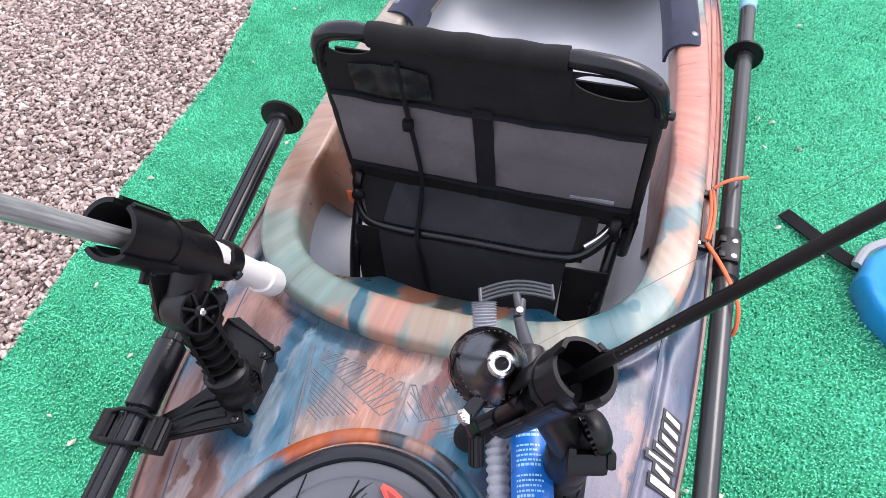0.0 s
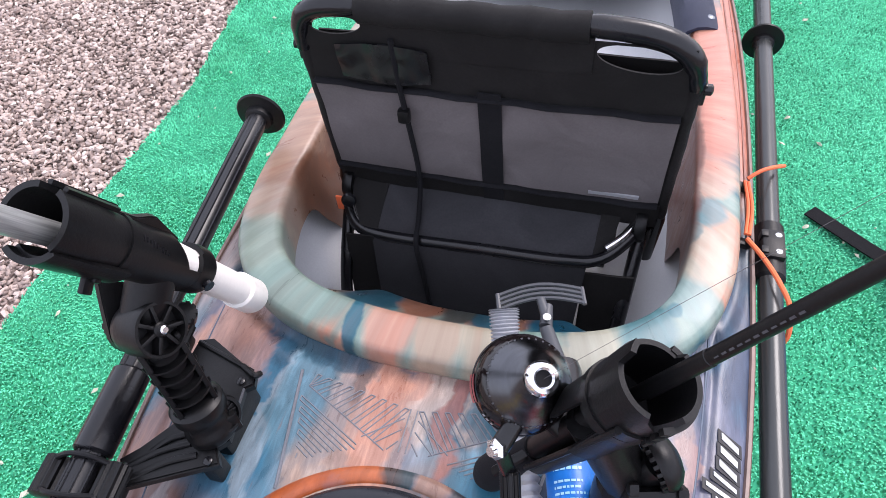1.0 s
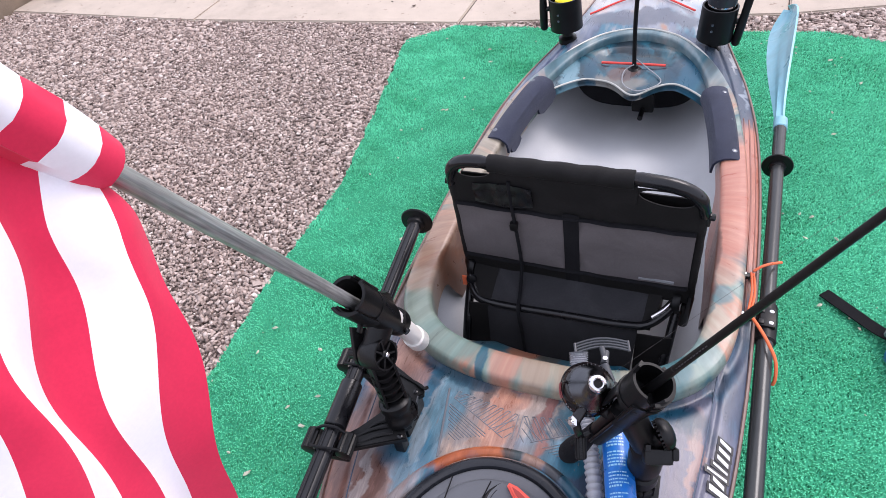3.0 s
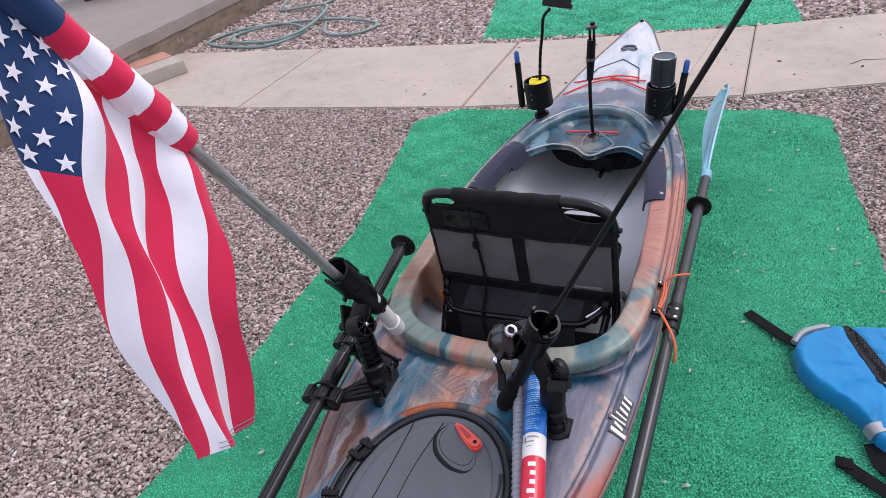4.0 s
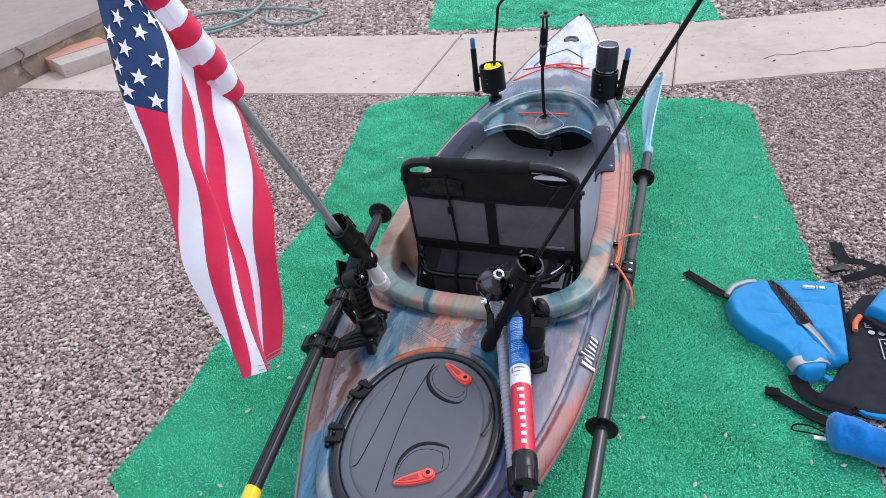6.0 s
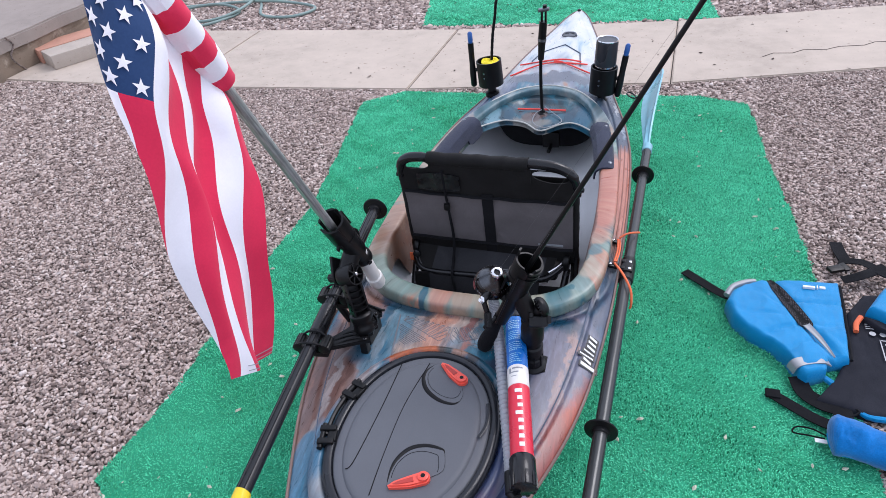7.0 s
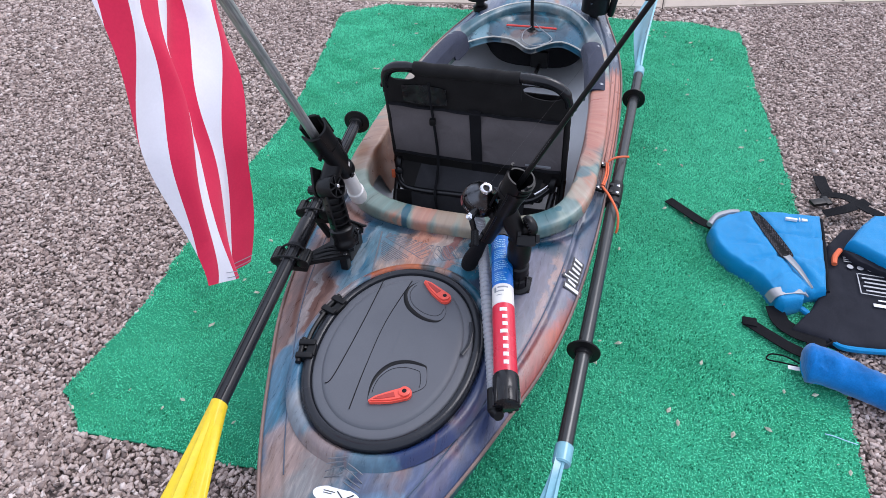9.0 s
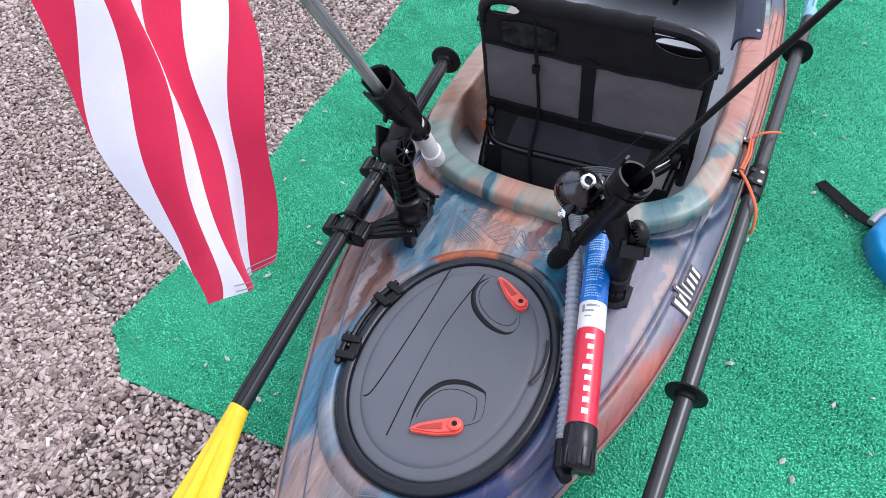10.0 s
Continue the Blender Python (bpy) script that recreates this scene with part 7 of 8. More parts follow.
    part("blank", tube([butt + way * 0.27, base_rod] + [base_rod + out * d for d in (0.1, 0.3, 0.6, 0.9, 1.3, 1.7)], 0.006, 12, radii=[0.0058, 0.0055, 0.0052, 0.0047, 0.0043, 0.0036, 0.0028, 0.0018]), M_BLACK, rod_thing, "tapering black rod blank")
    part("fore_grip", rod(base_rod - out * 0.02, base_rod + out * 0.045, 0.0064, 0.0058, 18, 0.0015), M_BLACK, rod_thing, "flat-sided black fore grip")
    facing = (Vector((0.14, 0.0, 1.04)) - base_rod).normalized()
    mark_side = (facing - out * facing.dot(out)).normalized()
    across = out.cross(mark_side)
    for k in range(11):
        p = base_rod + out * (0.052 + 0.0062 * k) + mark_side * 0.0050 + across * 0.0012
        tall = 0.0009 + 0.0006 * abs(math.sin(k * 2.3))
        part("rod_print", moved(block((tall, 0.0008, 0.0036), (0, 0, 0), 0), basis(p, -across, mark_side, out)), M_HANDLE, rod_thing, "small pale print stroke")
    for d in (0.42, 0.80, 1.15, 1.45):
        p = base_rod + out * d
        off = Vector((-0.9, -0.1, 0.42)).normalized()
        part("guide", merged(tube([p + off * 0.014 + (off * math.cos(t) + out.cross(off) * math.sin(t)) * 0.008 for t in [2 * math.pi * k / 14 for k in range(14)]], 0.0012, 6, closed=True), rod(p, p + off * 0.007, 0.0012, sides=6)), M_GLOSS, rod_thing, "line guide ring")
    # closed-face reel: dark drum, brushed metal cone, bright nose
    nose = Vector((0.152, 0.272, 0.609))
    ax = (way + Vector((0.02, -0.30, 0.10))).normalized()
    m = aim(nose - ax * 0.075, nose)
    reel = part("reel", lathe([(0.010, -0.004), (0.027, -0.002), (0.035, 0.005), (0.039, 0.013), (0.0402, 0.020), (0.0395, 0.029), (0.0370, 0.036), (0.0340, 0.0400), (0.028, 0.0405)], 48), M_REEL, rod_thing, "glossy dark drum of the reel")
    reel.matrix_basis = m
    part("cone", lathe([(0.0335, 0.0395), (0.0340, 0.0415), (0.0328, 0.0435), (0.0235, 0.0560), (0.0132, 0.0690), (0.0126, 0.0715)], 64, False), M_CONE, reel, "brushed dark metal cone")
    part("reel_nose", lathe([(0.0128, 0.067), (0.0140, 0.070), (0.0137, 0.0735), (0.0112, 0.0765), (0.0080, 0.0770), (0.0064, 0.0755), (0.0062, 0.068)], 36, False), M_CHROME, reel, "bright metal nose ring")
    part("nose_hole", lathe([(0.0063, 0.070), (0.0063, 0.0725)], 20), M_GASKET, reel)
    for k in range(72):
        if k % 2 == 0:
            part("knurl", moved(block((0.0010, 0.0012, 0.0028), (0.0339, 0, 0.0412), 0), Matrix.Rotation(2 * math.pi * k / 72, 4, "Z")), M_HANDLE, reel)
    part("reel_band", lathe([(0.0400, 0.0165), (0.0408, 0.0175), (0.0408, 0.0190), (0.0400, 0.0200)], 48, False), M_GLOSS, reel)
    part("reel_mark", sheet([[(0.0405 * math.cos(a), 0.0405 * math.sin(a), z) for a in [2.45 + 0.07 * k for k in range(9)]] for z in (0.010, 0.024)]), M_DULL_RED, reel, "dull red printed patch")
    part("reel_print", merged(*[sheet([[(0.0409 * math.cos(a), 0.0409 * math.sin(a), z) for a in (b, b + 0.06)] for z in (0.021, 0.027)]) for b in (3.25, 3.36, 3.47)]), M_SILVER, reel, "small pale print", 0)
    part("reel_foot", rod(nose - ax * 0.070, butt + way * 0.190, 0.011, sides=12), M_BLACK, rod_thing)
    hub = Vector((0.127, 0.236, 0.556))
    arm = part("crank", merged(rod(hub + Vector((0.012, 0.03, 0.01)), hub, 0.008, sides=14), moved(block((0.012, 0.006, 0.056), (0, 0, -0.020), 0.002), aim(hub, hub + Vector((-0.25, 0.15, 0.9))))), M_GLOSS, rod_thing, "black crank arm")
    part("crank_bolt", moved(merged(lathe([(0.0085, 0), (0.0090, 0.005), (0.0060, 0.008)], 6), lathe([(0.005, 0.008), (0.004, 0.011)], 12)), aim(hub, hub + Vector((-0.5, -0.7, 0.5)))), M_CHROME, arm)
    part("crank_knob", moved(ribbed(0.0085, 0.034, 12), aim(Vector((0.139, 0.222, 0.512)), Vector((0.146, 0.196, 0.484)))), M_BLACK, arm, "ribbed black crank knob")
    # the line, straight from the reel's nose up along the rod
    line_way = Vector((0.4948, -0.0493, 0.8676))
    part("line", rod(nose + ax * 0.002, nose + line_way * 1.55, 0.00014, sides=5), M_LINE, rod_thing, "thin clear line")


def build_pump():
    cap, far = Vector((0.2828, -0.0975, 0.3985)), Vector((0.176, 0.318, 0.424))
    pump = thing("bilge_pump", "hand bilge pump in red, white and blue wrap lying on deck", "bilge pump")
    m = aim(cap, far)
    for name, a, b, r, material, label in (("red_wrap", 0.062, 0.232, 0.0234, M_PUMP_RED, "red printed wrap"), ("white_wrap", 0.232, 0.285, 0.0233, M_WHITE, "white printed band"), ("blue_wrap", 0.285, 0.43, 0.0234, M_PUMP_BLUE, "blue printed wrap")):
        part(name, moved(lathe([(r - 0.001, a), (r, a + 0.001), (r, b - 0.001), (r - 0.001, b)], 30), m), material, pump, label)
    flutes = [lathe([(0.0205, 0.0), (0.0242, 0.003), (0.0242, 0.02), (0.0258, 0.03), (0.0258, 0.062), (0.0238, 0.066)], 30)]
    foot_cap = part("end_cap", moved(merged(*flutes), m), M_GLOSS, pump, "fluted black foot cap")
    for k in range(10):
        part("flute", moved(block((0.006, 0.009, 0.030), (0.0238, 0, 0.015), 0.002), m @ Matrix.Rotation(2 * math.pi * k / 10, 4, "Z")), M_GLOSS, foot_cap)
    # brand shown as plain pale shapes, reading along the barrel
    view = m.inverted() @ Vector((0.40, -0.75, 1.45))
    turn = math.atan2(view.y, view.x)
    def wrap(pieces, r):
        shapes = []
        for z, z2, a, b in pieces:
            rows = [[((r) * math.cos(turn + t), r * math.sin(turn + t), zz) for t in [a + (b - a) * k / 6 for k in range(7)]] for zz in (z, z2)]
            shapes.append(sheet(rows))
        return moved(merged(*shapes), m)
    for k, tall in enumerate((0.62, 0.42, 0.42, 0.62, 0.42, 0.42, 0.42, 0.42)):
        z = 0.218 - k * 0.0185
        part("brand_mark", wrap([(z - 0.0092, z, 0.32 - tall * 1.05, 0.32)], 0.0238), M_PRINT_WHITE, pump, "white brand shape", 0)
    rng = random.Random(12)
    for k in range(24):
        z, a, words = 0.292 + k * 0.0055, -0.78, []
        end = 0.55 - 0.5 * rng.random() ** 2
        while a < end:
            b = a + rng.uniform(0.05, 0.22)
            words.append((z, z + (0.0022 if k % 6 else 0.0030), a, min(b, end)))
            a = b + 0.045
        if k % 6 != 5:
            part("fine_print", wrap(words, 0.0238), M_PUMP_PALE, pump, "row of fine pale print", 0)
    part("band_print", wrap([(0.272, 0.276, -0.5, 0.5), (0.262, 0.265, -0.6, 0.1), (0.252, 0.254, -0.6, -0.1), (0.262, 0.276, -0.85, -0.62)], 0.0237), M_SILVER, pump, "", 0)
    part("collar", moved(lathe([(0.0222, 0.43), (0.0246, 0.432), (0.0246, 0.452), (0.0226, 0.456), (0.0226, 0.498), (0.0205, 0.507), (0.009, 0.511)], 28), m), M_GLOSS, pump)
    stem_end = Vector((0.136, 0.425, 0.448))
    part("stem", merged(rod(m @ Vector((0, 0, 0.505)), stem_end, 0.0098, 0.0072, sides=12), rod(stem_end, stem_end + Vector((-0.002, 0.026, 0.001)), 0.0072, 0.0055, 12)), M_HANDLE, pump, "grey pump stem")
    a = Vector((0.081, 0.443, 0.450))
    b = Vector((0.169, 0.472, 0.450))
    side = (b - a).normalized()
    fore = Vector((-side.y, side.x, 0.15)).normalized()
    bars = []
    for off in (-0.0084, -0.0028, 0.0028, 0.0084):
        bars.append(tube([a.lerp(b, t) + fore * (off + 0.010 * math.sin(math.pi * t)) for t in [k / 8 for k in range(9)]], 0.0022, 8))
    bars += [rod(a - fore * 0.0105, a + fore * 0.0105, 0.0026, sides=8), rod(b - fore * 0.0105, b + fore * 0.0105, 0.0026, sides=8), rod(stem_end + Vector((0, 0.01, 0)), a.lerp(b, 0.5), 0.0065, 0.0050, 10)]
    part("handle", merged(*bars), M_HANDLE, pump, "slotted grey handle")
    part("handle_screw", moved(lathe([(0.0045, 0), (0.0045, 0.002)], 10), pose(stem_end.x, stem_end.y + 0.005, stem_end.z + 0.009)), M_CHROME, pump)
    hose_line = glide([Vector((0.251, -0.062, 0.382)), Vector((0.226, 0.02, 0.384)), Vector((0.188, 0.14, 0.386)), Vector((0.151, 0.26, 0.388)), Vector((0.125, 0.34, 0.395)), Vector((0.108, 0.382, 0.416)), Vector((0.098, 0.402, 0.444)), Vector((0.090, 0.428, 0.462))], 40)
    radii = [0.0126 + 0.0030 * max(0, k / len(hose_line) - 0.6) / 0.4 + 0.0016 * math.sin(k * 2 * math.pi / 4.0 + 0.4) for k in range(len(hose_line))]
    part("hose", tube(hose_line, 0.014, 14, radii=radii), M_HOSE_GREY, pump, "corrugated grey hose")
    part("hose_cuff", merged(rod((0.262, -0.100, 0.378), (0.249, -0.055, 0.383), 0.0150, 0.0140, 18, 0.002), rod((0.262, -0.100, 0.378), (0.272, -0.112, 0.384), 0.012, 0.010, 14)), M_BLACK, pump, "black cuff at the hose end")


def build_cup(name, label, x, y, z, lean):
    cup = thing(name, label, "cup holder", pose(x, y, z, 0, lean, 0), group="cup holders")
    part("cup", moved(merged(cup_shell(0.053, 0.048, 0.105, 0.006, 32), lathe([(0.047, 0.0), (0.047, 0.007)], 32)), Matrix.Translation((0, 0, 0.04))), M_BLACK, cup, "black ribbed cup")
    part("mount", merged(lathe([(0.030, -0.012), (0.030, 0.006), (0.018, 0.012), (0.016, 0.034), (0.028, 0.042)], 18)), M_BLACK, cup)
    for h in (0.085, 0.105):
        part("rivet", moved(lathe([(0.004, 0), (0.004, 0.002)], 10), pose(-0.012, -0.052, h, 90)), M_STEEL, cup)
    return cup


def build_front_gear():
    build_cup("cup_holder", "black deck cup holder with a yellow cloth inside", -0.252, 1.80, 0.345, -4)
    build_cup("cup_holder", "black deck cup holder holding a dark steel mug", 0.208, 1.80, 0.328, 3)
    rows = []
    for j in range(9):
        r = 0.046 * j / 8
        rows.append([(-0.252 + r * math.cos(2 * math.pi * k / 22), 1.80 + r * math.sin(2 * math.pi * k / 22), 0.492 - 0.18 * r + 0.012 * noise.noise((r * 60, math.cos(2 * math.pi * k / 22) * 2 + 3, math.sin(2 * math.pi * k / 22) * 2)) - (0.05 if j == 8 else 0)) for k in range(23)])
    tagged(part("yellow_cloth", sheet(rows), M_YELLOW_CLOTH), "crumpled yellow cloth stuffed in the cup holder", "cloth")
    # mug
    mug = thing("mug", "dark grey insulated steel mug standing in the cup holder", "mug", pose(0.212, 1.80, 0.376, 0, 3, 0))
    part("body", lathe([(0.036, 0.0), (0.040, 0.004), (0.040, 0.10), (0.043, 0.115), (0.043, 0.195), (0.041, 0.205)], 32), M_MUG, mug)
    part("base_band", lathe([(0.0405, 0.088), (0.0412, 0.090), (0.0412, 0.112), (0.0405, 0.114)], 32, False), M_CHROME, mug, "bare steel band")
    part("rim", lathe([(0.041, 0.203), (0.0425, 0.206), (0.0415, 0.210), (0.038, 0.208), (0.037, 0.200), (0.010, 0.199)], 32), M_CHROME, mug, "bright steel rim and lid")
    # tool sleeves beside the cups
    for a, b, r, top, label in ((Vector((-0.332, 1.80, 0.372)), Vector((-0.337, 1.805, 0.560)), 0.0125, M_BLUE_PLASTIC, "black knife sheath with a blue handle beside the cup"), (Vector((0.272, 1.79, 0.352)), Vector((0.296, 1.80, 0.520)), 0.0125, M_BLUE_PLASTIC, "black tool sheath with a blue handle beside the cup")):
        way = (b - a).normalized()
        tool = thing("tool_sheath", label, "tool sheath", group="tool sheaths")
        part("sheath", moved(lathe([(r * 0.6, 0), (r, 0.006), (r * 1.1, 0.06), (r * 0.95, 0.10), (r, (b - a).length)], 14), aim(a, b)), M_BLACK, tool)
        part("handle", moved(lathe([(r * 0.7, 0), (r * 0.85, 0.012), (r * 0.8, 0.04), (r * 0.4, 0.046)], 14), aim(b, b + way)), top, tool, "blue handle")
        part("bracket", rod(a + way * 0.07, Vector((-0.30, 1.80, 0.45)) if a.x < 0 else Vector((0.258, 1.80, 0.43)), 0.008, sides=10), M_BLACK, tool)
    # flexible arm with a phone clamp
    arm = thing("phone_mount", "black bendable arm with an empty phone clamp", "phone mount")
    line = glide([(-0.25, 1.80, 0.45), (-0.246, 1.80, 0.52), (-0.238, 1.80, 0.60), (-0.226, 1.80, 0.67), (-0.216, 1.80, 0.735), (-0.190, 1.81, 0.765)], 10)
    part("arm", tube(line, 0.0062, 10, radii=[0.006 + 0.0005 * math.sin(k * 2) for k in range(len(line))]), M_BLACK, arm)
    part("clamp", moved(merged(block((0.105, 0.022, 0.055), (0, 0, 0), 0.006), block((0.018, 0.036, 0.016), (0.05, 0.012, 0.018), 0.004), block((0.018, 0.036, 0.016), (0.05, 0.012, -0.018), 0.004), block((0.05, 0.03, 0.014), (-0.01, 0.006, 0.034), 0.004)), pose(-0.165, 1.82, 0.792, -25, 12, 8)), M_BLACK, arm, "black phone clamp")
    # upright camera stalk on the console
    stalk = thing("camera_stalk", "thin black stalk with a clamp head on the console", "camera mount")
    line = glide([(-0.004, 1.632, 0.338), (-0.008, 1.633, 0.42), (-0.010, 1.635, 0.50), (-0.009, 1.635, 0.575)], 8)
    part("stem", tube(line, 0.0065, 10), M_BLACK, stalk)
    part("foot", moved(lathe([(0.022, 0), (0.022, 0.006), (0.012, 0.012), (0.010, 0.02)], 20), pose(-0.004, 1.632, 0.332)), M_BLACK, stalk)
    part("grip", merged(rod((-0.009, 1.635, 0.56), (-0.004, 1.635, 0.64), 0.011, 0.015, 14), rod((-0.004, 1.635, 0.64), (0.001, 1.635, 0.705), 0.0155, 0.0145, 14)), M_BLACK, stalk, "thick black grip")
    part("collar", rod((-0.0045, 1.635, 0.632), (-0.0038, 1.635, 0.642), 0.0165, sides=16), M_STEEL, stalk)
    part("clamp_post", merged(block((0.008, 0.010, 0.045), (-0.004, 1.635, 0.725), 0.002), block((0.008, 0.010, 0.045), (0.010, 1.635, 0.725), 0.002)), M_BLACK, stalk)
    part("clamp_head", moved(block((0.04, 0.02, 0.012), (0, 0, 0), 0.003), pose(0.003, 1.635, 0.748, 0, -8, 0)), M_STEEL, stalk, "pale metal clamp head")
    part("clamp_knob", moved(lathe([(0.008, 0), (0.008, 0.012)], 12), pose(0.006, 1.635, 0.753)), M_BLACK, stalk)
    loop = glide([(-0.004, 1.62, 0.36), (-0.03, 1.60, 0.346), (-0.02, 1.53, 0.343), (0.03, 1.50, 0.342), (0.085, 1.56, 0.343), (0.03, 1.63, 0.350), (0.0, 1.635, 0.37)], 8)
    part("tether", tube(loop, 0.0018, 7), M_SILVER, stalk, "thin grey tether loop")
    inner = thing("foot_peg", "black foot brace on a rail inside the hull", "foot brace")
    part("pedal", block((0.07, 0.02, 0.07), (0.03, 1.64, 0.220), 0.008), M_BLACK, inner)
    part("rail", rod((0.03, 1.58, 0.195), (0.03, 1.74, 0.192), 0.008, sides=10), M_BLACK, inner)


def build_side_cord():
    cord = thing("side_cord", "orange elastic cord looped over the paddle through two eyelets", "cord")
    part("loop", tube(glide([(0.374, 0.822, 0.338), (0.390, 0.834, 0.345), (0.408, 0.848, 0.343), (0.428, 0.866, 0.334)], 8), 0.0030, 8), M_ORANGE, cord)
    part("run", merged(tube(glide([(0.370, 0.816, 0.338), (0.374, 0.765, 0.337), (0.370, 0.712, 0.335)], 6), 0.0026, 8), tube(glide([(0.375, 0.816, 0.337), (0.380, 0.765, 0.335), (0.375, 0.712, 0.334)], 6), 0.0026, 8)), M_ORANGE, cord)
    part("tail", tube(glide([(0.372, 0.702, 0.336), (0.390, 0.668, 0.341), (0.408, 0.635, 0.338), (0.424, 0.605, 0.326), (0.429, 0.583, 0.302), (0.427, 0.577, 0.286)], 8), 0.0034, 8), M_ORANGE, cord)


def puffy(outline, low, high, seed, wrinkle=0.004, dent=None):
    """A padded flat cushion with this outline: rounded edge, creased skin. dent: how far the skin is drawn in at a place."""
    line = [Vector((x, y, 0)) for x, y in outline]
    dense = []
    for a, b in zip(line, line[1:] + line[:1]):
        n = max(2, int((b - a).length / 0.012))
        dense += [a.lerp(b, k / n) for k in range(n)]
    c = sum(dense, Vector()) / len(dense)
    rows = []
    for shrink, lift in [(0.985, 0.0), (1.0, 0.3), (0.996, 0.62), (0.975, 0.86), (0.945, 0.96)] + [(0.92 - 0.9 * k / 24, 1.0 + 0.05 * k / 24) for k in range(25)]:
        row = []
        for p in dense + dense[:1]:
            q = c + (p - c) * shrink
            z = low + (high - low) * lift
            z += (wrinkle * noise.noise((q.x * 20 + seed, q.y * 14, 0)) + wrinkle * 0.6 * noise.noise((q.x * 70 + seed, q.y * 26, 4)) + wrinkle * 1.2 * noise.noise((q.x * 7 + seed, q.y * 7, 9))) * lift
            if dent:
                z -= dent(q.x, q.y) * min(1, lift)
            row.append((q.x, q.y, z))
        rows.append(row)
    return sheet(rows)


def off_line(x, y, points):
    """The distance from a place to a broken line."""
    best = 9.0
    for (x1, y1), (x2, y2) in zip(points, points[1:]):
        t = max(0, min(1, ((x - x1) * (x2 - x1) + (y - y1) * (y2 - y1)) / ((x2 - x1) ** 2 + (y2 - y1) ** 2)))
        best = min(best, math.hypot(x - x1 - t * (x2 - x1), y - y1 - t * (y2 - y1)))
    return best


def build_vest():
    vest = thing("life_vest", "bright blue life vest lying open on the turf and gravel", "life vest")
    part("back_lining", puffy([(0.93, 0.60), (0.99, 0.69), (1.03, 0.78), (1.06, 0.98), (1.12, 1.08), (1.36, 1.12), (1.42, 0.85), (1.38, 0.60), (1.2, 0.585), (1.05, 0.565)], 0.0, 0.032, 3.0, 0.003), M_VEST_DARK, vest, "dark inner lining of the back")
    front = [(0.708, 0.935), (0.726, 0.99), (0.762, 1.032), (0.835, 1.068), (0.94, 1.080), (1.045, 1.084), (1.040, 0.949), (1.030, 0.745), (0.972, 0.727), (0.962, 0.684), (0.912, 0.655), (0.892, 0.666), (0.882, 0.694), (0.868, 0.728), (0.828, 0.776), (0.774, 0.810), (0.726, 0.866)]
    slit = [(0.842, 1.066), (0.880, 0.97), (0.931, 0.852), (1.000, 0.735)]
    creases = [([(0.72, 0.905), (0.78, 0.885), (0.85, 0.89)], 0.004), ([(0.775, 1.03), (0.83, 0.965), (0.87, 0.935)], 0.003), ([(0.80, 0.79), (0.85, 0.83), (0.91, 0.86)], 0.005), ([(0.865, 0.73), (0.91, 0.78), (0.95, 0.80)], 0.004), ([(0.96, 1.07), (0.97, 0.99)], 0.003), ([(1.03, 0.88), (0.98, 0.86), (0.95, 0.87)], 0.004), ([(0.745, 0.83), (0.80, 0.85)], 0.003), ([(1.02, 0.80), (0.985, 0.83)], 0.003)]
    def dent(x, y):
        return 0.018 * math.exp(-(off_line(x, y, slit) / 0.017) ** 2) + 0.006 * math.exp(-(off_line(x, y, [(0.90, 0.958), (1.045, 0.972)]) / 0.007) ** 2) + 0.004 * math.exp(-(off_line(x, y, [(0.852, 0.664), (0.962, 0.700)]) / 0.008) ** 2) + sum(deep * math.exp(-(off_line(x, y, line) / 0.007) ** 2) for line, deep in creases)
    panel = part("front_panel", puffy(front, 0.004, 0.066, 8.0, 0.005, dent), M_VEST, vest, "padded blue front panel")
    def strip(points, width, lift, name, material, label=""):
        line = glide([(x, y, z) for x, y, z in points], 6)
        part(name, ribbon(line, width, 0.004), material, panel, label)
    strip([(0.872, 0.684, 0.040), (0.882, 0.689, 0.063), (0.91, 0.703, 0.066), (0.95, 0.716, 0.066), (0.972, 0.724, 0.050)], 0.030, 0, "reflective_strip", M_SILVER, "silver reflective strip")
    def lens(line, widths, name, material, label):
        line, rows = glide(line, 6), []
        for k, p in enumerate(line):
            way = (line[min(k + 1, len(line) - 1)] - line[max(k - 1, 0)]).normalized()
            across, half = Vector((way.y, -way.x, 0)), between(k / (len(line) - 1), widths) / 2
            rows.append([p + across * (half * u) + Vector((0, 0, -0.004 * (1 - u * u))) for u in (-1, -0.5, 0, 0.5, 1)])
        part(name, thick(sheet(rows), 0.002), material, panel, label)
    lens([(0.842, 1.070, 0.052), (0.858, 1.020, 0.063), (0.888, 0.950, 0.065), (0.922, 0.872, 0.064), (0.930, 0.852, 0.063)], [(0, 0.014), (0.3, 0.034), (0.7, 0.042), (0.95, 0.036), (1, 0.030)], "mesh_pocket", M_MESH_POCKET, "black net gusset")
    lens([(0.926, 0.858, 0.065), (0.955, 0.805, 0.066), (0.988, 0.742, 0.058)], [(0, 0.024), (0.5, 0.018), (1, 0.006)], "reflective_piping", M_SILVER, "grey wedge of piping")
    part("shoulder_edge", tube(glide([(0.712, 0.972, 0.048), (0.732, 1.012, 0.054), (0.775, 1.046, 0.052), (0.80, 1.058, 0.048)], 6), 0.010, 8), M_SILVER, panel, "grey shoulder binding")
    part("zip", tube(glide([(1.050, 1.085, 0.045), (1.046, 1.0, 0.050), (1.041, 0.9, 0.050), (1.034, 0.75, 0.045)], 6), 0.005, 8), M_BLACK_CLOTH, panel, "dark zip edge")
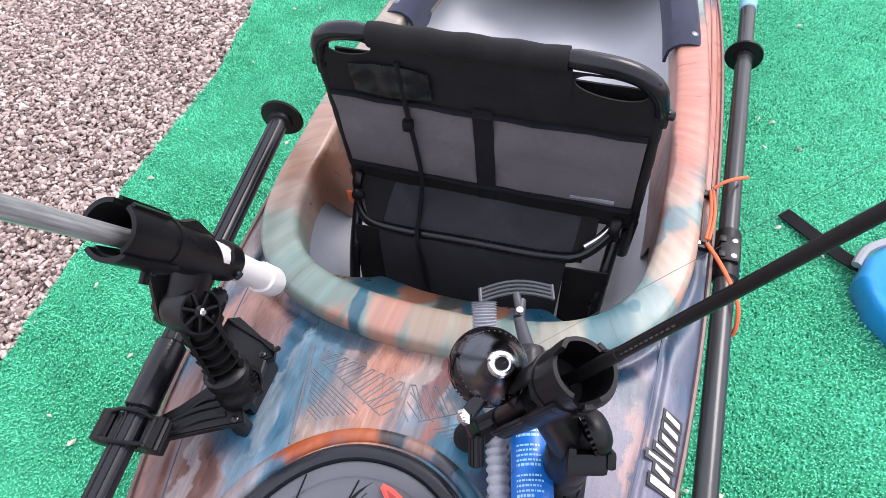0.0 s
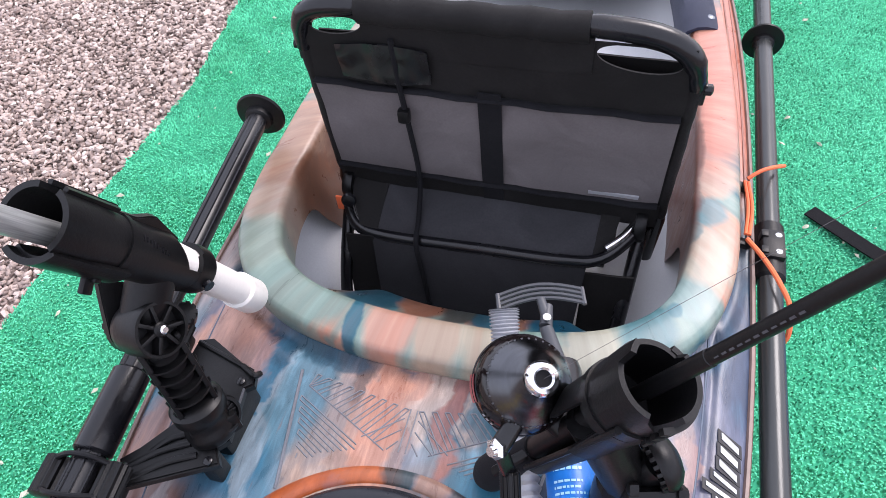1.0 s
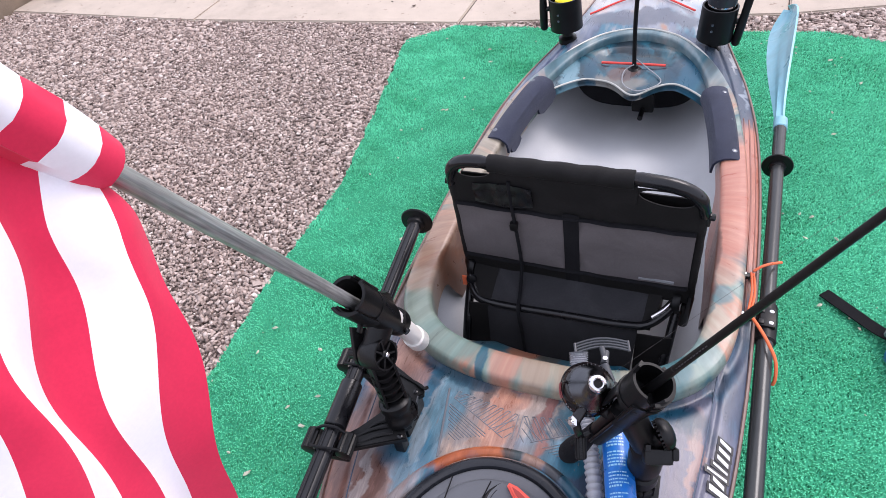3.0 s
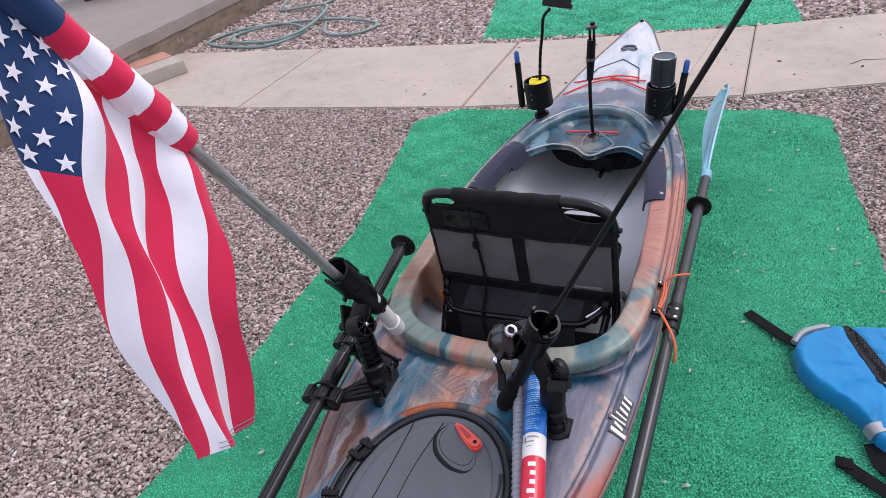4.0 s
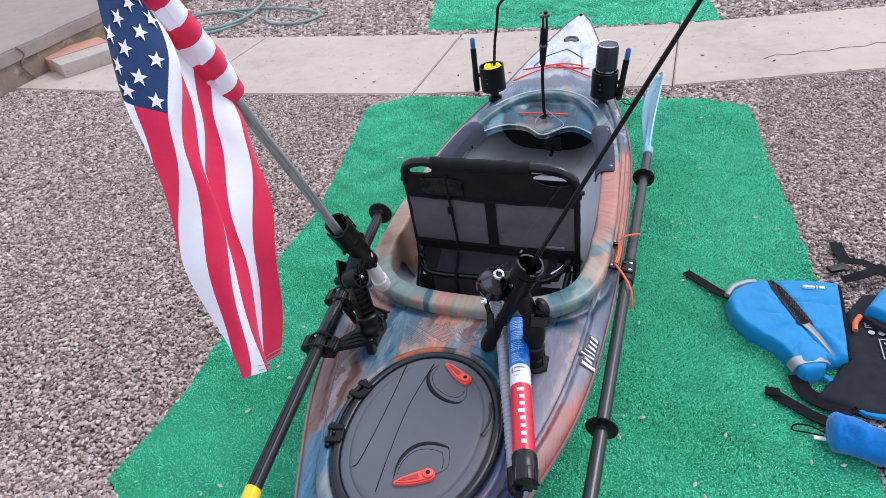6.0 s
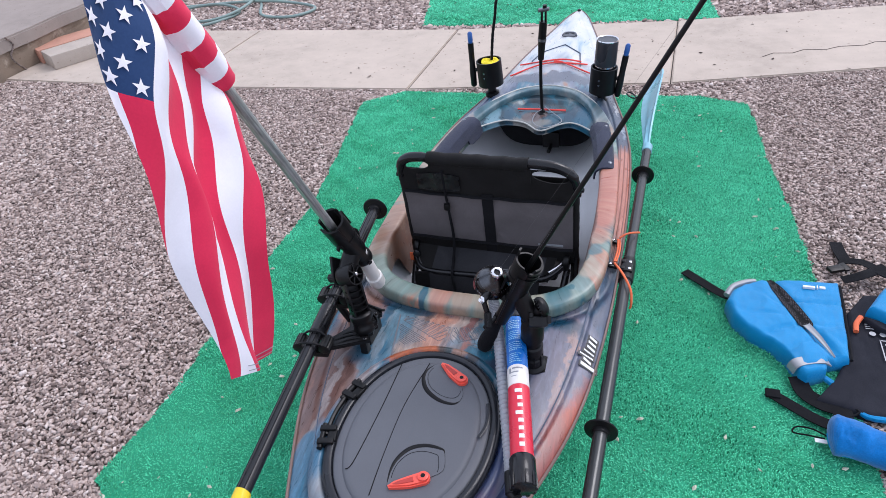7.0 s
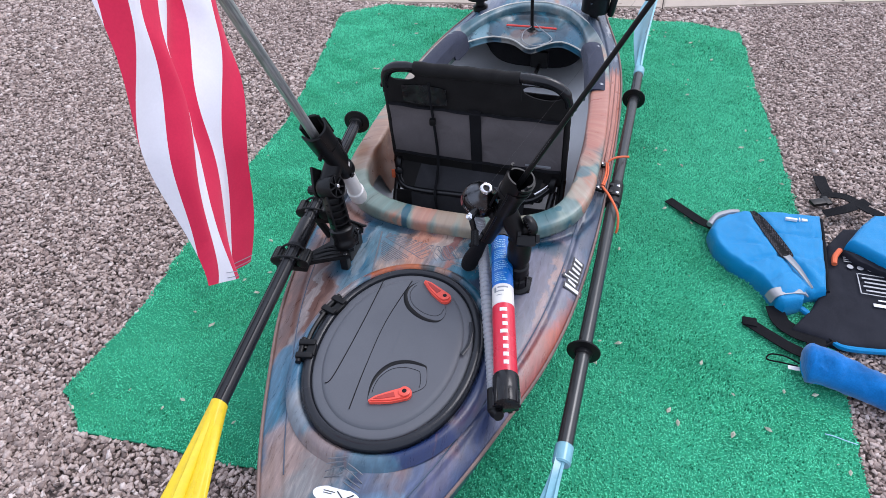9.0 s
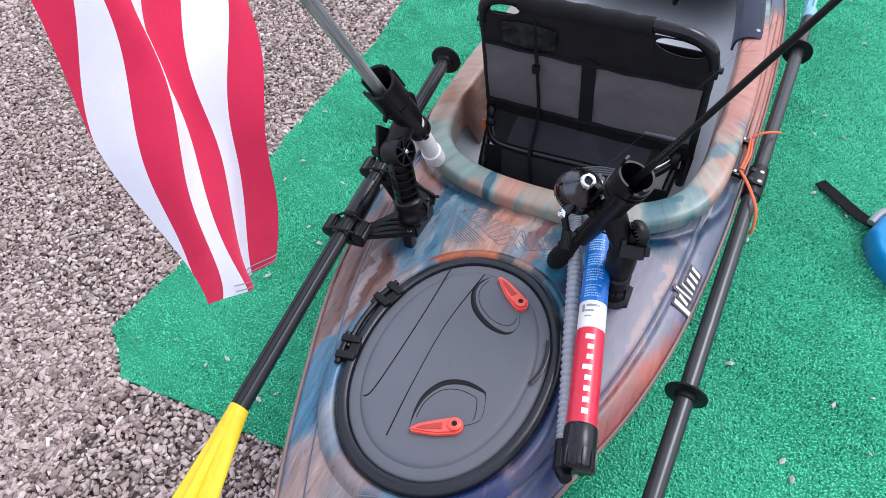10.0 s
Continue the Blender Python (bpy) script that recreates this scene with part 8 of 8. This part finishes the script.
    part("brand_mark", merged(block((0.016, 0.010, 0.008), (0.990, 1.036, 0.068), 0), block((0.003, 0.014, 0.008), (0.976, 1.036, 0.068), 0), block((0.034, 0.008, 0.008), (0.952, 1.034, 0.068), 0)), M_PRINT_WHITE, panel, "small white brand shapes", 0)
    part("front_panel", puffy([(1.10, 0.955), (1.15, 1.045), (1.19, 1.10), (1.32, 1.13), (1.48, 1.08), (1.46, 0.85), (1.33, 0.82), (1.22, 0.86)], 0.03, 0.085, 15.0), M_VEST, vest, "padded blue front panel folded over")
    part("panel_underside", puffy([(1.085, 0.945), (1.12, 0.90), (1.22, 0.845), (1.34, 0.80), (1.40, 0.84), (1.22, 0.885)], 0.025, 0.055, 2.0), M_VEST_DARK, vest, "dark underside of the folded panel")
    part("orange_trim", tube(glide([(1.066, 0.88, 0.042), (1.070, 0.91, 0.046), (1.086, 0.940, 0.050)], 5), 0.008, 8), M_ORANGE, vest, "orange trim")
    # rows of print on the lining, too small to read
    rows = []
    for k in range(4):
        y = 0.842 - 0.017 * k
        rows.append(block((0.14 - 0.01 * (k % 2), 0.0060, 0.001), (1.205, y, 0.0385), 0))
    rows += [block((0.16, 0.003, 0.001), (1.205, 0.858, 0.0385), 0), block((0.16, 0.003, 0.001), (1.205, 0.776, 0.0385), 0), block((0.003, 0.085, 0.001), (1.125, 0.817, 0.0385), 0)]
    for k in range(5):
        rows.append(lathe([(0.009, 0.0380), (0.009, 0.0390)], 14))
        rows[-1] = moved(rows[-1], Matrix.Translation((1.11 + 0.027 * k, 0.884, 0)))
    for k in range(3):
        rows.append(block((0.13, 0.003, 0.001), (1.16, 0.905 + 0.009 * k, 0.0385), 0))
    part("lining_print", merged(*rows), M_SILVER, vest, "block of small pale print", 0)
    part("lining_mark", merged(block((0.05, 0.012, 0.001), (1.175, 0.735, 0.0385), 0), block((0.018, 0.014, 0.001), (1.225, 0.738, 0.0385), 0), block((0.04, 0.005, 0.001), (1.185, 0.756, 0.0385), 0)), M_PRINT_WHITE, vest, "small white brand shapes", 0)
    part("blue_binding", tube(glide([(0.965, 0.69, 0.02), (1.0, 0.65, 0.022), (1.05, 0.572, 0.02), (1.2, 0.588, 0.018), (1.38, 0.602, 0.018)], 6), 0.009, 8), M_VEST, vest, "blue bound edge")
    def strap(points, width=0.034):
        part("strap", ribbon(glide(points, 8), width, 0.003), M_BLACK_CLOTH, vest, "flat black webbing strap")
    strap([(0.585, 1.115, 0.016), (0.64, 1.065, 0.018), (0.70, 1.005, 0.026), (0.74, 0.97, 0.04)])
    strap([(0.815, 0.612, 0.016), (0.87, 0.572, 0.018), (0.93, 0.533, 0.02), (1.0, 0.51, 0.02)])
    strap([(0.890, 0.672, 0.03), (0.908, 0.625, 0.02), (0.945, 0.595, 0.02), (0.990, 0.575, 0.024), (0.985, 0.535, 0.026)], 0.048)
    strap([(1.085, 1.38, 0.012), (1.09, 1.32, 0.014), (1.10, 1.27, 0.016)], 0.04)
    strap([(1.08, 1.265, 0.016), (1.14, 1.235, 0.04), (1.19, 1.17, 0.05), (1.235, 1.14, 0.05)], 0.034)
    strap([(1.07, 1.14, 0.03), (1.13, 1.16, 0.045), (1.20, 1.21, 0.05)], 0.034)
    part("strap_end", block((0.038, 0.03, 0.008), (0.826, 0.604, 0.019), 0.002), M_BLACK_CLOTH, vest)
    part("buckle", moved(merged(block((0.05, 0.03, 0.012), (0, 0, 0), 0.004), block((0.02, 0.04, 0.008), (0.03, 0, 0.002), 0.003)), pose(1.06, 1.205, 0.025, 0, 0, 25)), M_BLACK, vest, "black plastic buckle")
    part("tangle", tube(glide([(1.0, 0.60, 0.02), (1.03, 0.575, 0.03), (1.0, 0.55, 0.02), (1.05, 0.545, 0.02), (1.02, 0.53, 0.03), (1.07, 0.535, 0.018)], 8), 0.003, 7), M_BLACK_CLOTH, vest)
    # the fleecy float beside it
    spine = [Vector((0.936, 0.466, 0.052)), Vector((0.955, 0.465, 0.053)), Vector((0.99, 0.460, 0.053)), Vector((1.05, 0.445, 0.048)), Vector((1.12, 0.424, 0.045)), Vector((1.19, 0.400, 0.048)), Vector((1.25, 0.380, 0.053)), Vector((1.30, 0.362, 0.053)), Vector((1.325, 0.354, 0.052))]
    line = glide(spine, 14)
    radii = []
    for k in range(len(line)):
        t = k / (len(line) - 1)
        radii.append(0.053 * min(1, math.sin(min(1, t / 0.15) * math.pi / 2) ** 0.6, math.sin(min(1, (1 - t) / 0.15) * math.pi / 2) ** 0.6) * (1 - 0.18 * math.exp(-((t - 0.48) / 0.20) ** 2)) + 0.001)
    shape = tube(line, 0.05, 40, radii=radii, flat=0.85)
    rough = [tuple(Vector(p) + Vector((0, 0, 0.0030 * noise.noise(Vector(p) * 110) + 0.0045 * noise.noise(Vector(p) * 35)))) for p in shape[0]]
    thing_ob = thing("fleece_float", "blue fleece covered float lying at the mat's edge", "float")
    part("body", (rough, shape[1]), M_FLEECE, thing_ob)
    part("seam", tube([p + Vector((0, -r * 0.86, -r * 0.38)) for p, r in zip(line, radii)], 0.0025, 6), M_VEST, thing_ob)
    part("loop", tube(glide([(0.94, 0.475, 0.03), (0.91, 0.50, 0.02), (0.875, 0.50, 0.018), (0.865, 0.48, 0.018), (0.90, 0.478, 0.018), (0.935, 0.465, 0.03)], 8), 0.0022, 7), M_BLACK_CLOTH, thing_ob, "thin black cord loop")
    part("label", block((0.028, 0.012, 0.002), (0.925, 0.456, 0.03), 0), M_PRINT_WHITE, thing_ob, "small white cloth label")


def build_thread():
    line = glide([(0.985, 0.283, 0.014), (1.005, 0.280, 0.016), (1.03, 0.275, 0.015), (1.055, 0.272, 0.014)], 6)
    tagged(part("loose_thread", tube(line, 0.0013, 6), M_PUMP_PALE), "thin pale loose thread lying on the green mat", "thread")

build_ground()
build_path()
build_patio()
build_yard()
kayak = build_kayak()
build_hatch(kayak)
build_kayak_details(kayak)
build_seat()
build_paddles()
pole_foot, pole_way = build_left_holder()
build_flag(pole_foot, pole_way)
build_right_holder()
build_pump()
build_front_gear()
build_side_cord()
build_vest()
build_litter()
build_thread()
build_turf("mat", RUG, 0.0052, "green artificial turf mat spread under the kayak", 5)
build_turf("far_mat", FAR_RUG, 0.011, "green artificial turf mat beyond the path", 6)
build_gravel()
